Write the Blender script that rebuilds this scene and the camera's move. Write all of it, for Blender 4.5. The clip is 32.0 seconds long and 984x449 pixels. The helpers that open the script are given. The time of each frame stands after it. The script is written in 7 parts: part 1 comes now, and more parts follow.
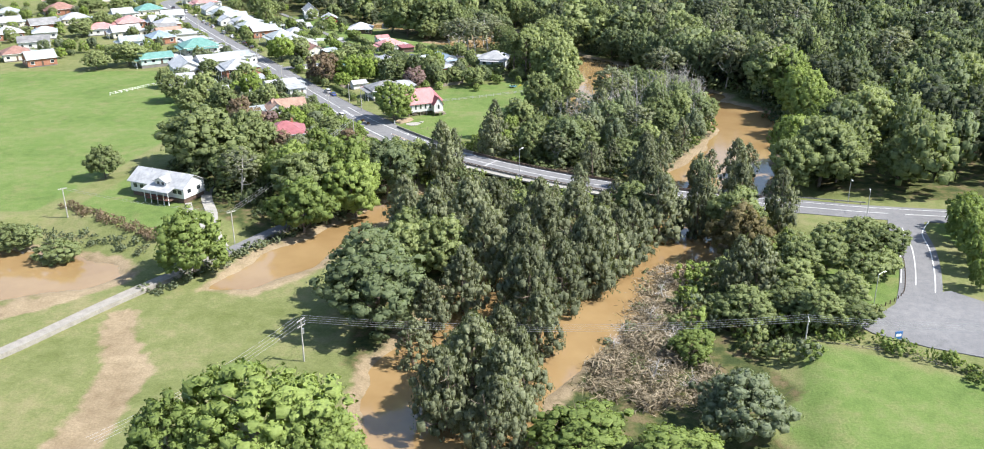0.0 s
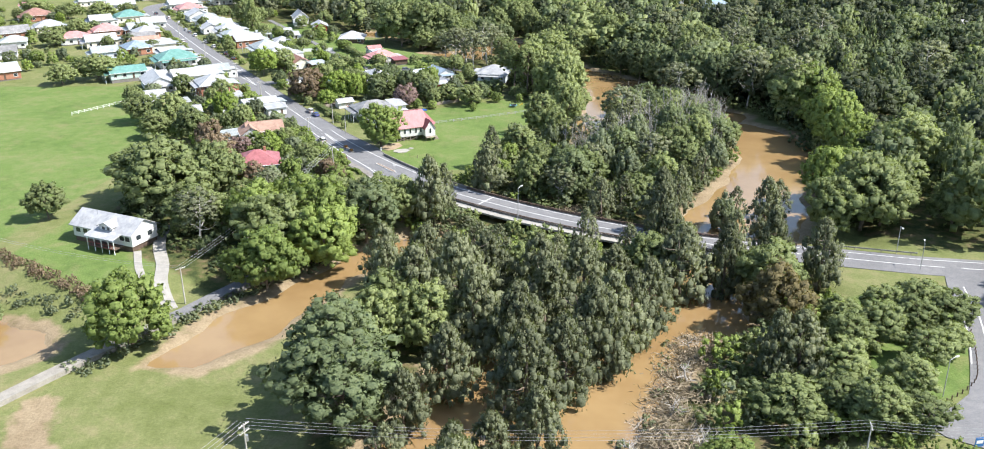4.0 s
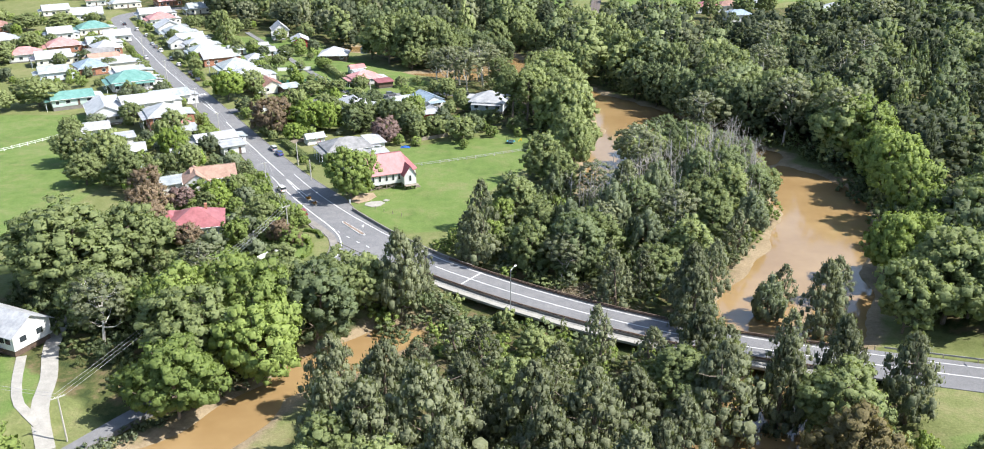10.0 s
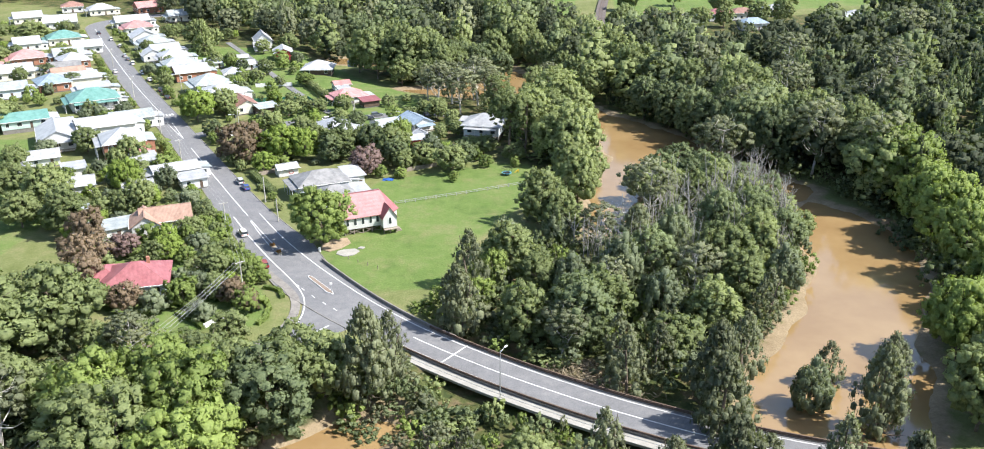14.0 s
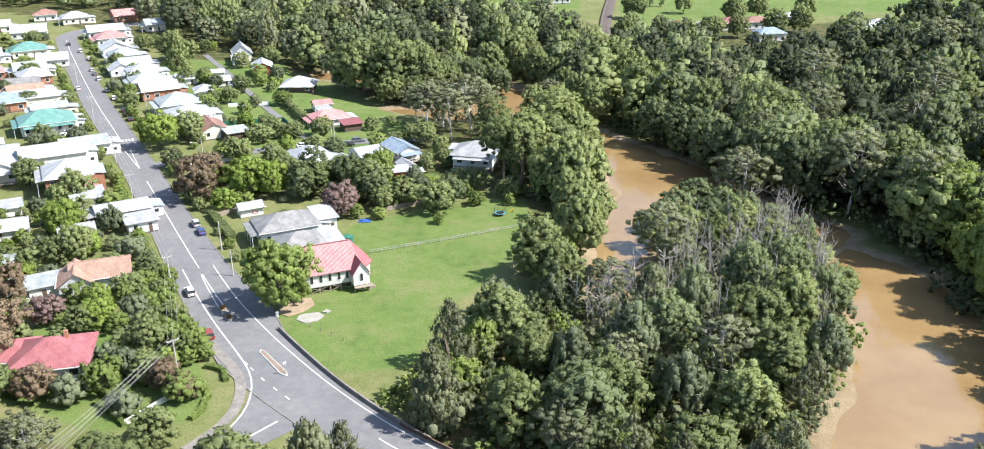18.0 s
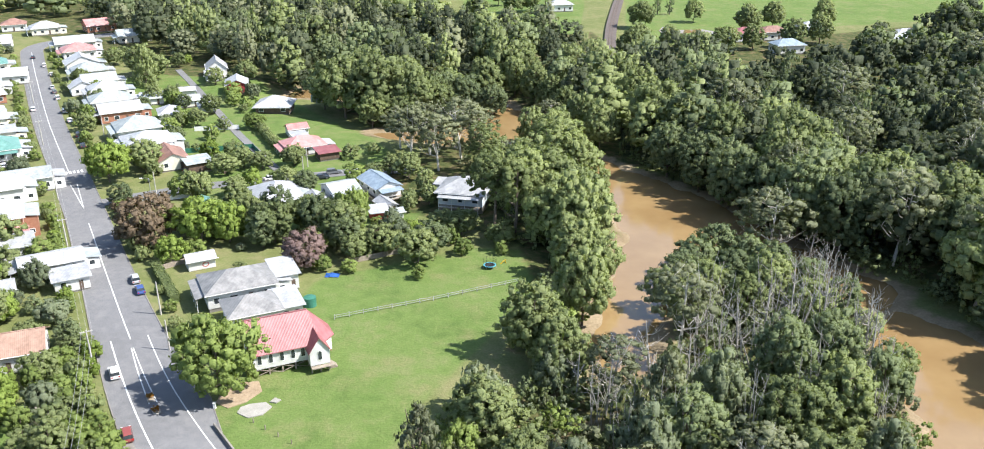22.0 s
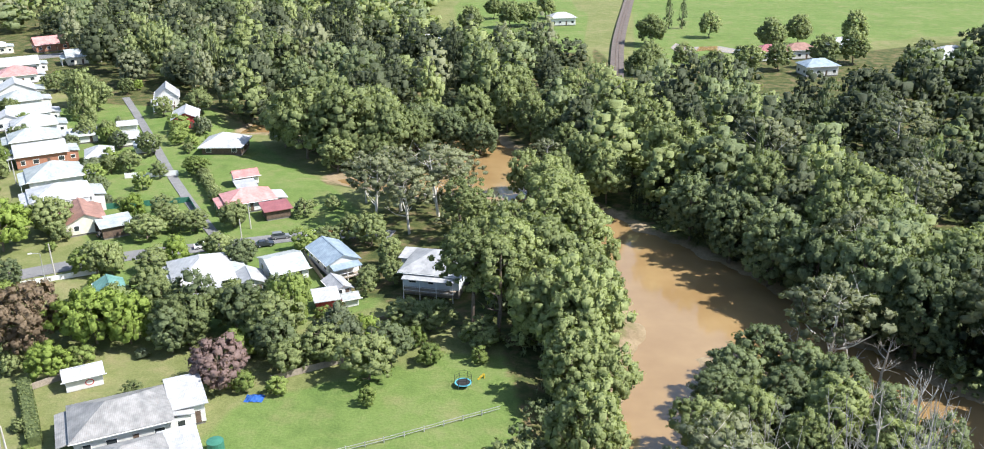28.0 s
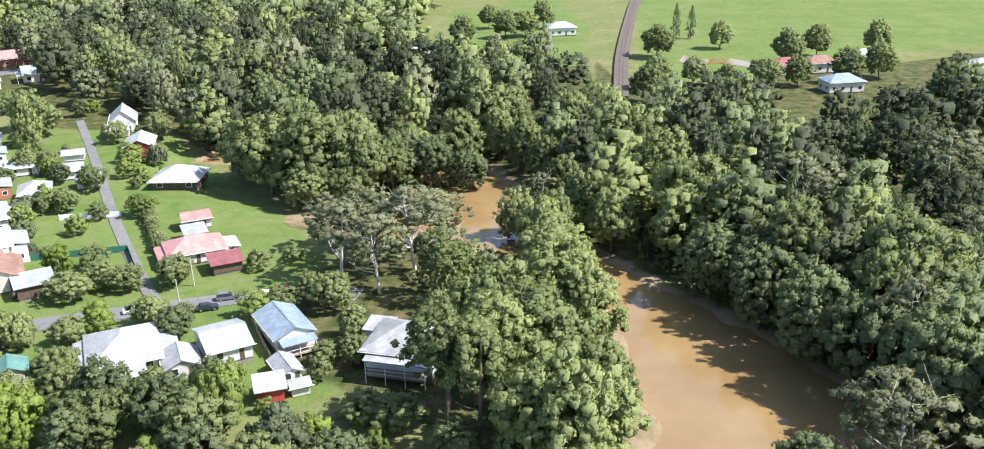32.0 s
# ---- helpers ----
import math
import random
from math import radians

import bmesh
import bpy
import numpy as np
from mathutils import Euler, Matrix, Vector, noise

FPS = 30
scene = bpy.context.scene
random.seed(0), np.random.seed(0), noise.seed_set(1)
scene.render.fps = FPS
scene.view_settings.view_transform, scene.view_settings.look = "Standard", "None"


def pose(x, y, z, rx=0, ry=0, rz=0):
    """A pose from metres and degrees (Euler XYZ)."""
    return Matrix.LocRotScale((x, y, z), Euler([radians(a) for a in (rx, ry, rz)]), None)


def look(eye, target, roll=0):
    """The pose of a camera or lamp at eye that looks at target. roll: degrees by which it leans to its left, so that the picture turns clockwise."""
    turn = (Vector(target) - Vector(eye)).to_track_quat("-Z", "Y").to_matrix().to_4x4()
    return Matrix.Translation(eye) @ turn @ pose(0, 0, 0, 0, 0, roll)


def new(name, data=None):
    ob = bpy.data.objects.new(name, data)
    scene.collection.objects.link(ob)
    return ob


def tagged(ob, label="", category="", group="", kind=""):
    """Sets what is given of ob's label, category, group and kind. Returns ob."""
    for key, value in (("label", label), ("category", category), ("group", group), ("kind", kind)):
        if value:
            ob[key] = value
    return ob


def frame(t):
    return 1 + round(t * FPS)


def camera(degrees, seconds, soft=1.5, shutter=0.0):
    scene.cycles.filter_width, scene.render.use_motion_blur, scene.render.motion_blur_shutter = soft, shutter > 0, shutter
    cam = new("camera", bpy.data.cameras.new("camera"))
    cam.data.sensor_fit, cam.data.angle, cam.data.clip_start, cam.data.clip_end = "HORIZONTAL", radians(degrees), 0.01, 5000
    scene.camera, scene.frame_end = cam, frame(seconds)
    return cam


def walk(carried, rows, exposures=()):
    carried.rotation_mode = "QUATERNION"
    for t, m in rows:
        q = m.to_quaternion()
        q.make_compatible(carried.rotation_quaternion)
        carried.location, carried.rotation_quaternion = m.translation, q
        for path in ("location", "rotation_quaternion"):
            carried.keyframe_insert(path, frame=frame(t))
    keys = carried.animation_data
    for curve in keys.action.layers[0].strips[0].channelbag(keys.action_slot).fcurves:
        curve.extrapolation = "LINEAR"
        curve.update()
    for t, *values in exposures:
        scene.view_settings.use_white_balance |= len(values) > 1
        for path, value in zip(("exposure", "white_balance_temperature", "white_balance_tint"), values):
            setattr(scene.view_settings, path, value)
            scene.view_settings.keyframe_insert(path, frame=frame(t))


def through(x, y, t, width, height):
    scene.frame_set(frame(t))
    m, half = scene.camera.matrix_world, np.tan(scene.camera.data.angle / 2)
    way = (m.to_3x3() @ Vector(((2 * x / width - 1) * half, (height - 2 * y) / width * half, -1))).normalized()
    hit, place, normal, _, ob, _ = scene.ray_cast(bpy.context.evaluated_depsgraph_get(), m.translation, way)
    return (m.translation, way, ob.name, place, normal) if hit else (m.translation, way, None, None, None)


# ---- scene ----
# ---- the camera and its walk ----
cam = camera(56.0, 32.0, soft=1.0)
PATH = [
    (0.0, 0.00, 0.00, 89.60, 68.662, 0.085, 0.200),
    (1.5, 0.97, 13.86, 89.68, 68.604, 0.088, 0.333),
    (3.5, 2.27, 32.24, 89.72, 68.529, 0.089, 0.500),
    (5.5, 3.56, 50.51, 89.68, 68.462, 0.090, 0.658),
    (8.0, 5.16, 73.21, 89.53, 68.391, 0.092, 0.843),
    (10.0, 6.45, 91.28, 89.31, 68.347, 0.096, 0.984),
    (12.0, 7.72, 109.29, 89.02, 68.318, 0.104, 1.119),
    (14.5, 9.32, 131.71, 88.55, 68.302, 0.123, 1.278),
    (16.5, 10.59, 149.60, 88.09, 68.307, 0.146, 1.399),
    (19.0, 12.17, 171.92, 87.40, 68.337, 0.189, 1.540),
    (21.5, 13.74, 194.20, 86.59, 68.390, 0.248, 1.668),
    (23.5, 15.00, 212.03, 85.86, 68.449, 0.311, 1.759),
    (25.5, 16.25, 229.86, 85.04, 68.521, 0.388, 1.838),
    (27.5, 17.50, 247.71, 84.16, 68.602, 0.482, 1.903),
    (29.5, 18.75, 265.59, 83.19, 68.692, 0.593, 1.952),
    (32.0, 20.30, 288.00, 81.87, 68.810, 0.760, 1.984),
]
walk(cam, [(t, pose(x, y, z, rx, ry, rz)) for t, x, y, z, rx, ry, rz in PATH])

# ---- world and sun ----
SUN_AZ, SUN_EL = 100.0, 49.0      # degrees clockwise from +y, and above the horizon
world = bpy.data.worlds.new("sky")
scene.world = world
world.use_nodes = True
wn = world.node_tree
sky = wn.nodes.new("ShaderNodeTexSky")
sky.sky_type = "NISHITA"
sky.sun_disc = False
sky.sun_elevation, sky.sun_rotation = radians(SUN_EL), radians(SUN_AZ)
wn.links.new(sky.outputs[0], wn.nodes["Background"].inputs[0])
wn.nodes["Background"].inputs[1].default_value = 0.145
sun_data = bpy.data.lights.new("sun", "SUN")
sun_data.energy, sun_data.angle, sun_data.color = 5.6, radians(0.6), (1.0, 0.967, 0.93)
sun = new("sun", sun_data)
sun_way = Vector((math.sin(radians(SUN_AZ)) * math.cos(radians(SUN_EL)), math.cos(radians(SUN_AZ)) * math.cos(radians(SUN_EL)), math.sin(radians(SUN_EL))))
sun.matrix_world = look(sun_way * 300, (0, 0, 0))
scene.view_settings.exposure = 0.84


# ---- materials ----
class Nodes:
    """Short hand for building one node material."""

    def __init__(self, name, rough=0.8, metal=0.0, spec=0.3):
        self.mat = bpy.data.materials.new(name)
        self.mat.use_nodes = True
        self.tree = self.mat.node_tree
        self.bsdf = self.tree.nodes["Principled BSDF"]
        self.bsdf.inputs["Roughness"].default_value = rough
        self.bsdf.inputs["Metallic"].default_value = metal
        self.bsdf.inputs["Specular IOR Level"].default_value = spec

    def add(self, kind, **values):
        node = self.tree.nodes.new(kind)
        for key, value in values.items():
            if key.startswith("in_"):
                node.inputs[key[3:].replace("_", " ")].default_value = value
        return node

    def link(self, a, b):
        self.tree.links.new(a, b)

    def coords(self, use_object=True):
        tc = self.add("ShaderNodeTexCoord")
        if use_object:
            return tc.outputs["Object"]
        return self.add("ShaderNodeNewGeometry").outputs["Position"]

    def noise(self, vec, size, detail=4.0, rough=0.6):
        n = self.add("ShaderNodeTexNoise", in_Scale=1.0 / size, in_Detail=detail, in_Roughness=rough)
        self.link(vec, n.inputs["Vector"])
        return n.outputs["Fac"]

    def ramp(self, fac, stops):
        r = self.add("ShaderNodeValToRGB")
        el = r.color_ramp.elements
        while len(el) < len(stops):
            el.new(0.5)
        for e, (p, c) in zip(el, stops):
            e.position, e.color = p, (*c, 1.0)
        self.link(fac, r.inputs[0])
        return r.outputs[0]

    def mix(self, fac, a, b, how="MIX"):
        m = self.tree.nodes.new("ShaderNodeMix")
        m.data_type, m.blend_type = "RGBA", how
        for sock, v in ((m.inputs[0], fac), (m.inputs[6], a), (m.inputs[7], b)):
            if isinstance(v, (int, float)):
                sock.default_value = v
            elif isinstance(v, tuple):
                sock.default_value = (*v, 1.0)
            else:
                self.link(v, sock)
        return m.outputs[2]

    def math(self, how, a, b=0.5):
        m = self.tree.nodes.new("ShaderNodeMath")
        m.operation = how
        for sock, v in zip(m.inputs, (a, b)):
            if isinstance(v, (int, float)):
                sock.default_value = v
            else:
                self.link(v, sock)
        return m.outputs[0]

    def bump(self, height, strength=0.3, distance=0.05):
        b = self.add("ShaderNodeBump", in_Strength=strength, in_Distance=distance)
        self.link(height, b.inputs["Height"])
        self.link(b.outputs[0], self.bsdf.inputs["Normal"])

    def colour(self, out):
        self.link(out, self.bsdf.inputs["Base Color"])
        return self.mat


def surface(name, c1, c2, size=1.0, fine=0.15, rough=0.8, metal=0.0, spec=0.3, bump=0.2, vary=0.0, world_space=False):
    """Two-scale noise between two colours, with fine relief; vary: how far whole objects differ."""
    n = Nodes(name, rough, metal, spec)
    v = n.coords(not world_space)
    big, small = n.noise(v, size), n.noise(v, fine, 3.0)
    fac = n.math("MULTIPLY", n.math("ADD", big, small), 0.5)
    col = n.ramp(fac, [(0.36, c1), (0.64, c2)])
    if vary:
        oi = n.add("ShaderNodeObjectInfo")
        dark = n.math("ADD", n.math("MULTIPLY", oi.outputs["Random"], vary), 1.0 - vary)
        col = n.mix(1.0, col, n.mix(dark, (0, 0, 0), (1, 1, 1)), "MULTIPLY")
    if bump:
        n.bump(small, bump, 0.03)
    return n.colour(col)


def sheet_metal(name, c1, c2, rust=(0.30, 0.16, 0.09), worn=0.15, pitch=0.28, rough=0.45):
    """Corrugated sheet roofing: ribs down the slope, faded patches, a little rust."""
    n = Nodes(name, rough, 0.0, 0.4)
    v = n.coords()
    big = n.noise(v, 2.6)
    streak = n.noise(v, 0.35, 3.0)
    col = n.ramp(big, [(0.35, c1), (0.65, c2)])
    spots = n.ramp(streak, [(0.62, (0, 0, 0)), (0.74, (1, 1, 1))])
    col = n.mix(n.math("MULTIPLY", spots, worn), col, rust)
    wave = n.tree.nodes.new("ShaderNodeTexWave")
    wave.wave_type, wave.bands_direction = "BANDS", "X"
    wave.inputs["Scale"].default_value = 1.0 / pitch / 3.0
    n.link(v, wave.inputs["Vector"])
    n.bump(wave.outputs["Fac"], 0.4, 0.04)
    sheet = n.add("ShaderNodeMapping")
    n.link(v, sheet.inputs["Vector"])
    sheet.inputs["Scale"].default_value = (1.3, 1.3, 0.05)
    lap = n.noise(sheet.outputs[0], 1.0, 3.0, 0.7)
    col = n.mix(1.0, col, n.ramp(lap, [(0.34, (0.80, 0.80, 0.80)), (0.62, (1.04, 1.04, 1.04))]), "MULTIPLY")
    oi = n.add("ShaderNodeObjectInfo")
    dark = n.math("ADD", n.math("MULTIPLY", oi.outputs["Random"], 0.18), 0.82)
    col = n.mix(1.0, col, n.mix(dark, (0, 0, 0), (1, 1, 1)), "MULTIPLY")
    return n.colour(col)


def boards(name, c1, c2, gap=0.2):
    """Painted weatherboards."""
    n = Nodes(name, 0.6, 0.0, 0.3)
    v = n.coords()
    col = n.ramp(n.noise(v, 1.6), [(0.35, c1), (0.65, c2)])
    wave = n.tree.nodes.new("ShaderNodeTexWave")
    wave.wave_type, wave.bands_direction, wave.wave_profile = "BANDS", "Z", "SAW"
    wave.inputs["Scale"].default_value = 1.0 / gap / 3.0
    n.link(v, wave.inputs["Vector"])
    n.bump(wave.outputs["Fac"], 0.5, 0.03)
    return n.colour(col)


def leaves(name, dark, light, gloss=0.18, through=0.30, leaf=0.24, gaps=True):
    """Foliage: sprays broken into small leaves with gaps, light and dark, tinted tree by tree, with light coming through."""
    n = Nodes(name, 0.62, 0.0, gloss)
    at = n.tree.nodes.new("ShaderNodeAttribute")
    at.attribute_name = "tint"
    oi = n.add("ShaderNodeObjectInfo")
    isl = n.add("ShaderNodeNewGeometry").outputs["Random Per Island"]
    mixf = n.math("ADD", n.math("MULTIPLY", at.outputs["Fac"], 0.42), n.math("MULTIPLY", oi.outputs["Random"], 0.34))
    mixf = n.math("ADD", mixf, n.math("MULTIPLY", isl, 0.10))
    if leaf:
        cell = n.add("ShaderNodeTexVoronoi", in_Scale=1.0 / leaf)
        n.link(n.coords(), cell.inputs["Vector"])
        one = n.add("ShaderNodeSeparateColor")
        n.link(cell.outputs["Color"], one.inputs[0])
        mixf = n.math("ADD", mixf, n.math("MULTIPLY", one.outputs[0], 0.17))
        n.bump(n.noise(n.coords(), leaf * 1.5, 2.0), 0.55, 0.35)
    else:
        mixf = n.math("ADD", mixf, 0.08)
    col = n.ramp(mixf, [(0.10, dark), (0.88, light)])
    n.colour(col)
    tr = n.add("ShaderNodeBsdfTranslucent")
    n.link(n.mix(1.0, col, (1.4, 1.5, 0.8), "MULTIPLY"), tr.inputs[0])
    ms = n.add("ShaderNodeMixShader", in_Fac=through)
    n.link(n.bsdf.outputs[0], ms.inputs[1])
    n.link(tr.outputs[0], ms.inputs[2])
    out = ms.outputs[0]
    if leaf and gaps:
        gap = n.math("GREATER_THAN", cell.outputs["Distance"], 0.66)
        clear = n.add("ShaderNodeBsdfTransparent")
        cut = n.add("ShaderNodeMixShader")
        n.link(gap, cut.inputs[0])
        n.link(out, cut.inputs[1])
        n.link(clear.outputs[0], cut.inputs[2])
        out = cut.outputs[0]
    n.link(out, n.tree.nodes["Material Output"].inputs[0])
    return n.mat


def make_ground_material():
    n = Nodes("ground_cover", 0.9, 0.0, 0.1)
    v = n.coords(False)
    at = n.tree.nodes.new("ShaderNodeAttribute")
    at.attribute_name = "cover"
    sep = n.add("ShaderNodeSeparateColor")
    n.link(at.outputs["Color"], sep.inputs[0])
    lawn, wood, silt = sep.outputs[0], sep.outputs[1], sep.outputs[2]
    patch, mid, fine = n.noise(v, 22.0, 5.0), n.noise(v, 3.5, 5.0), n.noise(v, 0.5, 4.0)
    both = n.math("MULTIPLY", n.math("ADD", patch, mid), 0.5)
    field = n.ramp(both, [(0.36, (0.112, 0.132, 0.044)), (0.5, (0.148, 0.164, 0.064)), (0.64, (0.200, 0.188, 0.092))])
    turf = n.ramp(both, [(0.36, (0.086, 0.132, 0.036)), (0.5, (0.118, 0.170, 0.048)), (0.64, (0.156, 0.182, 0.070))])
    litter = n.ramp(mid, [(0.38, (0.04, 0.055, 0.02)), (0.5, (0.075, 0.085, 0.03)), (0.64, (0.14, 0.11, 0.06))])
    mud = n.ramp(both, [(0.36, (0.185, 0.140, 0.085)), (0.64, (0.300, 0.240, 0.155))])
    edge = n.math("MULTIPLY", n.math("SUBTRACT", mid, 0.5), 0.9)

    def soft(fac):
        c = n.math("ADD", fac, edge)
        return n.ramp(c, [(0.35, (0, 0, 0)), (0.65, (1, 1, 1))])

    worn = n.ramp(n.noise(v, 8.0, 6.0, 0.65), [(0.52, (0, 0, 0)), (0.74, (0.75, 0.75, 0.75))])
    turf = n.mix(worn, turf, (0.190, 0.178, 0.085))
    lush = n.ramp(n.noise(v, 15.0, 3.0), [(0.55, (0, 0, 0)), (0.70, (0.6, 0.6, 0.6))])
    turf = n.mix(lush, turf, (0.090, 0.150, 0.036))
    col = n.mix(soft(lawn), field, turf)
    col = n.mix(soft(wood), col, litter)
    col = n.mix(soft(silt), col, mud)
    speck = n.ramp(fine, [(0.3, (0.84, 0.84, 0.84)), (0.7, (1.12, 1.12, 1.12))])
    col = n.mix(1.0, col, speck, "MULTIPLY")
    n.bump(n.math("ADD", mid, fine), 0.6, 0.25)
    return n.colour(col)


def make_water_material():
    n = Nodes("flood_water", 0.10, 0.0, 0.9)
    v = n.coords(False)
    col = n.ramp(n.noise(v, 16.0, 4.0), [(0.35, (0.236, 0.151, 0.067)), (0.65, (0.288, 0.194, 0.091))])
    n.bump(n.noise(v, 0.9, 3.0), 0.06, 0.05)
    return n.colour(col)


def make_asphalt():
    n = Nodes("asphalt", 0.85, 0.0, 0.25)
    v = n.coords(False)
    big, mid, fine = n.noise(v, 14.0, 4.0), n.noise(v, 1.8, 5.0), n.noise(v, 0.12, 2.0)
    col = n.ramp(n.math("MULTIPLY", n.math("ADD", big, mid), 0.5), [(0.36, (0.098, 0.098, 0.100)), (0.5, (0.132, 0.132, 0.136)), (0.66, (0.198, 0.194, 0.190))])
    col = n.mix(0.35, col, n.ramp(fine, [(0.3, (0.09, 0.09, 0.09)), (0.7, (0.33, 0.33, 0.33))]))
    n.bump(fine, 0.25, 0.02)
    return n.colour(col)


M = {}
M["ground"] = make_ground_material()
M["water"] = make_water_material()
M["asphalt"] = make_asphalt()
M["gravel"] = surface("gravel", (0.20, 0.185, 0.16), (0.32, 0.30, 0.26), 1.5, 0.2, 0.95, world_space=True)
M["ballast"] = surface("railway_ballast", (0.085, 0.070, 0.062), (0.15, 0.125, 0.11), 2.0, 0.25, 0.95, world_space=True)
M["dirt"] = surface("dirt", (0.23, 0.17, 0.11), (0.36, 0.28, 0.19), 2.0, 0.3, 0.95, world_space=True)
M["concrete"] = surface("concrete", (0.241, 0.232, 0.206), (0.361, 0.344, 0.310), 2.0, 0.2, 0.85)
M["dark_concrete"] = surface("stained_concrete", (0.14, 0.13, 0.12), (0.27, 0.25, 0.22), 2.5, 0.3, 0.9)
M["line"] = surface("road_paint", (0.533, 0.533, 0.516), (0.705, 0.705, 0.688), 1.2, 0.1, 0.7, bump=0.0)
M["white_roof"] = sheet_metal("white_sheet_roof", (0.345, 0.355, 0.365), (0.485, 0.487, 0.49), worn=0.16)
M["grey_roof"] = sheet_metal("grey_sheet_roof", (0.19, 0.19, 0.188), (0.31, 0.305, 0.295), worn=0.3)
M["pale_roof"] = sheet_metal("galvanised_sheet_roof", (0.30, 0.335, 0.335), (0.44, 0.465, 0.455), worn=0.22)
M["green_roof"] = sheet_metal("green_sheet_roof", (0.11, 0.25, 0.215), (0.17, 0.33, 0.29), worn=0.05)
M["red_roof"] = sheet_metal("red_sheet_roof", (0.275, 0.095, 0.100), (0.345, 0.135, 0.140), worn=0.1)
M["pink_roof"] = sheet_metal("faded_pink_roof", (0.47, 0.21, 0.195), (0.58, 0.30, 0.28), worn=0.08)
M["tan_roof"] = sheet_metal("terracotta_tile_roof", (0.33, 0.205, 0.150), (0.43, 0.285, 0.215), worn=0.1, pitch=0.34, rough=0.7)
M["brown_roof"] = sheet_metal("brown_tile_roof", (0.22, 0.12, 0.095), (0.33, 0.19, 0.15), worn=0.1, rough=0.7)
M["blue_roof"] = sheet_metal("slate_blue_sheet_roof", (0.20, 0.26, 0.32), (0.30, 0.37, 0.43), worn=0.06)
M["white_wall"] = boards("white_weatherboard", (0.56, 0.56, 0.54), (0.65, 0.645, 0.625))
M["cream_wall"] = boards("cream_weatherboard", (0.60, 0.56, 0.46), (0.72, 0.68, 0.58))
M["blue_wall"] = boards("pale_blue_weatherboard", (0.56, 0.62, 0.67), (0.66, 0.71, 0.75))
M["red_wall"] = boards("red_weatherboard", (0.36, 0.045, 0.05), (0.45, 0.075, 0.075))
M["green_wall"] = boards("pale_green_weatherboard", (0.40, 0.50, 0.45), (0.50, 0.60, 0.55))
M["brick_wall"] = surface("red_brick", (0.27, 0.12, 0.075), (0.40, 0.20, 0.13), 0.8, 0.12, 0.9)
M["trim"] = surface("white_trim", (0.72, 0.72, 0.70), (0.84, 0.84, 0.82), 1.0, 0.1, 0.5, bump=0.05)
M["glass"] = surface("window_glass", (0.02, 0.025, 0.03), (0.05, 0.06, 0.065), 1.0, 0.4, 0.08, spec=0.6, bump=0.0)
M["timber"] = surface("grey_timber", (0.20, 0.165, 0.13), (0.36, 0.31, 0.25), 0.6, 0.08, 0.85)
M["dark_timber"] = surface("dark_timber", (0.07, 0.05, 0.04), (0.16, 0.11, 0.08), 0.6, 0.08, 0.85)
M["bark"] = surface("bark", (0.10, 0.075, 0.055), (0.22, 0.18, 0.14), 0.8, 0.15, 0.95, bump=0.6)
M["grey_bark"] = surface("bleached_grey_wood", (0.28, 0.26, 0.23), (0.46, 0.435, 0.39), 0.9, 0.15, 0.9, bump=0.3)
M["pale_bark"] = surface("pale_bark", (0.42, 0.39, 0.34), (0.66, 0.63, 0.57), 0.9, 0.15, 0.8, bump=0.3)
M["steel"] = surface("galvanised_steel", (0.36, 0.37, 0.38), (0.52, 0.53, 0.54), 0.5, 0.08, 0.45, metal=0.6)
M["wire"] = surface("wire", (0.26, 0.26, 0.26), (0.40, 0.40, 0.40), 0.5, 0.1, 0.5)
M["paving"] = surface("brown_paving", (0.17, 0.125, 0.095), (0.27, 0.21, 0.165), 0.7, 0.12, 0.9)
M["tyre"] = surface("tyre_rubber", (0.015, 0.015, 0.015), (0.035, 0.035, 0.035), 0.3, 0.05, 0.85)
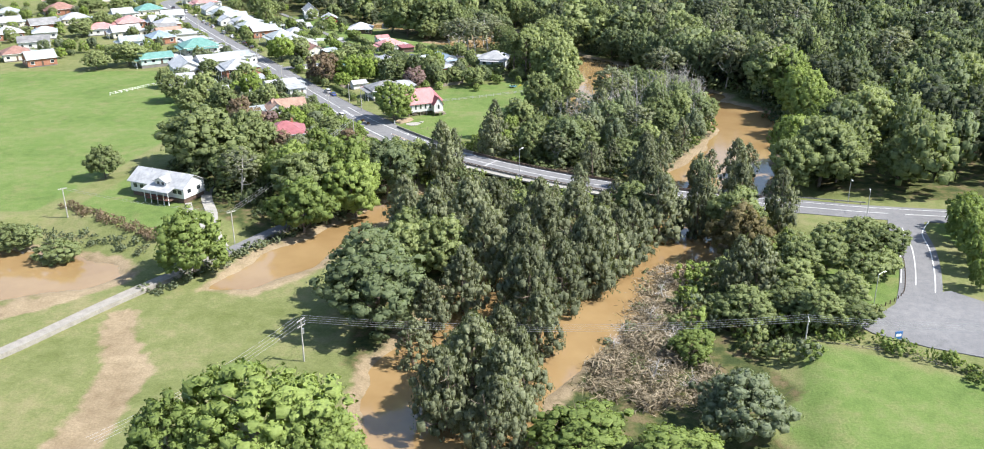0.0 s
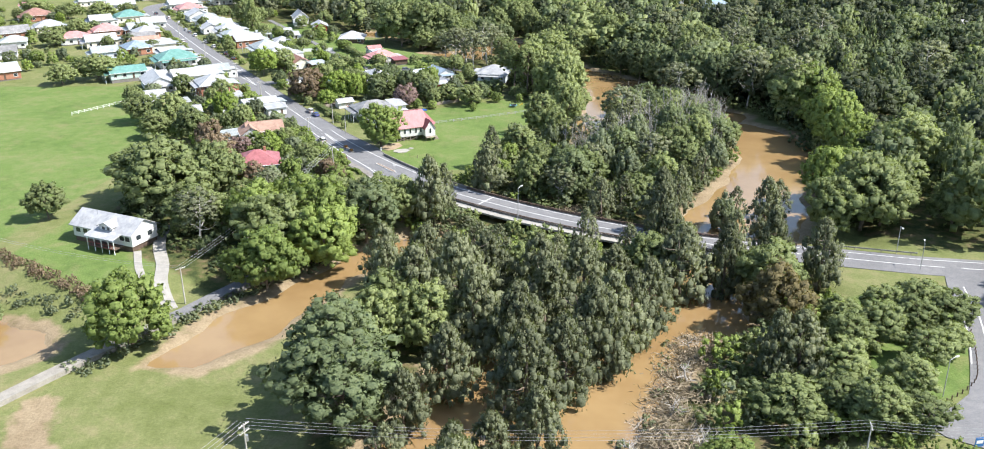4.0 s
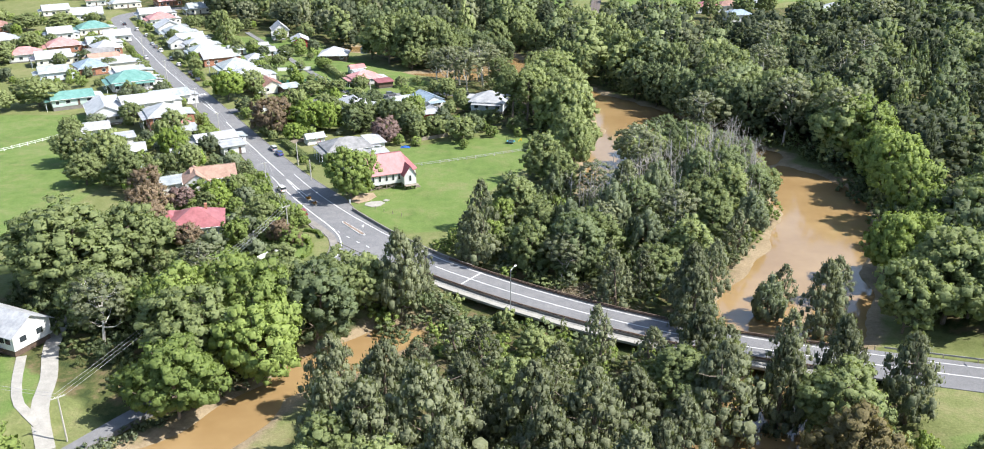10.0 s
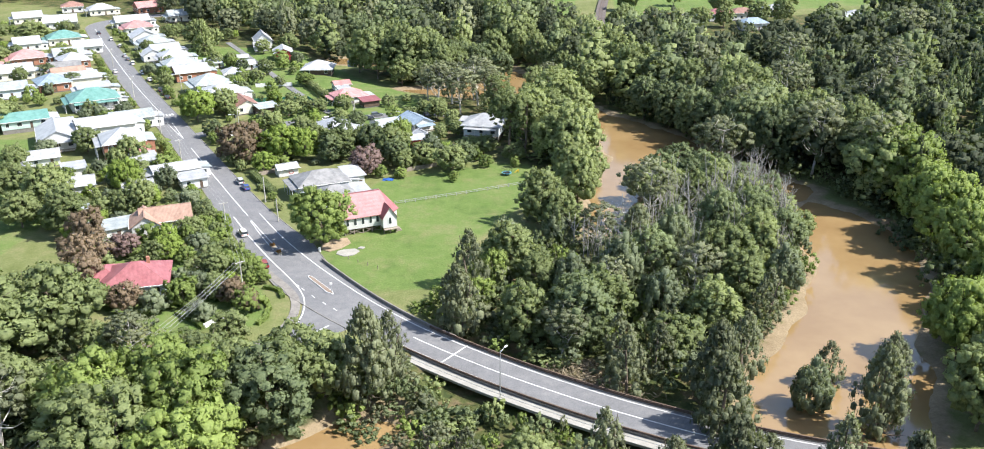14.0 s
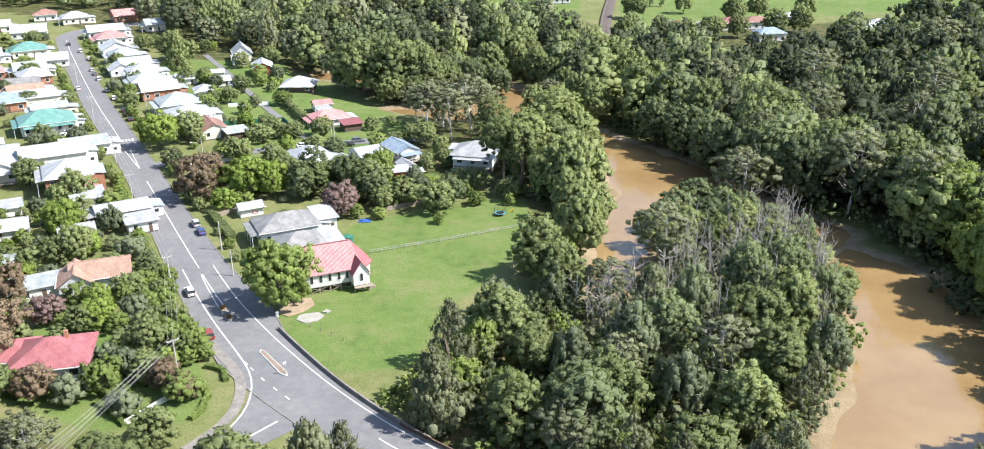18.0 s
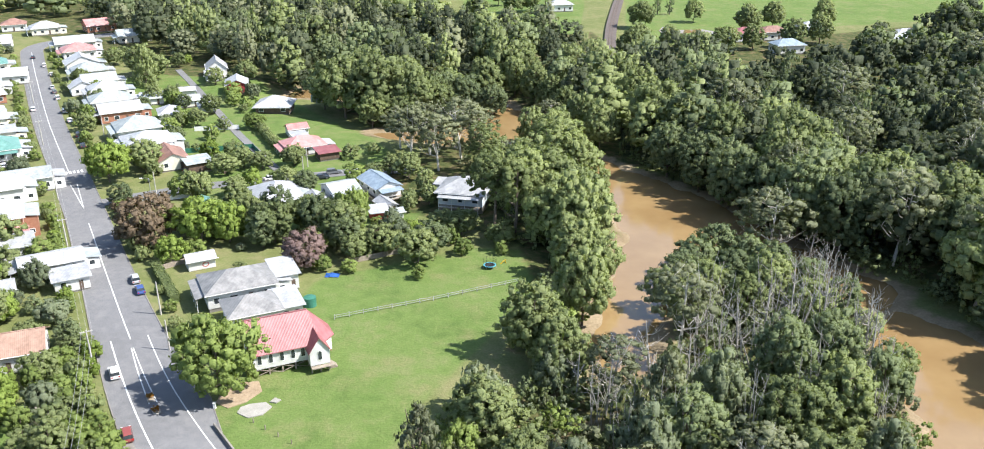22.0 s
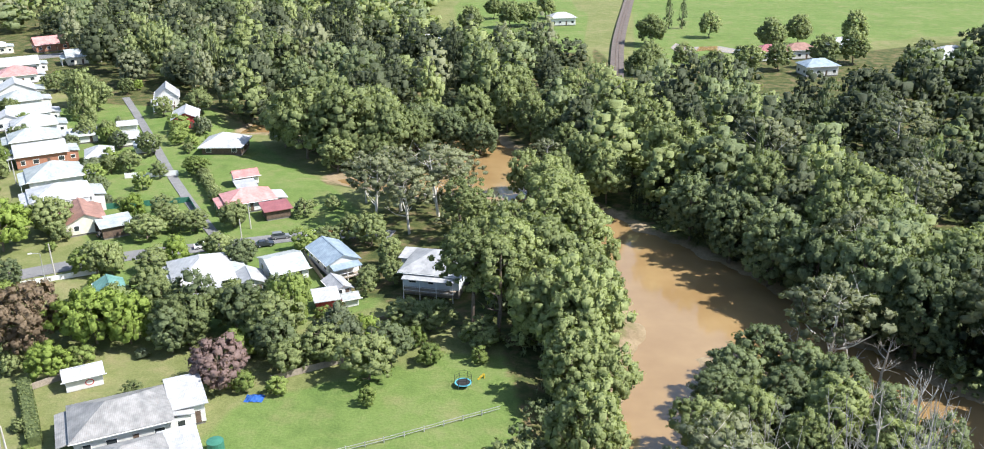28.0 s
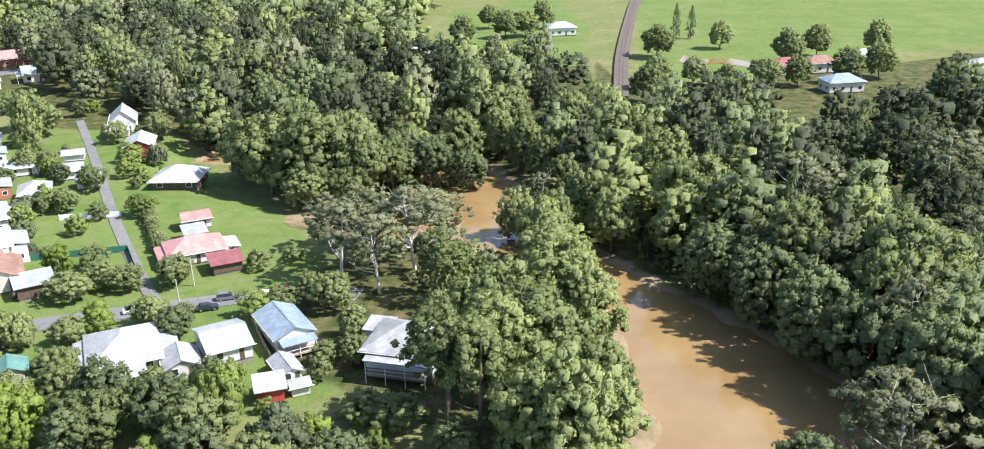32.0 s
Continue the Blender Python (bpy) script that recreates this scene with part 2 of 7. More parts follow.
FOLIAGE = {
    "leaf_dark": ("dark_green_leaves", (0.042, 0.064, 0.032), (0.239, 0.285, 0.139)),
    "leaf_mid": ("mid_green_leaves", (0.064, 0.090, 0.037), (0.307, 0.352, 0.148)),
    "leaf_bright": ("bright_green_leaves", (0.078, 0.116, 0.032), (0.29, 0.36, 0.104)),
    "leaf_olive": ("olive_needle_foliage", (0.062, 0.074, 0.043), (0.255, 0.276, 0.16)),
    "leaf_grey": ("grey_green_leaves", (0.07, 0.092, 0.055), (0.25, 0.286, 0.17)),
    # near-black green: the shade over the far woods, put into the leaf colour
    "leaf_shaded": ("shaded_green_leaves", (0.019, 0.030, 0.017), (0.111, 0.132, 0.071)),
    "leaf_amber": ("amber_brown_leaves", (0.068, 0.058, 0.027), (0.225, 0.190, 0.089)),
    "leaf_gum": ("gum_leaves", (0.074, 0.092, 0.054), (0.286, 0.302, 0.177)),
    "leaf_yellow": ("yellow_green_leaves", (0.09, 0.136, 0.024), (0.29, 0.372, 0.088)),
    "leaf_rust": ("rust_brown_leaves", (0.105, 0.078, 0.05), (0.33, 0.25, 0.17)),
    "leaf_plum": ("plum_leaves", (0.1, 0.07, 0.064), (0.3, 0.212, 0.195)),
}
for key, (nm, c1, c2) in FOLIAGE.items():
    M[key] = leaves(nm, c1, c2)
    M["far_" + key] = leaves("inner_" + nm, c1, c2, leaf=0.26, gaps=False)
M["far_dry"] = leaves("dry_brush_core", (0.16, 0.132, 0.085), (0.37, 0.31, 0.22), 0.1, 0.05, 0.25, False)
M["dry"] = leaves("dry_brush", (0.30, 0.265, 0.19), (0.56, 0.51, 0.40), 0.1, 0.05, 0.2)


# ---- mesh helpers ----
def make_mesh(name, verts, faces, mats, tint=None, smooth=False, index=None):
    me = bpy.data.meshes.new(name)
    me.from_pydata([tuple(v) for v in verts], [], faces)
    for m in (mats if isinstance(mats, (list, tuple)) else [mats]):
        me.materials.append(m)
    if index is not None:
        me.polygons.foreach_set("material_index", index)
    if smooth:
        me.polygons.foreach_set("use_smooth", [True] * len(me.polygons))
    me.update()
    return me


def quads_mesh(name, verts, tint, mats, index=None, normals=None):
    """A mesh of loose four-sided leaves from an array (n, 4, 3), with a tint for each, shaded softly by the normals of their clump."""
    n = len(verts)
    if normals is not None:
        flat = np.cross(verts[:, 2] - verts[:, 0], verts[:, 3] - verts[:, 1])
        if normals.ndim == 2:
            normals = np.repeat(normals[:, None], 4, axis=1)
        turn = (flat * normals.mean(1)).sum(1) < 0
        verts = np.where(turn[:, None, None], verts[:, ::-1], verts)
        normals = np.where(turn[:, None, None], normals[:, ::-1], normals)
    me = bpy.data.meshes.new(name)
    me.vertices.add(n * 4)
    me.vertices.foreach_set("co", np.ascontiguousarray(verts, dtype=np.float32).ravel())
    me.loops.add(n * 4)
    me.loops.foreach_set("vertex_index", np.arange(n * 4, dtype=np.int32))
    me.polygons.add(n)
    me.polygons.foreach_set("loop_start", np.arange(0, n * 4, 4, dtype=np.int32))
    me.update(calc_edges=True)
    at = me.attributes.new("tint", "FLOAT", "POINT")
    at.data.foreach_set("value", np.repeat(tint, 4).astype(np.float32))
    for m in (mats if isinstance(mats, list) else [mats]):
        me.materials.append(m)
    if index is not None:
        me.polygons.foreach_set("material_index", index.astype(np.int32))
    if normals is not None:
        soft = me.attributes.new("custom_normal", "FLOAT_VECTOR", "POINT")
        soft.data.foreach_set("vector", normals.astype(np.float32).ravel())
    return me


def thing(name, label, category, m, group="", kind=""):
    ob = new(name)
    ob.empty_display_size = 0.5
    ob.matrix_basis = m
    return tagged(ob, label, category, group, kind)


def part(name, geo, mat, parent, label="", smooth=False):
    """One mesh object under a thing or a part, in the thing's own coordinates."""
    ob = new(name, make_mesh(name, geo[0], geo[1], mat, smooth=smooth))
    ob.parent = parent
    if label:
        ob["label"] = label
    return ob


def setting(name, geo, mat, label, category, smooth=False):
    ob = new(name, make_mesh(name, geo[0], geo[1], mat, smooth=smooth))
    return tagged(ob, label, category, kind="structure")


def box(x0, y0, z0, x1, y1, z1):
    v = [(x, y, z) for z in (z0, z1) for x, y in ((x0, y0), (x1, y0), (x1, y1), (x0, y1))]
    return v, [(3, 2, 1, 0), (4, 5, 6, 7), (0, 1, 5, 4), (1, 2, 6, 5), (2, 3, 7, 6), (3, 0, 4, 7)]


def join(*geos):
    v, f = [], []
    for gv, gf in geos:
        k = len(v)
        v += [tuple(p) for p in gv]
        f += [tuple(i + k for i in face) for face in gf]
    return v, f


def moved(geo, m):
    return [tuple(m @ Vector(p)) for p in geo[0]], geo[1]


def tube(points, radii, sides=6, cap=True):
    """A tapered tube along points."""
    v, f = [], []
    pts = [Vector(p) for p in points]
    for i, p in enumerate(pts):
        d = (pts[min(i + 1, len(pts) - 1)] - pts[max(i - 1, 0)]).normalized()
        a = d.orthogonal().normalized() if abs(d.z) < 0.999 else Vector((1, 0, 0))
        b = d.cross(a)
        for k in range(sides):
            t = 2 * math.pi * k / sides
            v.append(tuple(p + (a * math.cos(t) + b * math.sin(t)) * radii[i]))
    for i in range(len(pts) - 1):
        for k in range(sides):
            q, r = i * sides, (i + 1) * sides
            f.append((q + k, q + (k + 1) % sides, r + (k + 1) % sides, r + k))
    if cap:
        f.append(tuple(range(sides))[::-1])
        f.append(tuple(range((len(pts) - 1) * sides, len(pts) * sides)))
    return v, f


def prism(outline, z0, z1):
    """An upright prism over an outline in plan, counter-clockwise."""
    n = len(outline)
    v = [(x, y, z0) for x, y in outline] + [(x, y, z1) for x, y in outline]
    f = [tuple(range(n))[::-1], tuple(range(n, 2 * n))] + [(i, (i + 1) % n, n + (i + 1) % n, n + i) for i in range(n)]
    return v, f


def smooth_line(pts, step=4.0):
    """A smooth line through the given points, in even steps: an array of x, y."""
    p = np.array(pts, float)
    p = np.vstack([2 * p[0] - p[1], p, 2 * p[-1] - p[-2]])
    out = []
    for i in range(1, len(p) - 2):
        n = max(2, int(np.hypot(*(p[i + 1] - p[i])) / step))
        for t in np.arange(n) / n:
            out.append(0.5 * (2 * p[i] + (p[i + 1] - p[i - 1]) * t + (2 * p[i - 1] - 5 * p[i] + 4 * p[i + 1] - p[i + 2]) * t * t + (3 * p[i] - p[i - 1] - 3 * p[i + 1] + p[i + 2]) * t ** 3))
    out.append(p[-2])
    return np.array(out)


def normals_of(line):
    d = np.gradient(line, axis=0)
    d /= np.linalg.norm(d, axis=1)[:, None]
    return np.stack([-d[:, 1], d[:, 0]], 1)


def ribbon(line, left, right, z, thick=0.12):
    """A solid strip along a line, between two offsets to its left (positive) and right (negative)."""
    nrm = normals_of(line)
    n = len(line)
    left, right, z = (np.broadcast_to(np.asarray(a, float), (n,)) for a in (left, right, z))
    a, b = line + nrm * left[:, None], line + nrm * right[:, None]
    v = []
    for i in range(n):
        v += [(*a[i], z[i]), (*b[i], z[i]), (*b[i], z[i] - thick), (*a[i], z[i] - thick)]
    f = [(0, 1, 2, 3), tuple(4 * (n - 1) + k for k in (3, 2, 1, 0))]
    for i in range(n - 1):
        q, r = 4 * i, 4 * i + 4
        f += [(q, r, r + 1, q + 1), (q + 1, r + 1, r + 2, q + 2), (q + 2, r + 2, r + 3, q + 3), (q + 3, r + 3, r, q)]
    return v, f


# ---- the lie of the land ----
WATER = -2.8
LOW = {
    "south": [(-400, 20), (-400, 190), (-150, 222), (-122, 234), (-85, 214), (-72, 226), (-58, 240), (-40, 250), (-22, 266), (5, 264), (40, 248), (72, 238), (79, 215), (66, 190), (60, 165), (50, 120), (52, 20)],
    "under_bridge": [(-6, 260), (-5, 290), (12, 285), (45, 268), (74, 262), (78, 236), (40, 244), (5, 256)],
    "north": [(-8, 292), (-2, 310), (12, 335), (22, 352), (22, 390), (30, 425), (26, 475), (0, 484), (-34, 500), (-90, 545), (-90, 590), (10, 575), (45, 520), (60, 480), (78, 440), (100, 400), (118, 360), (114, 300), (96, 254), (70, 256), (40, 264), (12, 276)],
}
POOLS = {
    "pond": [(-145, 226), (-115, 216), (-95, 211), (-89, 203), (-97, 195), (-145, 180)],
    "strip": [(-66, 196), (-56, 193), (-44, 208), (-38, 225), (-33, 236), (-21, 247), (-10, 259), (-11, 266), (-22, 262), (-32, 253), (-45, 234), (-60, 215)],
    "creek": [(54, 228), (58, 212), (46, 205), (36, 189), (28, 174), (17, 161), (10, 147), (8, 100), (-22, 100), (-25, 147), (-24, 158), (-16, 180), (-8, 200), (20, 206), (35, 222)],
    "reach": [(35, 220), (56, 220), (82, 263), (97, 307), (109, 332), (108, 360), (92, 380), (84, 363), (82, 332), (77, 317), (56, 283), (48, 263), (40, 240)],
    "bend": [(92, 372), (98, 385), (88, 402), (76, 418), (71, 438), (60, 455), (44, 474), (24, 504), (18, 530), (8, 556), (-30, 570), (-80, 575), (-80, 560), (-30, 552), (-10, 538), (-14, 514), (-38, 511), (-38, 505), (-14, 496), (6, 490), (22, 482), (34, 470), (38, 449), (39, 435), (41, 418)],
    "backwater": [(41, 420), (36, 395), (31, 380), (29, 362), (29, 347), (39, 350), (47, 385), (50, 406), (60, 405), (78, 390), (88, 374), (80, 420), (60, 440)],
}
SILT = {
    "swale": [(-85, 183), (-79, 184), (-75, 171), (-66, 157), (-67, 143), (-65, 105), (-79, 105), (-76, 143), (-77, 158), (-84, 174)],
    "track_verge": [(-128, 176), (-104, 190), (-88, 204), (-86, 198), (-102, 182), (-128, 166)],
}
LAWN = {
    "churchyard": [(-38, 329), (-26, 309), (-7, 312), (-4, 330), (10, 360), (19, 378), (17, 400), (3, 402), (-30, 383), (-34, 367)],
    "paddock": [(-400, 215), (-128, 240), (-122, 262), (-116, 300), (-112, 345), (-122, 368), (-150, 425), (-185, 425), (-400, 420)],
    "house_yard": [(-118, 243), (-82, 220), (-74, 240), (-86, 268), (-112, 270)],
    "picnic_lawn": [(44, 100), (52, 128), (50, 140), (58, 150), (60, 166), (76, 158), (95, 145), (140, 150), (140, 100)],
    "verge": [(70, 180), (80, 178), (96, 190), (102, 212), (96, 224), (78, 222)],
    "far_paddock": [(66, 655), (80, 790), (110, 1300), (900, 1300), (900, 790), (330, 770), (240, 735), (150, 700), (105, 665)],
    "clearing": [(-12, 690), (45, 690), (55, 800), (40, 900), (-30, 880)],
    "gardens": [(-62, 412), (-30, 406), (-8, 424), (-14, 450), (-26, 478), (-44, 510), (-70, 545), (-96, 580), (-125, 600), (-160, 580), (-120, 505), (-98, 470), (-78, 440)],
    "hedge_garden": [(-88, 304), (-58, 290), (-40, 294), (-46, 310), (-58, 328), (-84, 330)],
    "village_green": [(-96, 486), (-66, 505), (-56, 487), (-76, 468)],
    "pink_yard": [(-68, 470), (-40, 462), (-24, 468), (-40, 500), (-60, 520)],
    "west_yard": [(120, 195), (114, 228), (130, 236), (200, 240), (200, 180)],
}
WOOD = {
    "far_bank": [(44, 500), (60, 470), (78, 440), (100, 400), (120, 350), (112, 300), (96, 262), (110, 248), (400, 256), (400, 760), (240, 720), (100, 655), (60, 640), (52, 700), (50, 690), (44, 560)],
    "north_wood": [(-260, 700), (-140, 590), (-96, 582), (-66, 556), (-50, 534), (-10, 508), (30, 530), (50, 600), (46, 690), (-20, 690), (-60, 900), (-400, 1000), (-400, 800)],
    "island": [(-6, 296), (8, 332), (20, 345), (30, 345), (46, 352), (50, 400), (80, 385), (82, 330), (56, 286), (46, 266), (14, 280)],
    "left_bank": [(12, 352), (22, 350), (34, 395), (38, 440), (32, 478), (-8, 484), (-28, 470), (-22, 430), (0, 415), (14, 404), (18, 380)],
    "casuarina_grove": [(-30, 160), (0, 120), (42, 112), (50, 128), (47, 138), (57, 148), (53, 160), (62, 172), (80, 205), (74, 240), (20, 258), (-14, 262), (-30, 225)],
    # dark litter colour laid here to paint the shade about the bridge
    "bridge_shade": [(-20, 264), (-8, 258), (40, 240), (80, 232), (76, 262), (45, 270), (12, 288), (-6, 292)],
    "bend_banks": [(0, 478), (40, 466), (62, 478), (54, 545), (0, 575), (-40, 578), (-40, 500)],
    "west_grove": [(-104, 258), (-76, 236), (-58, 222), (-42, 228), (-22, 262), (-36, 280), (-58, 284), (-80, 296), (-104, 296)],
}


def signed_distance(x, y, outline):
    """Metres outside (positive) or inside (negative) an outline, for arrays of x and y."""
    p = np.array(outline, float)
    q = np.roll(p, -1, axis=0)
    best = np.full(x.shape, 1e9)
    inside = np.zeros(x.shape, bool)
    for (ax, ay), (bx, by) in zip(p, q):
        ex, ey = bx - ax, by - ay
        t = np.clip(((x - ax) * ex + (y - ay) * ey) / (ex * ex + ey * ey), 0, 1)
        best = np.minimum(best, np.hypot(x - ax - t * ex, y - ay - t * ey))
        cross = (ay > y) != (by > y)
        with np.errstate(divide="ignore", invalid="ignore"):
            inside ^= cross & (x < (bx - ax) * (y - ay) / (by - ay if by != ay else 1e-9) + ax)
    return np.where(inside, -best, best)


def ease(a, b, v):
    t = np.clip((v - a) / (b - a), 0, 1)
    return t * t * (3 - 2 * t)


def nearest(x, y, outlines):
    d = np.full(x.shape, 1e9)
    for o in outlines:
        d = np.minimum(d, signed_distance(x, y, o))
    return d


def wobble(x, y, size, k=0.0):
    return np.sin(x / size + 1.3 + k) * np.cos(y / size * 1.17 - 0.4 + k) + 0.5 * np.sin(x / size * 2.3 - y / size * 1.9 + 2 * k)


def height(x, y):
    x, y = np.asarray(x, float), np.asarray(y, float)
    low = nearest(x, y, LOW.values())
    h = -2.25 * (1 - ease(-4, 6, low))
    h = h + 0.05 * wobble(x, y, 9.0) - 0.12 * ease(2.0, -2.0, nearest(x, y, SILT.values()))
    pool = nearest(x, y, POOLS.values()) + 1.3 * wobble(x, y, 5.0, 1.0)
    h = h - 2.0 * (1 - ease(-4.0, 1.5, pool)) * ease(8, 0, low)
    return h


def ground_z(x, y):
    return float(height(np.array([x]), np.array([y]))[0])


def axis(lo, hi, step, out_lo, out_hi):
    a = [lo]
    s = step
    while a[-1] > out_lo:
        s *= 1.35
        a.append(a[-1] - s)
    b = [hi]
    s = step
    while b[-1] < out_hi:
        s *= 1.35
        b.append(b[-1] + s)
    return np.concatenate([a[::-1][:-1], np.arange(lo, hi, step), b])


def build_ground():
    xs, ys = axis(-250, 240, 2.6, -4000, 4000), axis(80, 700, 2.6, -3000, 4600)
    gx, gy = np.meshgrid(xs, ys)
    gz = height(gx, gy)
    v = np.stack([gx, gy, gz], -1).reshape(-1, 3)
    nx, ny = len(xs), len(ys)
    i = (np.arange(ny - 1)[:, None] * nx + np.arange(nx - 1)[None]).ravel()
    f = np.stack([i, i + 1, i + nx + 1, i + nx], 1)
    me = bpy.data.meshes.new("ground")
    me.vertices.add(len(v))
    me.vertices.foreach_set("co", v.astype(np.float32).ravel())
    me.loops.add(f.size)
    me.loops.foreach_set("vertex_index", f.astype(np.int32).ravel())
    me.polygons.add(len(f))
    me.polygons.foreach_set("loop_start", np.arange(0, f.size, 4, dtype=np.int32))
    me.polygons.foreach_set("use_smooth", np.ones(len(f), bool))
    me.update(calc_edges=True)
    x, y = v[:, 0], v[:, 1]
    lawn = ease(3, -3, nearest(x, y, LAWN.values()))
    wood = ease(3, -3, nearest(x, y, WOOD.values()))
    pool = nearest(x, y, POOLS.values())
    silt = np.maximum(0.75 * ease(7.0, 0.5, pool), 0.85 * ease(2.5, -2.0, nearest(x, y, SILT.values())))
    cover = np.stack([lawn, wood, silt, np.ones_like(x)], 1).astype(np.float32)
    at = me.attributes.new("cover", "FLOAT_COLOR", "POINT")
    at.data.foreach_set("color", cover.ravel())
    me.materials.append(M["ground"])
    return tagged(new("ground", me), "grassy flood plain with lawns, leaf litter and silt", "ground", kind="structure")


build_ground()
setting("water", ([(-600, 20, WATER), (160, 20, WATER), (160, 620, WATER), (-600, 620, WATER)], [(0, 1, 2, 3)]), M["water"],
        "brown muddy flood water of a swollen creek", "water")

# ---- roads and bridge ----
STREET = smooth_line([(180, 232), (140, 233), (107, 237.5), (90, 241.5), (75, 245.5), (58, 250.2), (43, 255.6), (33, 260.3), (23, 265.6), (8.6, 274.6), (-5, 284.6), (-13, 291.5), (-24, 303), (-36, 318), (-49, 336), (-61, 355), (-79, 386), (-99, 421), (-119, 455), (-151, 509), (-184, 568), (-216, 627), (-226, 650), (-222, 668), (-200, 690), (-170, 705)], 3.0)


def street_between(y0, y1, x_max=1e9):
    return STREET[(STREET[:, 1] >= y0) & (STREET[:, 1] <= y1) & (STREET[:, 0] < x_max)]


deck_line = street_between(0, 289, 76)
east_line = STREET[STREET[:, 0] >= 72]
town_line = street_between(287, 1000)
west_side = np.interp(town_line[:, 1], [288, 296, 317, 329, 347, 379, 420], [5.5, 7.0, 9.6, 8.1, 6.8, 5.6, 4.9])
east_side = np.interp(town_line[:, 1], [288, 318, 331, 357, 379, 420], [4.6, 4.8, 7.6, 6.2, 5.6, 5.0])
setting("road_main_street", ribbon(town_line, west_side, -east_side, 0.10, 0.4), M["asphalt"], "sealed grey asphalt main street with worn patches", "road")
setting("road_east", ribbon(east_line, 5.2, -5.8, 0.095, 0.4), M["asphalt"], "sealed asphalt road leaving the bridge", "road")
setting("kerb_west", ribbon(town_line, west_side + 0.18, west_side, 0.2, 0.5), M["dark_concrete"], "low weathered concrete kerb", "kerb")
setting("kerb_east", ribbon(town_line, -east_side, -east_side - 0.18, 0.2, 0.5), M["dark_concrete"], "low weathered concrete kerb", "kerb")
LANE = smooth_line([(-137, 600), (-119, 568), (-101, 535), (-87, 509), (-78, 493), (-62, 466), (-53, 452)], 4.0)
setting("road_lane", ribbon(LANE, 1.35, -1.35, 0.16, 0.4), M["asphalt"], "narrow patched lane between back gardens", "road")
SIDE = smooth_line([(-100, 430), (-88, 438), (-72, 446), (-51, 453), (-36, 458), (-22, 460), (-14, 459)], 4.0)
setting("road_side_street", ribbon(SIDE, 2.9, -2.9, 0.13, 0.4), M["asphalt"], "narrow asphalt side street", "road")
WEST = smooth_line([(-135, 120), (-112, 145), (-99, 163), (-87, 184), (-79, 197), (-70, 210), (-61, 225), (-50, 243), (-44, 265), (-37, 283), (-27, 296)], 4.0)
west_z = np.maximum(height(WEST[:, 0], WEST[:, 1]), -1.6) + 0.3
west_z = np.minimum(np.convolve(np.pad(west_z, 4, mode="edge"), np.ones(9) / 9, "valid") + 0.1, 0.09)
west_half = np.interp(WEST[:, 1], [120, 230, 272, 292], [1.15, 1.7, 2.6, 4.6])
cut = int(np.argmax(WEST[:, 1] > 212))
setting("road_west_track", ribbon(WEST[:cut + 1], west_half[:cut + 1], -west_half[:cut + 1], west_z[:cut + 1], 1.2), M["gravel"], "pale narrow track along the flooded paddock", "road")
setting("road_west", ribbon(WEST[cut:], west_half[cut:], -west_half[cut:], west_z[cut:], 1.2), M["asphalt"], "narrow asphalt road down to the flooded paddock", "road")
CORNER = smooth_line([(-49.4, 324.6), (-44.2, 318.0), (-39.4, 311.8), (-36.4, 306.6), (-35.0, 301), (-34.9, 295.5), (-36.4, 290), (-39.6, 284.5)], 1.5)
setting("road_junction", prism([tuple(p) for p in CORNER] + [(-37, 281), (-26, 292), (-26, 304), (-36, 317), (-44, 329)], -0.3, 0.084), M["asphalt"], "asphalt apron where the side road meets the street", "road")
setting("pavement_corner", ribbon(CORNER[2:], -0.5, -2.4, 0.17, 0.4), M["dark_concrete"], "curved concrete footpath at the junction", "pavement")
APPROACH = smooth_line([(113, 236), (109, 226), (106, 213), (101.5, 200), (96, 187), (90, 175)], 3.0)
setting("road_picnic_entrance", ribbon(APPROACH, 3.4, -5.6, 0.145, 0.4), M["asphalt"], "asphalt entrance road to a car park", "road")
setting("road_car_park", prism([(72, 178), (77, 168), (86, 162), (95, 158), (130, 150), (130, 172), (108, 181), (102, 188), (92, 186), (82, 177)], -0.3, 0.19), M["asphalt"], "grey asphalt car park", "road")
DRIVE = smooth_line([(-86, 263), (-83, 250), (-78, 238), (-75, 228), (-70, 219)], 3.0)
setting("road_drive", ribbon(DRIVE, 1.5, -1.5, height(DRIVE[:, 0], DRIVE[:, 1]) + 0.2, 0.5), M["concrete"], "pale concrete driveway", "driveway")
DRIVE_2 = smooth_line([(-87, 246), (-83, 236), (-79, 229), (-74, 225)], 3.0)
setting("road_drive_branch", ribbon(DRIVE_2, 0.9, -0.9, height(DRIVE_2[:, 0], DRIVE_2[:, 1]) + 0.17, 0.5), M["concrete"], "pale concrete driveway branch", "driveway")
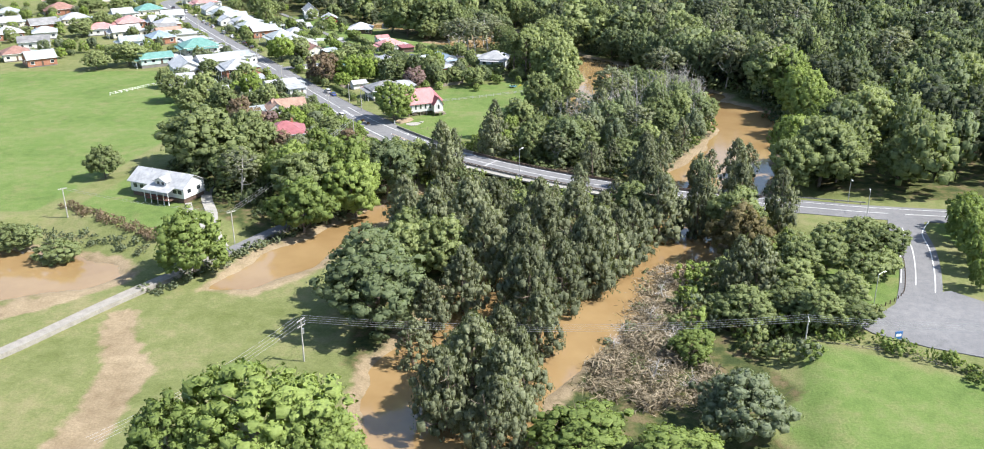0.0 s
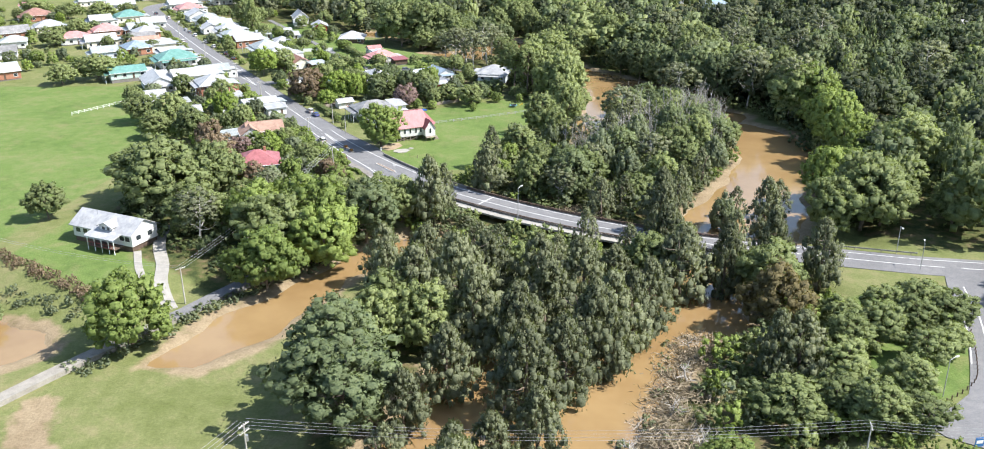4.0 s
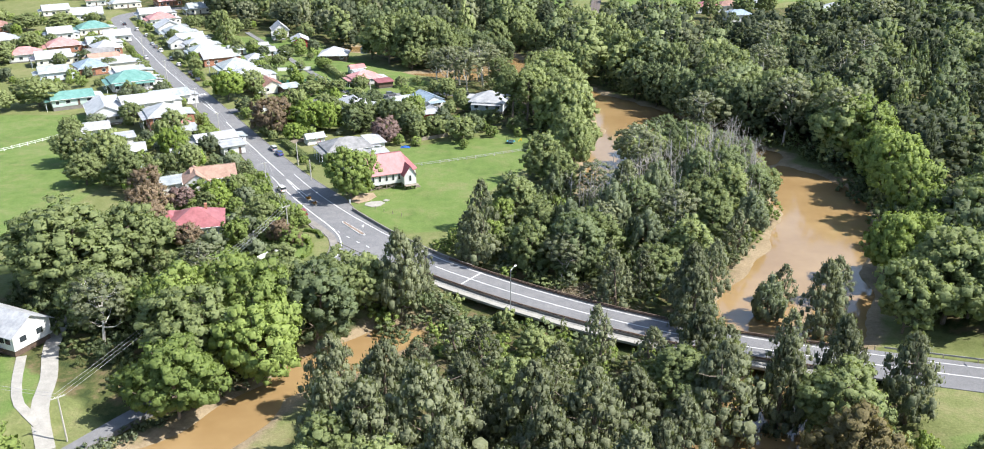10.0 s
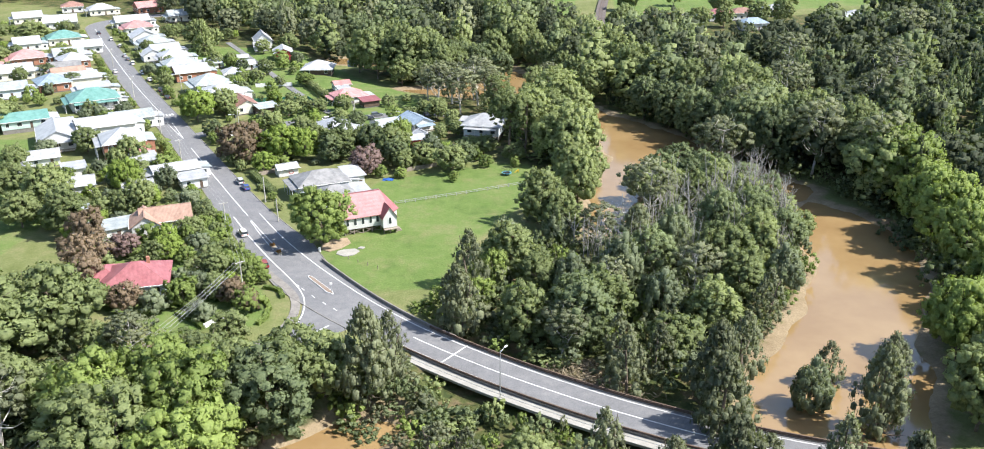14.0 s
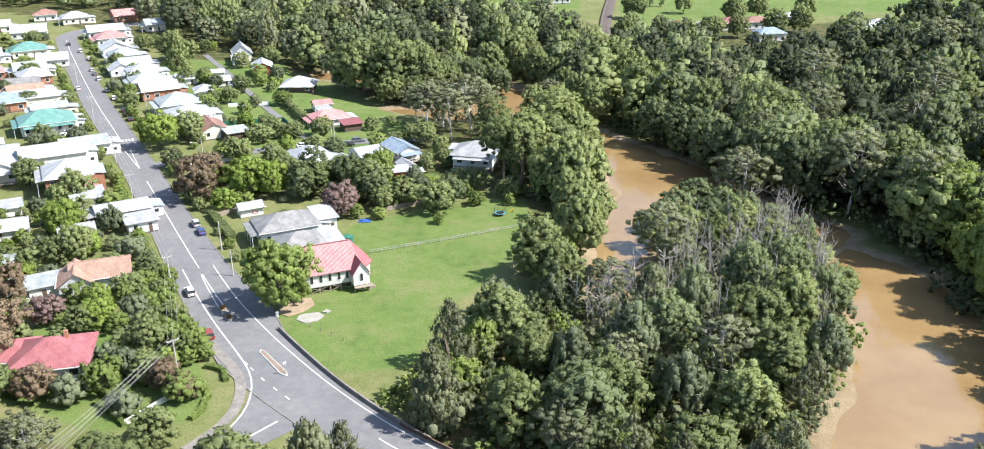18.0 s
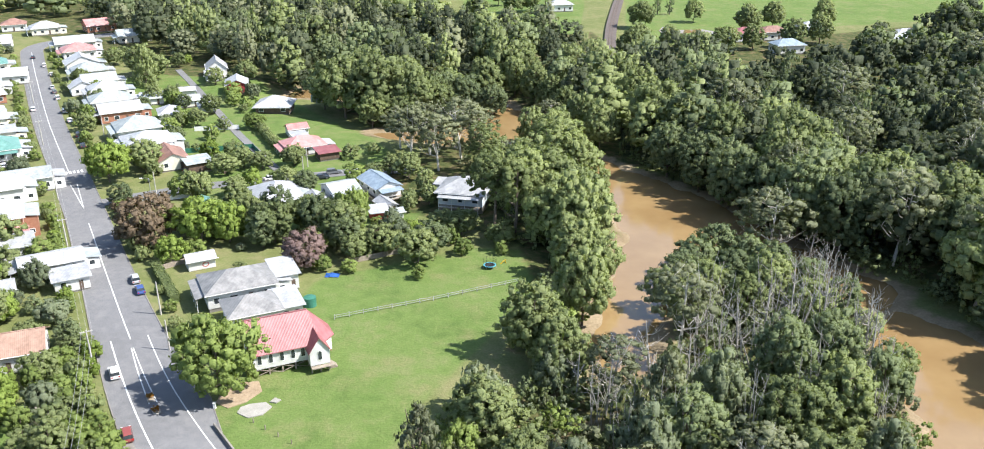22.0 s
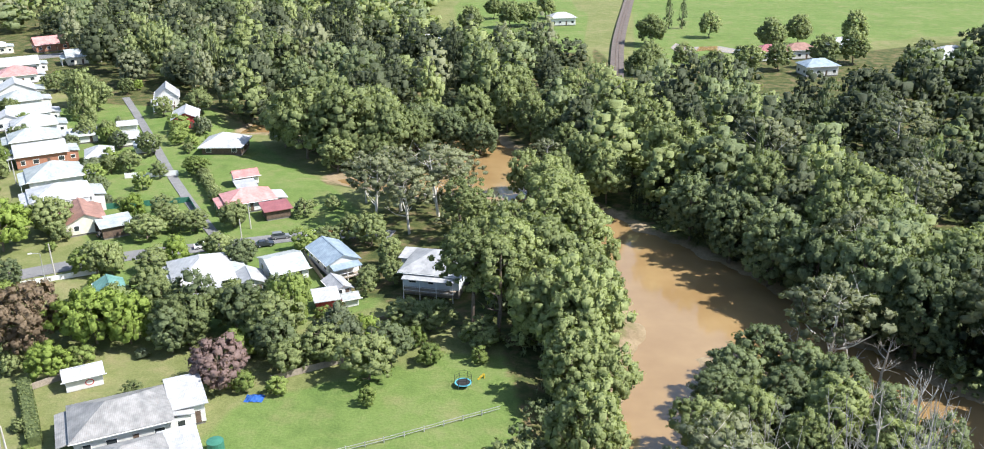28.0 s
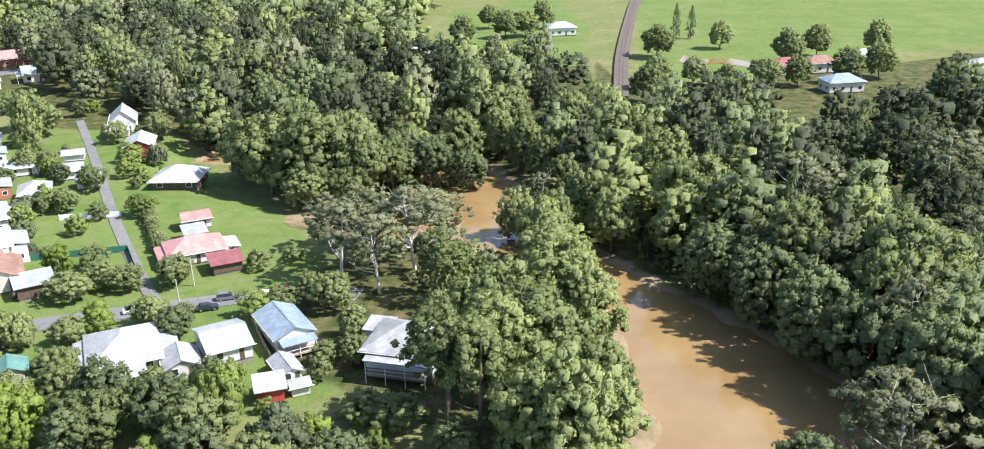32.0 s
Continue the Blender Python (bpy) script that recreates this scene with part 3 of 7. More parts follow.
setting("road_church_drive", prism([(-66, 324), (-64.5, 321.5), (-61, 320.5), (-59, 323), (-60, 328), (-64, 335), (-68, 340), (-70.5, 339), (-69.5, 334)], -0.2, 0.12), M["gravel"], "bare gravel drive beside a hedge", "driveway")
RAIL = smooth_line([(52, 600), (57, 643), (64, 711), (77, 806), (92, 900), (120, 1010), (160, 1130)], 12.0)
setting("railway_bed", ribbon(RAIL, 3.0, -3.0, 1.2, 1.6), M["ballast"], "brown ballasted railway embankment", "railway")
for k, off in enumerate((0.75, -0.75)):
    setting("rail_%d" % (k + 1), ribbon(RAIL, off + 0.1, off - 0.1, 1.36, 0.16), M["dark_timber"], "rusty steel rail", "rail")


def line_mark(name, line, off, half=0.09, z=0.125):
    return tagged(new(name, make_mesh(name, *ribbon(line, np.asarray(off) + half, np.asarray(off) - half, z, 0.012), M["line"])), "white painted road line", "road marking", kind="structure")


deck_z = 0.16
setting("marking_joint", moved(box(-4.3, -0.14, 0, 4.3, 0.14, 0.012), pose(-1.9, 282.2, deck_z + 0.012, 0, 0, 55)), M["line"], "white painted line across the deck joint", "road marking")
line_mark("marking_deck_centre", deck_line, 0.0, 0.11, deck_z + 0.02)
line_mark("marking_deck_north", deck_line, -3.9, 0.09, deck_z + 0.02)
line_mark("marking_deck_south", deck_line, 3.7, 0.09, deck_z + 0.02)
line_mark("marking_east_centre", east_line, 0.0, 0.11)
line_mark("marking_east_north", east_line[east_line[:, 0] > 70], -4.0, 0.09)
line_mark("marking_centre", street_between(352, 416), 0.0, 0.11)
line_mark("marking_centre_far", street_between(455, 640), 0.0, 0.11)
line_mark("marking_centre_mid", street_between(426, 446), np.interp(street_between(426, 446)[:, 1], [426, 446], [-0.1, 0.9]), 0.1)
line_mark("marking_centre_mid_2", street_between(426, 446), np.interp(street_between(426, 446)[:, 1], [426, 446], [-0.1, -0.9]), 0.1)
v = street_between(333, 354)
line_mark("marking_split_west", v, np.interp(v[:, 1], [333, 354], [1.9, 0.3]), 0.1)
line_mark("marking_split_east", v, np.interp(v[:, 1], [333, 354], [0.6, 0.1]), 0.1)
EDGE_WEST = smooth_line([(-64.5, 354), (-58.5, 343.5), (-52.5, 333.5), (-47.2, 325.2), (-42.6, 318.4), (-38.6, 312.2), (-36.0, 307), (-34.6, 301.2), (-34.5, 295.6), (-35.9, 290.2), (-39.0, 285)], 2.0)
line_mark("marking_edge_west", EDGE_WEST, 0.0, 0.13, 0.13)
v = street_between(286, 356)
line_mark("marking_edge_east", v, np.interp(v[:, 1], [288, 302, 320, 336, 355], [-3.9, -3.6, -3.0, -2.9, -3.2]), 0.1)
for k in range(8):
    s = street_between(450, 460)
    o = 3.8 - k * 1.05
    line_mark("crossing_bar_%d" % (k + 1), s[1:3], o, 0.28)
for k, (x, y, a) in enumerate([(-36.8, 310.4, -50), (-33.8, 306.8, -50), (-30.8, 303.6, -48), (-28, 300.8, -46), (-38.4, 312.4, -50)]):
    g = moved(box(-0.7, -0.1, 0.0, 0.7, 0.1, 0.012), pose(x, y, 0.113, 0, 0, a))
    setting("marking_dash_%d" % (k + 1), g, M["line"], "white painted dash", "road marking")
setting("marking_stop", moved(box(-3.3, -0.18, 0.0, 3.3, 0.18, 0.012), pose(-30, 291, 0.113, 0, 0, 52)), M["line"], "white painted stop line", "road marking")
for k, (off, a, b) in enumerate(((-2.2, 187, 229), (1.9, 186, 233), (-5.3, 188, 216))):
    s = APPROACH[(APPROACH[:, 1] > a) & (APPROACH[:, 1] < b)]
    o = off + (0.0 if k != 1 else np.interp(s[:, 1], [222, 234], [0, 3.0]))
    line_mark("marking_entrance_%d" % (k + 1), s, o, 0.12, 0.17)


def build_bridge():
    root = thing("bridge", "long curved concrete road bridge with dark railings over flood water", "bridge", Matrix())
    part("deck", ribbon(deck_line, 4.6, -4.6, deck_z, 1.1), M["asphalt"], root)
    part("footway", ribbon(deck_line, 6.9, 4.62, -0.15, 0.5), M["concrete"], root, "pale concrete footway ledge")
    part("girder", ribbon(deck_line, 4.0, 3.4, -0.96, 0.9), M["dark_concrete"], root)
    part("girder", ribbon(deck_line, -3.4, -4.0, -0.96, 0.9), M["dark_concrete"], root)
    nrm = normals_of(deck_line)
    for off, top in ((-4.75, 0.95), (4.5, 0.75)):
        for z in (top, top - 0.35):
            part("rail", ribbon(deck_line, off + 0.12, off - 0.12, z, 0.2), M["dark_timber"], root, "dark weathered rail")
        part("kerb", ribbon(deck_line, off + 0.2, off - 0.2, deck_z + 0.2, 0.22), M["dark_concrete"], root)
        post = make_mesh("post", *box(-0.1, -0.1, 0, 0.1, 0.1, top - 0.22), M["dark_timber"])
        for i in range(0, len(deck_line)):
            p = deck_line[i] + nrm[i] * off
            ob = new("post", post)
            ob.parent = root
            ob.matrix_basis = pose(p[0], p[1], 0.2, 0, 0, 0)
    part("rail", ribbon(deck_line, 6.85, 6.78, 0.8, 0.06), M["steel"], root, "thin steel handrail")
    for i in range(3, len(deck_line) - 1, 4):
        d = nrm[i]
        a = math.degrees(math.atan2(d[1], d[0]))
        m = pose(*deck_line[i], 0, 0, 0, a)
        part("crosshead", moved(box(-4.8, -0.5, -2.2, 4.8, 0.5, -1.3), m), M["dark_concrete"], root)
        for o in (-3.2, 0, 3.2):
            part("pier", moved(tube([(o, 0, -5.5), (o, 0, -1.9)], [0.45, 0.45], 8), m), M["dark_concrete"], root)
    return root


build_bridge()
wall_line = street_between(284, 323)
setting("wall_approach", ribbon(wall_line, -4.95, -5.25, 0.85, 1.2), M["dark_concrete"], "low dark roadside parapet wall on the bridge approach", "wall")
g = thing("guard_rail", "pale steel guard rail beside the road", "guard rail", Matrix())
s = east_line[(east_line[:, 0] > 76) & (east_line[:, 0] < 106)]
part("beam", ribbon(s, -6.3, -6.4, 0.85, 0.32), M["concrete"], g)
for x, y in s[::2]:
    part("post", box(x - 0.08, y + 6.4, -0.1, x + 0.08, y + 6.52, 0.8), M["timber"], g)


# ---- trees ----
rng = np.random.default_rng(7)


def leaf_cards(centres, normals, size, aspect, rand):
    """Four-sided leaf sprays: one at each centre, facing roughly along its normal."""
    n = len(centres)
    nrm = normals + rand * rng.normal(size=(n, 3))
    nrm /= np.linalg.norm(nrm, axis=1)[:, None] + 1e-9
    ref = rng.normal(size=(n, 3))
    u = np.cross(nrm, ref)
    u /= np.linalg.norm(u, axis=1)[:, None] + 1e-9
    w = np.cross(nrm, u)
    s = size * rng.uniform(0.65, 1.35, n)[:, None]
    a, b = u * s * 0.5 * aspect, w * s * 0.5
    bend = nrm * s * 0.18
    return np.stack([centres - a - bend * 0.6, centres - b * 0.75 + bend, centres + a - bend * 0.6, centres + b * 0.75 + bend], 1)


def sphere_points(n):
    p = rng.normal(size=(n, 3))
    return p / np.linalg.norm(p, axis=1)[:, None]


def ball(cuts):
    """The quads of a cube blown up into a ball, (n, 4, 3), its underside left open."""
    out = []
    step = np.linspace(-1, 1, cuts + 1)
    for ax in range(3):
        for sgn in (-1.0, 1.0):
            if ax == 2 and sgn < 0 and cuts > 1:
                continue
            for a in range(cuts):
                for b in range(cuts):
                    q = np.zeros((4, 3))
                    q[:, ax] = sgn
                    q[:, (ax + 1) % 3] = step[[a, a + 1, a + 1, a]]
                    q[:, (ax + 2) % 3] = step[[b, b, b + 1, b + 1]]
                    out.append(q / np.linalg.norm(q, axis=1)[:, None])
    return np.array(out)


BALLS = {k: ball(k) for k in (1, 2)}


def unit(v):
    return v / (np.linalg.norm(v, axis=1)[:, None] + 1e-9)


def heart(c, radii, cuts, out):
    """The dense body of a tuft of leaves: an uneven ball, with its soft normals."""
    b = BALLS[cuts]
    turn = np.array(Matrix.Rotation(rng.uniform(0, 6.28), 3, "Z"))
    d = b @ turn.T
    w = rng.uniform(0, 6.28, 3)
    lump = 1.0 + 0.16 * np.sin(4.1 * d[..., 0] + w[0]) * np.sin(3.7 * d[..., 1] + w[1]) + 0.12 * np.sin(5.3 * d[..., 2] + w[2])
    nrm = d / np.asarray(radii) * np.mean(radii) + out * 0.8
    return d * lump[..., None] * np.asarray(radii) + c, nrm / np.linalg.norm(nrm, axis=-1, keepdims=True)


def gathered(quads, tints, inner, soft):
    return np.concatenate(quads), np.concatenate(tints), np.concatenate(inner), np.concatenate(soft)


def crown_round(h, r, base, lobes, per, size, flat=0.85, lobe=0.20, cuts=1):
    """A broad crown: overlapping tufts over an uneven dome, each a dense body fringed with leaf sprays."""
    cz = base + (h - base) * 0.42
    parts = [], [], [], []
    warp = rng.uniform(0, 6.28, 3)
    golden = math.pi * (3 - math.sqrt(5))
    for i in range(lobes):
        dz = 1.0 - 1.72 * (i + rng.uniform(0.1, 0.9)) / lobes
        ang = golden * i + rng.normal(0, 0.25)
        d = np.array([math.cos(ang) * math.sqrt(max(0, 1 - dz * dz)), math.sin(ang) * math.sqrt(max(0, 1 - dz * dz)), dz])
        up = d[2] > 0
        swell = 1.0 + 0.15 * math.sin(3 * ang + warp[0]) * (1 - d[2] * d[2]) + 0.12 * math.sin(5 * d[2] + warp[1]) + 0.10 * math.sin(2 * ang + 3 * d[2] + warp[2]) + 0.09 * math.sin(7 * ang + warp[1]) * math.sin(8 * d[2] + warp[2])
        k = (rng.uniform(0.72, 0.90) if rng.random() < 0.8 else rng.uniform(0.5, 0.72)) * swell
        side = 1.0 if up else 1.0 / math.sqrt(d[0] ** 2 + d[1] ** 2 + 0.25) * 0.92
        c = np.array([d[0] * r * k * side, d[1] * r * k * side, cz + d[2] * ((h - cz) if up else (cz - base)) * k])
        lr = r * lobe * rng.uniform(0.6, 1.35)
        s = sphere_points(per)
        s[:, 2] = np.where(s[:, 2] < -0.2, -s[:, 2], s[:, 2])
        pos = c + s * lr * np.array([1, 1, flat]) * rng.uniform(0.86, 1.10, (per, 1))
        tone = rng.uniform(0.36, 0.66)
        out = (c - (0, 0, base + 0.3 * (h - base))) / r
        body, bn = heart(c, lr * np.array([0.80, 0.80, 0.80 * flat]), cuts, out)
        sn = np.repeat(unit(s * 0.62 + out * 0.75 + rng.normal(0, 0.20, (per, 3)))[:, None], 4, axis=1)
        # shade put into the tint: bodies inside darker, upward sprays lighter
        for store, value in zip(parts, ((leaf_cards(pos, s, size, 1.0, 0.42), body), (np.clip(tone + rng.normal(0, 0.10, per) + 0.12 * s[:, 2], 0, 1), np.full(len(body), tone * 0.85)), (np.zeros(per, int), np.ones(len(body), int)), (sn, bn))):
            store.extend(value)
    return gathered(*parts)


def crown_weeping(h, r, base, lobes, per, size, cuts=1):
    """A tall she-oak crown: hanging wisps on rising boughs, widest low down."""
    parts = [], [], [], []
    for i in range(lobes):
        t = ((i + rng.random()) / lobes) ** 0.8
        z = base + (h - base) * t * 0.96
        ring = r * (1.0 - 0.90 * t ** 1.9) * (0.55 + 0.45 * min(1.0, t * 4)) * rng.uniform(0.35, 0.98)
        a = rng.uniform(0, 2 * math.pi)
        c = np.array([math.cos(a) * ring, math.sin(a) * ring, z])
        lr = r * 0.17 * rng.uniform(0.6, 1.3) * (1.15 - 0.6 * t)
        s = sphere_points(per)
        pos = c + s * lr * np.array([1, 1, 1.5]) * rng.uniform(0.7, 1.15, (per, 1))
        side = s.copy()
        side[:, 2] *= 0.3
        q = leaf_cards(pos, side, size, 1.0, 0.45)
        mid = q.mean(1, keepdims=True)
        q = (q - mid) * np.array([0.45, 0.45, 1.5]) + mid
        tone = rng.uniform(0.2, 0.75)
        out = np.array([c[0] / r, c[1] / r, 0.25 + 0.4 * t])
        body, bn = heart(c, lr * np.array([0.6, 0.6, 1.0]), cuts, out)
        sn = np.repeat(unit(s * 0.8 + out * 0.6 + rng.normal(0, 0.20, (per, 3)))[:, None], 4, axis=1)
        # bodies tinted darker than their wisps, as shade inside the crown
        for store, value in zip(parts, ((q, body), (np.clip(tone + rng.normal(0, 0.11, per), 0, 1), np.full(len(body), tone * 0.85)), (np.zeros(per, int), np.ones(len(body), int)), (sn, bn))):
            store.extend(value)
    return gathered(*parts)


def limbs(h, r, base, count, trunk_r, lean=0.06, sides=6, twigs=0):
    """A tapered trunk with limbs (and twigs) that reach into the crown."""
    top = Vector((rng.normal(0, lean) * h, rng.normal(0, lean) * h, h * 0.86))
    pts = [Vector((0, 0, -0.6)), Vector((0, 0, 0.25)), top * 0.35 + Vector((rng.normal(0, 0.15), rng.normal(0, 0.15), 0)), top * 0.7, top]
    geo = [tube(pts, [trunk_r * 1.5, trunk_r, trunk_r * 0.8, trunk_r * 0.5, trunk_r * 0.12], sides)]
    for i in range(count):
        t = rng.uniform(base / h * 0.75, 0.92)
        o = top * t
        a = rng.uniform(0, 2 * math.pi)
        reach = r * rng.uniform(0.5, 0.95) * (1.15 - 0.6 * t)
        e = o + Vector((math.cos(a) * reach, math.sin(a) * reach, reach * rng.uniform(0.35, 1.0)))
        m = (o + e) / 2 + Vector((0, 0, -0.12 * reach))
        rr = trunk_r * (0.5 - 0.3 * t)
        geo.append(tube([o, m, e], [rr, rr * 0.65, rr * 0.15], 5))
        for _ in range(twigs):
            b = o.lerp(e, rng.uniform(0.35, 0.95))
            g = b + Vector((rng.normal(0, 0.22) * r, rng.normal(0, 0.22) * r, abs(rng.normal(0.25, 0.15)) * r))
            geo.append(tube([b, (b + g) / 2 + Vector((rng.normal(0, 0.1), rng.normal(0, 0.1), 0)), g], [rr * 0.4, rr * 0.28, 0.015], 4))
    return join(*geo)


def dead_stems(h, r):
    """A clump of thin dead stems that stand close together, each with a few short twigs."""
    geo = []
    for _ in range(9):
        b = Vector((rng.normal(0, r * 0.35), rng.normal(0, r * 0.35), -0.5))
        t = b + Vector((rng.normal(0, r * 0.5), rng.normal(0, r * 0.5), h * rng.uniform(0.45, 1.08)))
        m = (b + t) / 2 + Vector((rng.normal(0, 0.25), rng.normal(0, 0.25), 0))
        w = rng.uniform(0.055, 0.12)
        geo.append(tube([b, m, t], [w, w * 0.75, 0.03], 5))
        for _ in range(5):
            s = m.lerp(t, rng.uniform(0.1, 0.95))
            g = s + Vector((rng.normal(0, 0.9), rng.normal(0, 0.9), rng.uniform(0.5, 2.2)))
            geo.append(tube([s, g], [w * 0.35, 0.02], 4))
    return join(*geo)


TREE_KINDS = {
    # natural height, radius, crown base, lobes, sprays a lobe, spray size, leaf, bark, label
    "broad": (16, 8.0, 1.2, 300, 15, 0.60, "leaf_mid", "bark", "broad leafy tree with a dense dark green crown"),
    "dark": (17, 8.0, 1.0, 300, 15, 0.60, "leaf_dark", "bark", "tall dense tree with very dark green leaves"),
    "bright": (14, 8.0, 0.8, 290, 15, 0.58, "leaf_bright", "bark", "rounded tree with bright green clumped foliage"),
    "yellow": (11, 7.0, 0.8, 200, 15, 0.55, "leaf_yellow", "bark", "rounded garden tree with yellow-green leaves"),
    "rust": (11, 7.0, 0.8, 200, 15, 0.55, "leaf_rust", "bark", "spreading garden tree with rust-brown leaves"),
    "amber": (13, 7.5, 1.0, 200, 16, 0.62, "leaf_amber", "bark", "broad tree with amber-brown new leaves"),
    "plum": (8, 5.0, 0.6, 150, 14, 0.42, "leaf_plum", "bark", "small garden tree with plum-coloured leaves"),
    "oak": (20, 6.0, 2.0, 210, 18, 0.62, "leaf_olive", "bark", "tall she-oak with wispy olive-green hanging foliage"),
    "gum": (20, 8.5, 7.0, 95, 18, 0.60, "leaf_gum", "pale_bark", "tall gum tree with pale limbs and open grey-green crown"),
    "pine": (22, 6.5, 8.5, 150, 18, 0.60, "leaf_mid", "bark", "tall pine with a bare trunk and high green crown"),
    "olive": (10, 8.0, 0.3, 200, 15, 0.58, "leaf_grey", "bark", "low spreading tree with dull grey-green leaves"),
    "shrub": (4, 3.0, 0.1, 50, 14, 0.36, "leaf_mid", "bark", "rounded green garden shrub"),
    "cone": (14, 3.2, 0.8, 50, 36, 0.6, "leaf_dark", "bark", "narrow dark green conifer beside a paddock"),
    "bamboo": (15, 5.5, 0.3, 150, 18, 0.7, "leaf_mid", "bark", "tall dense clump of arching dark green bamboo"),
    "stems": (14, 3.0, 4.0, 0, 0, 0, "leaf_grey", "grey_bark", "clump of tall bare dead stems, bleached grey"),
    "dead": (16, 5.0, 4.0, 0, 0, 0, "leaf_grey", "grey_bark", "bare dead tree with bleached grey branches"),
}
VARIANTS = 3
tree_meshes = {}


def tree_mesh(kind, i, detail):
    if (kind, i, detail) not in tree_meshes:
        h, r, base, lobes, per, size, leaf, bark, _ = TREE_KINDS[kind]
        if lobes and detail < 2:
            lobes, per, size = ((44, 12, r * 0.13), (130, 14, r * 0.095))[detail]
        wood = limbs(h, r, base, (3, 7, 9 if kind != "gum" else 12)[detail], h * 0.018 + 0.05, twigs=2 if kind == "gum" else (5 if kind == "dead" else 0))
        if kind == "stems":
            wood = dead_stems(h, r)
        trunk = make_mesh("trunk", *wood, M[bark])
        crown = None
        if lobes:
            if kind in ("oak", "cone", "bamboo"):
                q, t, k, nrm = crown_weeping(h, r, base, lobes, per, size)
            elif kind == "gum":
                q, t, k, nrm = crown_round(h, r, base, lobes, per, size, 0.6, 0.13)
            else:
                q, t, k, nrm = crown_round(h, r, base, lobes, per, size, lobe=(0.26, 0.17, 0.128)[detail])
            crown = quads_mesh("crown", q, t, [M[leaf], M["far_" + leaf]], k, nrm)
        tree_meshes[kind, i, detail] = (trunk, crown)
    return tree_meshes[kind, i, detail]


def plant(kind, x, y, h, r, group="", z=None):
    H, R = TREE_KINDS[kind][:2]
    detail = 2 if kind in ("dead", "stems", "gum") or r >= 6.0 else (1 if h >= 6.0 else 0)
    trunk, crown = tree_mesh(kind, int(rng.integers(VARIANTS)), detail)
    z = ground_z(x, y) if z is None else z
    m = pose(x, y, z, rng.normal(0, 2), rng.normal(0, 2), rng.uniform(0, 360)) @ Matrix.Diagonal((r / R, r / R, h / H, 1))
    name = {"dead": "dead_tree", "stems": "dead_tree", "oak": "she_oak", "gum": "gum_tree", "pine": "pine_tree", "cone": "conifer", "bamboo": "bamboo"}.get(kind, "tree")
    label, cat = TREE_KINDS[kind][8], "tree"
    if h < 6.0 and kind not in ("dead", "stems"):
        name, cat, label = "bush" if kind in ("broad", "dark", "olive") else "shrub", "shrub", label.replace("tree", "shrub").replace("tall ", "low ")
    root = thing(name, label, cat, m, group)
    for nm, me in (("trunk", trunk), ("crown", crown)):
        if me:
            new(nm, me).parent = root
    return root


# ---- buildings ----
def hip_roof(L, W, over, rise, thick=0.16):
    """A hipped roof over L x W with eaves: a closed shell, its eaves at z = 0."""
    a, b = L / 2 + over, W / 2 + over
    if L >= W:
        k = a - b if a > b else 0.0
        ridge = [(-k, 0, rise), (k, 0, rise)]
    else:
        k = b - a
        ridge = [(0, -k, rise), (0, k, rise)]
    v = [(-a, -b, 0), (a, -b, 0), (a, b, 0), (-a, b, 0)] + ridge
    if L >= W:
        f = [(0, 1, 5, 4), (2, 3, 4, 5), (1, 2, 5), (3, 0, 4)]
    else:
        f = [(0, 1, 4), (1, 2, 5, 4), (2, 3, 5), (3, 0, 4, 5)]
    v += [(x, y, -thick) for x, y, z in v[:4]]
    f += [(0, 6, 7, 1), (1, 7, 8, 2), (2, 8, 9, 3), (3, 9, 6, 0), (9, 8, 7, 6)]
    return v, f


def gable_roof(L, W, over, rise, thick=0.16, along="x"):
    """A gabled roof with its ridge along x or y: two thick slopes."""
    a, b = (L / 2 + over * 0.7, W / 2 + over) if along == "x" else (W / 2 + over * 0.7, L / 2 + over)
    k = rise / (b - over)
    e = rise - k * b
    v = [(-a, -b, e), (a, -b, e), (a, 0, rise), (-a, 0, rise), (a, b, e), (-a, b, e)]
    v += [(x, y, z - thick) for x, y, z in v]
    f = [(0, 1, 2, 3), (3, 2, 4, 5), (7, 6, 9, 8), (8, 9, 11, 10), (0, 6, 7, 1), (4, 10, 11, 5), (1, 7, 8, 2), (2, 8, 10, 4), (0, 3, 9, 6), (3, 5, 11, 9)]
    if along == "y":
        v = [(-y, x, z) for x, y, z in v]
    return v, f


def skillion(L, W, over, rise, thick=0.14):
    a, b = L / 2 + over, W / 2 + over
    v = [(-a, -b, 0), (a, -b, 0), (a, b, rise), (-a, b, rise)]
    v += [(x, y, z - thick) for x, y, z in v]
    return v, [(0, 1, 2, 3), (7, 6, 5, 4), (0, 4, 5, 1), (1, 5, 6, 2), (2, 6, 7, 3), (3, 7, 4, 0)]


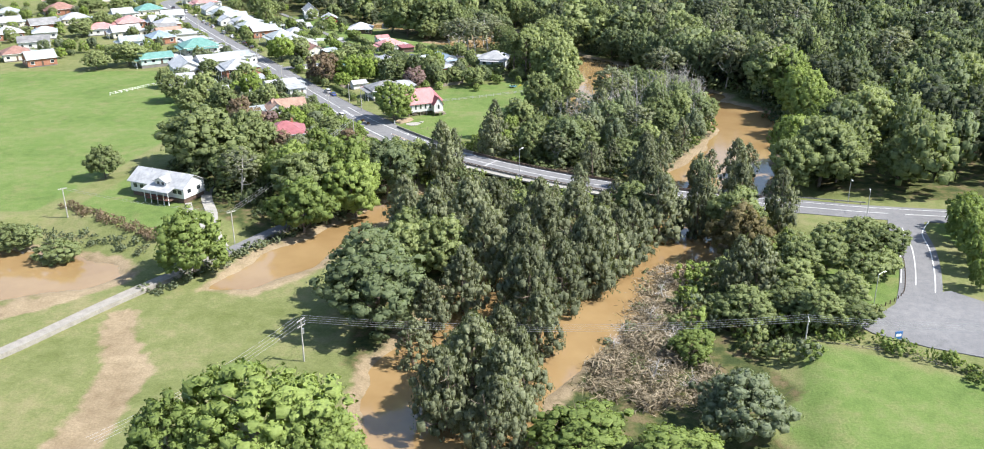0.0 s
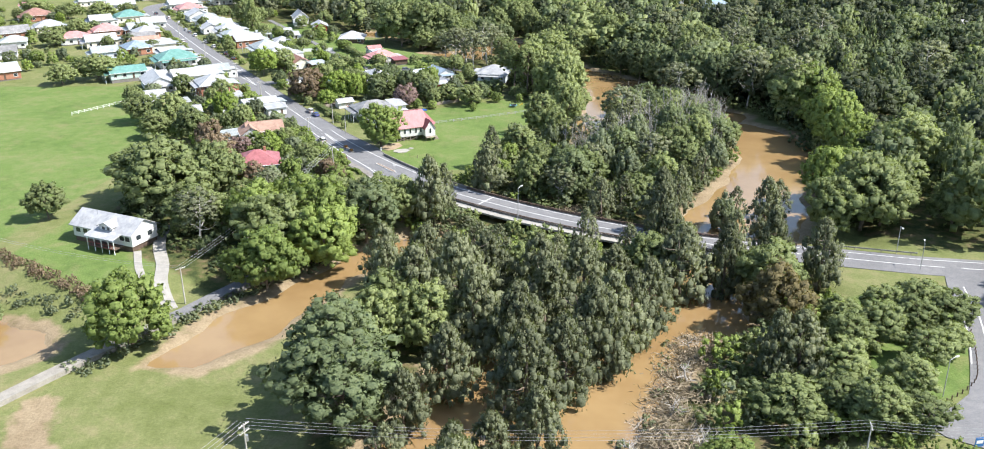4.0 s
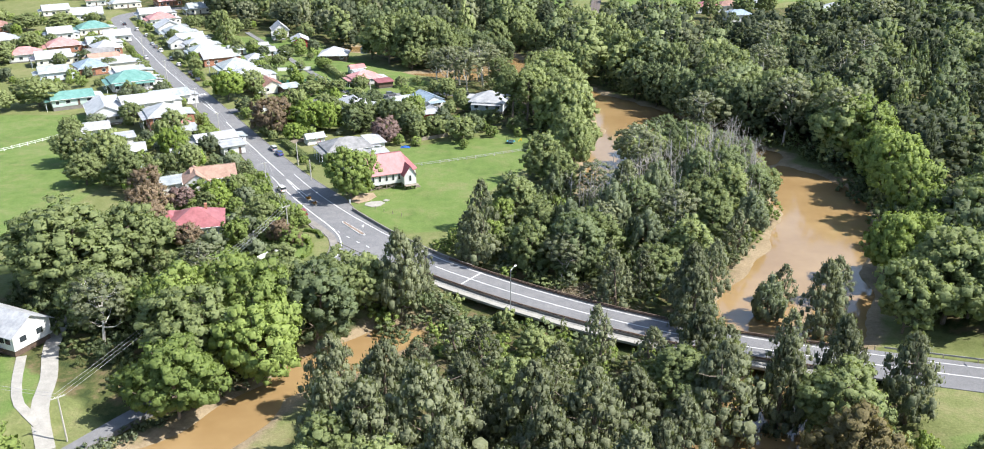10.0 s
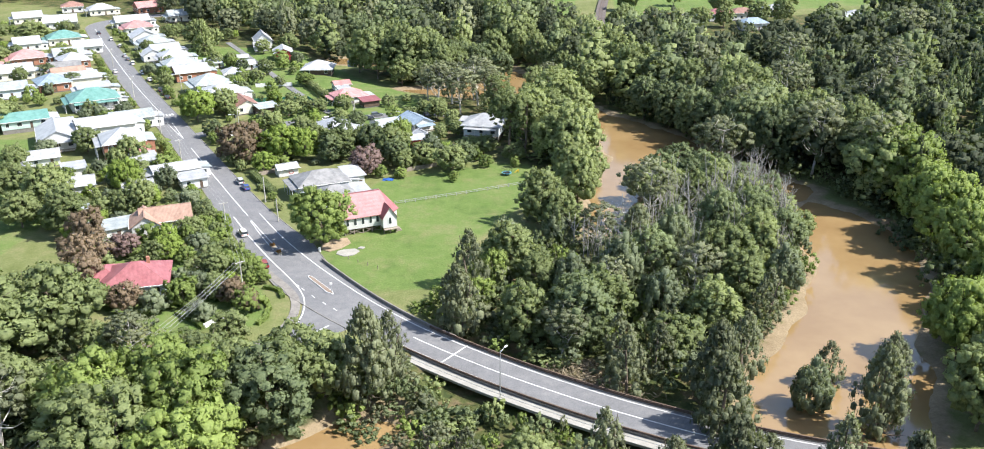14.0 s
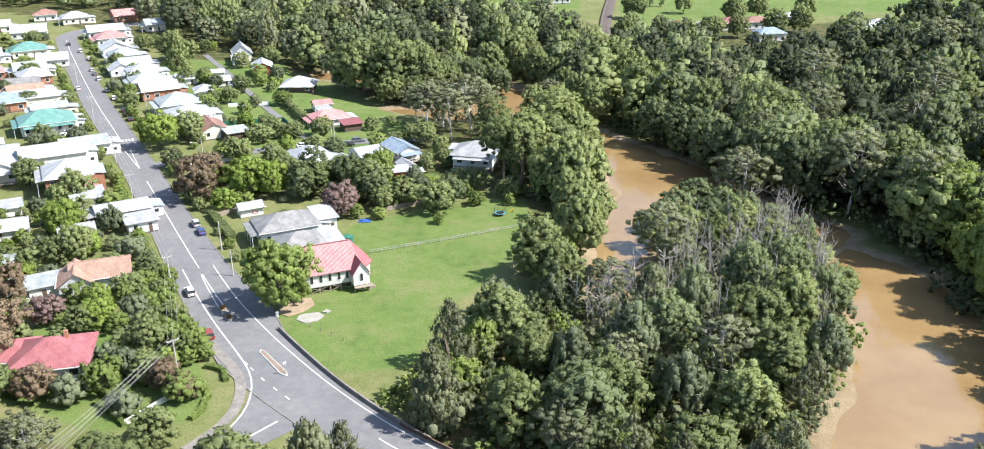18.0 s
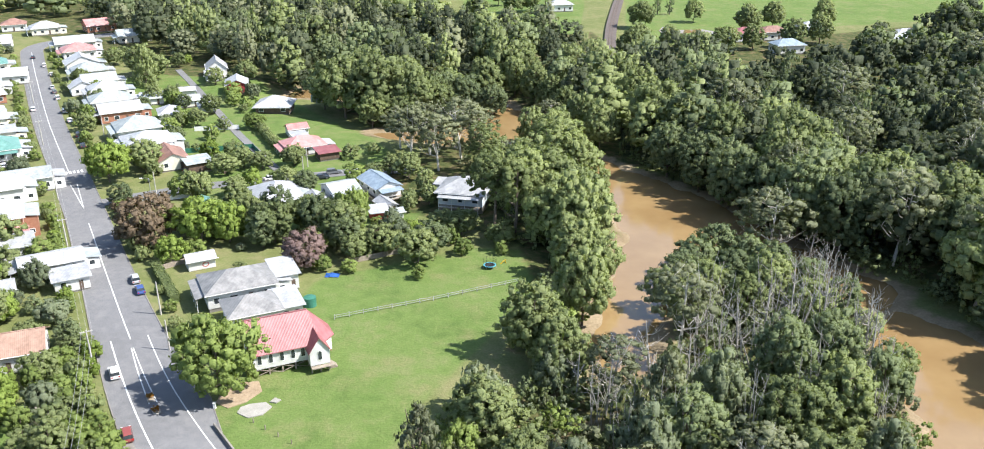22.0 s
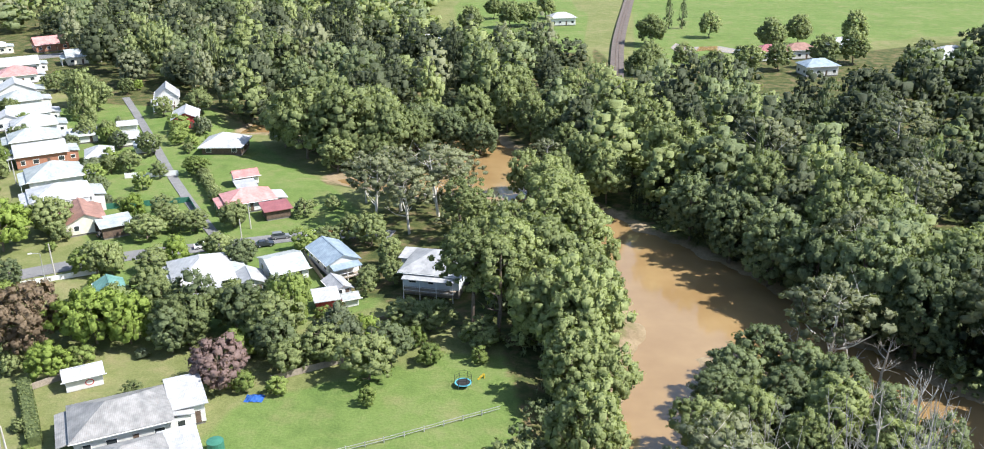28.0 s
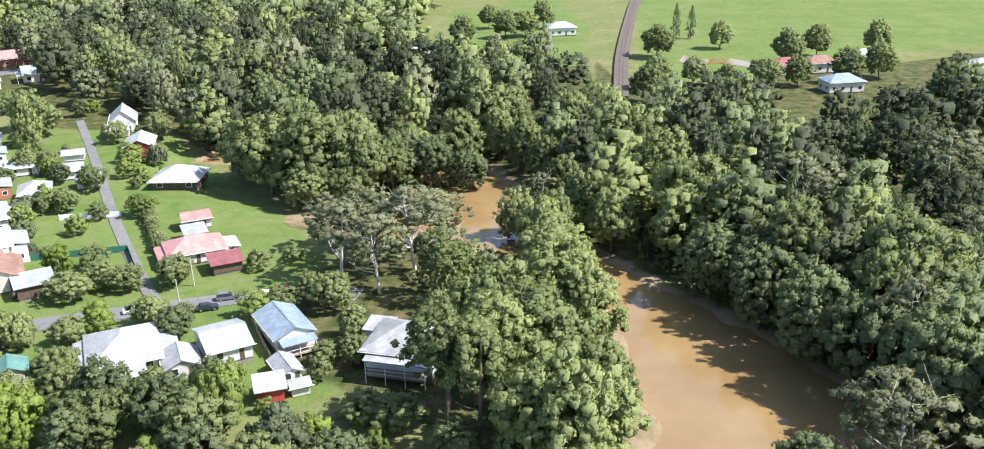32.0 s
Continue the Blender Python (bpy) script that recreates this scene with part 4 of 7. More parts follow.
def shell(L, W, h, rise=0.0, along=None):
    """Walls on a rectangle, with gable ends where the ridge needs them."""
    a, b = L / 2, W / 2
    v, f = box(-a, -b, 0, a, b, h)
    if along == "x":
        v += [(-a, 0, h + rise), (a, 0, h + rise)]
        f += [(7, 4, 8), (5, 6, 9), (4, 5, 9, 8), (6, 7, 8, 9)]
    elif along == "y":
        v += [(0, -b, h + rise), (0, b, h + rise)]
        f += [(4, 5, 8), (6, 7, 9), (5, 6, 9, 8), (7, 4, 8, 9)]
    return v, f


win_meshes = {}
FOOTPRINTS = [(-95, 253, 13), (-30, 346, 11)]


def window(parent, x, y, z, turn, w=1.3, h=1.25):
    """A window on a wall: a proud white frame with mullion and sill, and its dark pane."""
    key = (round(w, 2), round(h, 2))
    if key not in win_meshes:
        o, t = 0.1, 0.0
        ring = [(-w / 2 - o, -o), (w / 2 + o, -o), (w / 2 + o, h + o), (-w / 2 - o, h + o), (-w / 2, t), (w / 2, t), (w / 2, h), (-w / 2, h)]
        v = [(a, -0.06, b) for a, b in ring] + [(a, 0.02, b) for a, b in ring]
        fr = v, [f for i in range(4) for k in [(i + 1) % 4] for f in ((i, k, 4 + k, 4 + i), (8 + k, 8 + i, 12 + i, 12 + k), (k, i, 8 + i, 8 + k), (4 + i, 4 + k, 12 + k, 12 + i))]
        win_meshes[key] = (make_mesh("window", *fr, M["trim"]), make_mesh("pane", *box(-w / 2, -0.02, 0, w / 2, 0.015, h), M["glass"]))
    fr, pn = win_meshes[key]
    ob = new("window", fr)
    ob.parent = parent
    ob.matrix_basis = pose(x, y, z, 0, 0, turn)
    p = new("pane", pn)
    p.parent = ob
    return ob


def door(parent, x, y, z, turn, mat="dark_timber"):
    part("door", moved(join(box(-0.42, -0.04, 0, 0.42, 0.02, 2.05), box(-0.5, -0.06, 2.05, 0.5, 0.02, 2.13)), pose(x, y, z, 0, 0, turn)), M[mat], parent)


def house(label, x, y, L, W, ang, eave, roof="hip", roof_mat="white_roof", wall_mat="white_wall", rise=None, stump=0.5, over=0.6, porch=0, group="houses of the village", name="house", wins=True, chimney=False, category="house"):
    FOOTPRINTS.append((x, y, max(L, W) / 2 + 2.0))
    z = ground_z(x, y)
    root = thing(name, label, category, pose(x, y, z, 0, 0, ang), group)
    along = {"gable_x": "x", "gable_y": "y"}.get(roof)
    span = min(L, W) if roof == "hip" else (W if roof == "gable_x" else L)
    rise = rise if rise is not None else span * 0.5 * 0.48
    h = eave - stump
    up = pose(0, 0, stump)
    part("wall", moved(shell(L, W, h, rise - 0.15, along), up), M[wall_mat], root)
    # solid dark block that stands for the shade below the floor
    part("base", box(-L / 2 + 0.15, -W / 2 + 0.15, -0.4, L / 2 - 0.15, W / 2 - 0.15, stump - 0.01), M["dark_concrete"], root, "dark block in place of the shaded underfloor")
    if roof == "hip":
        g = hip_roof(L, W, over, rise * (1 + 2 * over / span))
        part("roof", moved(g, pose(0, 0, eave)), M[roof_mat], root)
    elif roof == "flat":
        part("roof", moved(skillion(L, W, over, 0.5), pose(0, 0, eave + 0.1)), M[roof_mat], root)
    else:
        part("roof", moved(gable_roof(L, W, over, rise, along=along), pose(0, 0, eave + 0.02)), M[roof_mat], root)
        if along == "x":
            part("ridge_cap", box(-L / 2 - 0.4, -0.16, eave + rise - 0.02, L / 2 + 0.4, 0.16, eave + rise + 0.06), M[roof_mat], root)
        else:
            part("ridge_cap", box(-0.16, -W / 2 - 0.4, eave + rise - 0.02, 0.16, W / 2 + 0.4, eave + rise + 0.06), M[roof_mat], root)
    if roof != "flat":
        part("gutter", box(-L / 2 - over - 0.1, -W / 2 - over - 0.12, eave - 0.25, L / 2 + over + 0.1, -W / 2 - over - 0.005, eave - 0.12) if roof != "gable_y" else box(-L / 2 - over - 0.12, -W / 2 - over * 0.7, eave - 0.45, -L / 2 - over - 0.005, W / 2 + over * 0.7, eave - 0.32), M["trim"], root)
    if wins:
        storeys = 2 if h > 4.6 else 1
        for s in range(storeys):
            zz = stump + 0.95 + s * 2.8
            n = max(2, int(L / 3.4))
            for i in range(n):
                wx = -L / 2 + L * (i + 0.5) / n
                if s == 0 and i == n // 2 and not porch:
                    door(root, wx, -W / 2, stump, 0)
                else:
                    window(root, wx, -W / 2, zz, 0, 1.5 if (i + n) % 2 else 1.1)
            n = max(1, int(W / 4.0))
            for i in range(n):
                wy = -W / 2 + W * (i + 0.5) / n
                window(root, L / 2, wy, zz, 90, 1.2)
                window(root, -L / 2, wy, zz, -90, 1.2)
    if porch:
        d = 2.2
        part("porch_roof", moved(skillion(L * 0.9, d, 0.15, 0.35), pose(0, -W / 2 - d / 2 - 0.25, eave - 0.75)), M[roof_mat], root)
        part("porch_floor", box(-L * 0.45, -W / 2 - d, stump - 0.25, L * 0.45, -W / 2 - 0.005, stump - 0.05), M["timber"], root)
        n = max(3, int(L / 2.8))
        for i in range(n):
            px = -L * 0.44 + L * 0.88 * i / (n - 1)
            part("post", box(px - 0.06, -W / 2 - d + 0.05, -0.2, px + 0.06, -W / 2 - d + 0.17, eave - 0.82), M["trim"], root)
        part("railing", join(box(-L * 0.44, -W / 2 - d + 0.08, stump + 0.85, L * 0.44, -W / 2 - d + 0.14, stump + 0.93), box(-L * 0.44, -W / 2 - d + 0.08, stump + 0.1, L * 0.44, -W / 2 - d + 0.13, stump + 0.16)), M["trim"], root)
    if L >= 11 and 35 > ang > 25 and group == "houses of the village":
        w, d = W * 0.72, 3.2
        part("rear_wing", box(L / 2 + 0.02, -w / 2, 0.0, L / 2 + d, w / 2, eave - 0.95), M[wall_mat], root)
        part("wing_roof", moved(skillion(w, d, 0.3, 0.55), pose(L / 2 + d / 2 + 0.3, 0, eave - 0.8, 0, 0, 90)), M["pale_roof" if roof_mat == "white_roof" else "white_roof"], root, "lower sheet-metal wing roof")
        window(root, L / 2 + d * 0.5, -w / 2, stump + 0.7, 0, 1.1, 1.0)
        if roof != "gable_y":
            part("verandah_roof", moved(skillion(W * 0.94, 2.0, 0.1, 0.35), pose(-L / 2 - over - 0.75, 0, eave - 0.75, 0, 0, -90)), M[roof_mat], root)
            for k in range(4):
                py = -W * 0.44 + W * 0.88 * k / 3
                part("post", box(-L / 2 - over - 1.55, py - 0.06, -0.2, -L / 2 - over - 1.43, py + 0.06, eave - 0.72), M["trim"], root)
    if chimney:
        part("chimney", box(L * 0.18, 0.5, eave, L * 0.18 + 0.7, 1.2, eave + rise + 0.9), M["brick_wall"], root)
    return root


W1, W2 = "white weatherboard house with a bright white sheet-metal roof", "white village house with a pale sheet-metal roof"
# street row on the east side
house(W1, -102.5, 474.5, 14, 12.5, 31, 5.4, "hip", "white_roof", rise=2.4, porch=1)
house("white house with a pale green metal roof", -113.5, 494, 13.5, 12.5, 31, 4.5, "hip", "pale_roof")
house("brown brick house with a white metal roof", -129, 517, 14, 11.5, 31, 4.2, "gable_x", "white_roof", "brick_wall", rise=2.2)
house(W2, -139, 533, 14, 10.5, 31, 4.0, "hip", "pale_roof", rise=2.4)
house(W1, -147, 549, 13, 11, 31, 4.0, "hip", "white_roof", rise=2.6)
house(W2, -157, 565, 13, 11, 31, 4.0, "gable_x", "pale_roof", rise=2.4)
house(W2, -169, 583, 13, 11, 31, 4.2, "hip", "pale_roof")
house(W1, -180, 600, 13, 12, 31, 4.0, "gable_y", "white_roof")
house("house with a faded pink metal roof", -194, 628, 14, 12, 31, 4.0, "hip", "pink_roof")
house(W1, -205, 648, 18, 11, 31, 4.0, "gable_x", "white_roof")
house("small cream cottage with a white peaked roof", -111.2, 518, 7.5, 9, 25, 3.0, "hip", "white_roof", "cream_wall")
house("small white garden shed beside the lane", -117, 553, 6, 4, 22, 2.6, "gable_x", "white_roof", name="shed", category="shed", wins=False)
house("small white cottage behind the lane", -110, 536, 7, 6, 25, 3.0, "gable_x", "white_roof")
house("long white shed beside the lane", -101.2, 528, 6, 5, 25, 2.6, "gable_x", "pale_roof", name="shed", category="shed", wins=False)
house("cream house with a brown tiled roof", -92, 464, 9, 13, 31, 3.4, "gable_y", "brown_roof", "cream_wall")
# solid dark walls take the place of the carport's shaded opening
house("carport with a pale metal roof and dark solid walls for its shaded inside", -82, 459.4, 7, 6.5, 34, 3.1, "flat", "pale_roof", "dark_timber", name="carport", category="carport", wins=False)
# back lanes
house("red weatherboard house with a white roof", -99, 560, 8, 12, 16, 4.0, "gable_y", "white_roof", "red_wall")
house("white house with a steep white roof", -115.8, 588, 8, 12, 20, 4.5, "gable_y", "white_roof", rise=3.4)
house("white annexe of the steep-roofed house", -114.5, 579.5, 7, 6, 20, 3.0, "gable_x", "white_roof", wins=False)
# no verandah built: its shade is the dark wall colour under the eaves
house("house with a broad white roof and dark walls for verandah shade", -76.5, 531, 12, 11, 2, 3.2, "hip", "white_roof", "dark_timber", over=1.0)
house("white house with a faded pink metal roof", -54.5, 478.4, 12, 9, 28, 3.1, "hip", "pink_roof")
house("carport with a dark red roof", -45.5, 471.8, 6.2, 5.5, 28, 2.6, "flat", "red_roof", "dark_timber", name="carport", category="carport", wins=False)
house("small outbuilding with a pink metal roof", -60.8, 497.5, 6.5, 5, 28, 3.0, "gable_x", "pink_roof")
house("white link between house and outbuilding", -58, 488.5, 4.5, 5, 28, 2.7, "flat", "white_roof", wins=False)
house("white house with a wide white metal roof", -51.3, 431, 11, 13, 26, 3.3, "hip", "white_roof", over=0.9)
house("lower white wing of a house", -48.6, 423.4, 7, 6, 26, 2.8, "flat", "white_roof")
house("small white gabled cottage on the side street", -39.8, 427.6, 5.5, 7, 26, 3.0, "gable_y", "white_roof")
house("white raised cottage with a gabled pale roof", -34.2, 433.8, 7.6, 10.5, 32, 4.0, "gable_x", "pale_roof", rise=1.6, stump=1.2)
house("white cottage with a slate-blue metal roof", -24.5, 439.8, 7, 12, 33, 3.9, "gable_y", "blue_roof", rise=1.5, stump=0.9, porch=1)
house("small white gabled outbuilding in a garden", -21, 426.3, 3.4, 6.4, 33, 2.6, "gable_y", "white_roof", stump=0.2, name="shed", category="shed")
house("red deck shelter with a flat white roof", -22, 419.3, 4.2, 4.4, 20, 2.9, "flat", "white_roof", "red_wall", name="shelter", category="shelter", wins=False)
house("small pale garden shed with metal roof", -17.6, 421.2, 3, 2.4, 26, 2.1, "gable_x", "pale_roof", name="shed", category="shed", wins=False, stump=0.1)
house("raised pale blue house with a white hipped roof", -0.2, 430.6, 12, 11, -12, 5.4, "hip", "white_roof", "blue_wall", rise=2.6, stump=1.9, over=0.9, porch=1)
house("white annexe of the blue house", -6.4, 438, 4, 4, -12, 4.0, "flat", "white_roof", wins=False)
house("pale green-roofed garden shed", -68.5, 424.3, 5, 5, 30, 2.8, "gable_y", "green_roof", "cream_wall", name="shed", category="shed", wins=False)
# beside the church
house("white house with a weathered grey sheet roof", -45.4, 374.4, 14, 10.5, 27, 4.2, "hip", "grey_roof", rise=2.3, stump=0.8)
house("white annexe of the grey-roofed house", -37.2, 380.8, 4.6, 8.5, 27, 4.0, "flat", "white_roof", wins=True)
house("grey-roofed hall beside the church", -39.3, 363, 10, 8.5, 27, 3.9, "hip", "grey_roof", rise=2.0)
house("white flat-roofed annexe of the hall", -33, 366.5, 4.6, 8.0, 27, 3.5, "flat", "white_roof")
sh = house("white garden shed with a red ring sign", -58.5, 389.6, 6.0, 4.0, 30, 2.6, "gable_x", "white_roof", stump=0.1, name="shed", category="shed", wins=False)
ring = bpy.data.meshes.new("sign")
bm = bmesh.new()
for k in range(20):
    a0, a1 = 2 * math.pi * k / 20, 2 * math.pi * (k + 1) / 20
    q = [bm.verts.new((math.cos(t) * r + 0.8, -2.03, 1.15 + math.sin(t) * r * 0.8)) for t, r in ((a0, 0.55), (a1, 0.55), (a1, 0.75), (a0, 0.75))]
    bm.faces.new(q)
bm.to_mesh(ring)
bm.free()
ring.materials.append(M["red_wall"])
new("sign", ring).parent = sh
# west side of the street
house("white house with a terracotta tiled gable roof", -79.2, 345.6, 12, 9.5, 22, 4.1, "gable_x", "tan_roof", "white_wall", rise=2.3)
house("front gable wing with a terracotta tiled roof", -83.2, 342, 6.5, 8.5, 22, 4.0, "gable_y", "tan_roof", "white_wall", rise=2.2)
house("low white wing with a pale metal roof", -90, 340.5, 11, 6, 32, 3.3, "flat", "pale_roof", "white_wall")
house("house with a red sheet-metal hipped roof", -72.6, 309, 12.5, 11, 16, 4.0, "hip", "red_roof", "blue_wall", rise=2.8, stump=0.9, over=0.9, chimney=True)
house("red-roofed side wing of a house", -80, 310.5, 6, 8, 16, 3.6, "hip", "red_roof", "blue_wall")
house(W1, -91, 386, 13, 8, 32, 3.6, "gable_x", "white_roof", rise=1.2)
house("white flat-roofed shop on the street", -83, 378, 7, 6, 32, 3.3, "flat", "white_roof")
house("two-storey brick building with a white hipped roof", -114.8, 407.6, 12, 13, 28, 6.2, "hip", "white_roof", "brick_wall", stump=0.3)
house("shopfront with a faded pink awning roof", -108.4, 400, 9, 5, 28, 3.2, "flat", "pink_roof", "brick_wall")
house("white shop with a flat metal roof", -104, 395, 8, 8, 30, 3.4, "flat", "white_roof")
house("long white building with a metal roof", -142, 420, 11, 19, 28, 4.2, "gable_y", "white_roof", porch=1)
house("large white hall with grey and white roofs", -130, 430, 18, 12, 31, 5.0, "gable_x", "white_roof", rise=2.2)
house("grey-roofed wing of the hall", -125, 441, 14, 9, 31, 4.4, "gable_x", "pale_roof", rise=1.8)
house("building with a green hipped metal roof", -150.5, 469, 17, 13, 31, 4.2, "hip", "green_roof", "white_wall", porch=1)
house("pale green house with a blue-green roof", -162, 438.5, 15, 11, 31, 4.4, "gable_x", "green_roof", "green_wall", rise=1.8, stump=1.5)
house("cream shop with a flat white roof", -171, 503, 15, 13, 31, 4.4, "flat", "white_roof", "cream_wall")
house("white cottage among garden trees", -114, 373, 8.5, 7, 25, 3.2, "gable_x", "white_roof")
house("small white outbuilding behind the shops", -122, 388, 6, 6, 30, 2.8, "flat", "white_roof", wins=False)
house("small white shed by the paddock", -137, 388, 3.4, 5, 30, 2.8, "gable_y", "white_roof", name="shed", category="shed", wins=False)
house("small pale shed beside the paddock", -104, 352, 3.0, 3.4, 20, 3.0, "flat", "pale_roof", name="shed", category="shed", wins=False)
house("house with a faded pink roof and brick walls", -214, 546, 14, 12, 31, 4.0, "hip", "pink_roof", "brick_wall")
house(W2, -198, 553, 13, 11, 31, 4.0, "gable_x", "pale_roof")
house("house with a green metal roof", -220, 596, 15, 12, 31, 4.0, "hip", "green_roof", "cream_wall")
house(W1, -231, 580, 12, 11, 31, 4.0, "gable_x", "white_roof")
house("long white house on the hillside", -244, 645, 17, 13, 25, 4.0, "gable_x", "white_roof")
house("brown brick house with a brown tiled roof", -278, 600, 16, 14, 31, 4.0, "hip", "brown_roof", "brick_wall")
for k, (hx, hy, rm) in enumerate([(-304, 585, "pale_roof"), (-285, 547, "white_roof"), (-267, 509, "white_roof"), (-241, 484, "grey_roof"), (-235, 452, "brown_roof"), (-218, 440, "pale_roof"), (-222, 524, "pink_roof"), (-205, 516, "white_roof"), (-179, 496, "blue_roof"), (-186, 523, "grey_roof"), (-252, 560, "white_roof"), (-262, 540, "grey_roof"), (-248, 512, "pale_roof"), (-320, 540, "white_roof"), (-305, 510, "brown_roof"), (-262, 466, "white_roof"), (-290, 480, "pale_roof"), (-330, 610, "white_roof"), (-300, 640, "pink_roof"), (-270, 660, "white_roof"), (-190, 540, "white_roof"), (-198, 574, "white_roof"), (-240, 690, "white_roof"), (-215, 700, "pink_roof"), (-262, 700, "brown_roof"), (-185, 668, "pale_roof")]):
    house({"white_roof": W1, "pale_roof": W2, "grey_roof": "village house with a grey metal roof", "brown_roof": "brick house with a brown tiled roof", "pink_roof": "village house with a faded pink roof", "blue_roof": "village house with a blue metal roof"}[rm], hx, hy, 12 + k % 4, 10 + k % 3, 31 + (k % 3 - 1) * 6, 4.0, ("hip", "gable_x")[k % 2], rm, ("white_wall", "cream_wall", "brick_wall")[k % 3])
house("white cottage with a low rear roof behind the street row", -126, 540, 8, 7, 25, 3.0, "gable_x", "pale_roof")
house(W2, -160, 556, 9, 9, 31, 3.6, "gable_y", "white_roof")
house("white bungalow with a pale roof behind the shops", -136, 398, 9, 7, 28, 3.2, "gable_x", "white_roof")
house("cream shop with a wide awning on the street", -158, 487, 12, 8, 31, 4.0, "flat", "white_roof", "cream_wall")
house("tan building with a flat yellow-cream roof", -181, 515, 13, 8, 31, 4.2, "gable_x", "tan_roof", "cream_wall", rise=1.4)
house("small white garage with a metal roof beside the hall", -148, 436, 8, 6, 31, 3.2, "gable_x", "white_roof", name="garage", category="garage", wins=False)
house("grey-walled building with a white metal roof", -190, 484, 12, 9, 31, 4.2, "gable_x", "pale_roof", "blue_wall")
house("low white garden studio with a shaded porch", -96.5, 371.5, 8, 5, 30, 3.0, "gable_x", "white_roof", porch=1)
# farmhouses by the far paddock
for hx, hy, rm in [(128, 672, "red_roof"), (142, 676, "brown_roof"), (166, 690, "white_roof"), (196, 655, "pale_roof"), (206, 668, "white_roof"), (140, 640, "blue_roof"), (38, 770, "white_roof"), (-30, 700, "white_roof"), (232, 520, "white_roof"), (260, 560, "white_roof")]:
    house("distant farmhouse with a metal roof among trees", hx, hy, 14, 9, 12, 4.5, "hip", rm, group="farmhouses")


def white_house():
    """The large white house on the lawn: two steep wings and a lower porch."""
    x, y = -95, 253
    root = thing("house", "large white house with bright gabled roof on a lawn", "house", pose(x, y, ground_z(x, y) - 0.1, 0, 0, -24), "houses of the village")
    # solid dark box fills the open underfloor to give its shade
    part("base", box(-9.4, -3.8, -0.4, 9.4, 4.4, 1.5), M["dark_timber"], root, "dark solid block in place of the shaded open underfloor")
    part("wall", moved(shell(19.5, 8.6, 3.6, 2.2, "x"), pose(0, 0.3, 1.5)), M["white_wall"], root)
    part("roof", moved(gable_roof(19.5, 8.6, 0.8, 2.5, along="x"), pose(0, 0.3, 5.1)), M["white_roof"], root)
    part("roof", moved(skillion(9, 3.6, 0.3, 0.9), pose(2.5, -5.6, 4.1)), M["white_roof"], root, "low white porch roof")
    part("dormer", moved(shell(4.2, 3.4, 1.5, 0.9, "y"), pose(2.0, -2.6, 4.6)), M["white_wall"], root)
    part("roof", moved(gable_roof(4.2, 3.8, 0.4, 1.0, along="y"), pose(2.0, -2.7, 6.1)), M["white_roof"], root, "white dormer roof")
    for px in (-1.8, 0.5, 2.8, 5.1, 6.8):
        part("post", box(px - 0.08, -7.2, -0.3, px + 0.08, -7.04, 4.0), M["trim"], root)
    part("deck", box(-2, -7.2, 1.3, 7, -4.05, 1.5), M["dark_timber"], root)
    part("railing", join(box(-2, -7.2, 2.35, 7, -7.12, 2.43), box(-2, -7.2, 1.6, 7, -7.14, 1.66)), M["red_wall"], root)
    for wx in (-8.0, -5.6, 6.5, 8.3):
        window(root, wx, -4.0, 2.7, 0, 1.5)
    for wx in (1.2, 2.8):
        window(root, wx, -4.3, 4.9, 0, 1.0, 0.9)
    for wy in (-1.8, 2.0):
        window(root, 9.75, wy, 2.7, 90, 1.5)
        window(root, -9.75, wy, 2.7, -90, 1.5)
    window(root, -9.75, 0.3, 5.3, -90, 1.0, 0.9)
    part("vent_pipe", tube([(-4, -0.8, 6.5), (-4, -0.8, 8.2)], [0.07, 0.07], 6), M["steel"], root)


white_house()


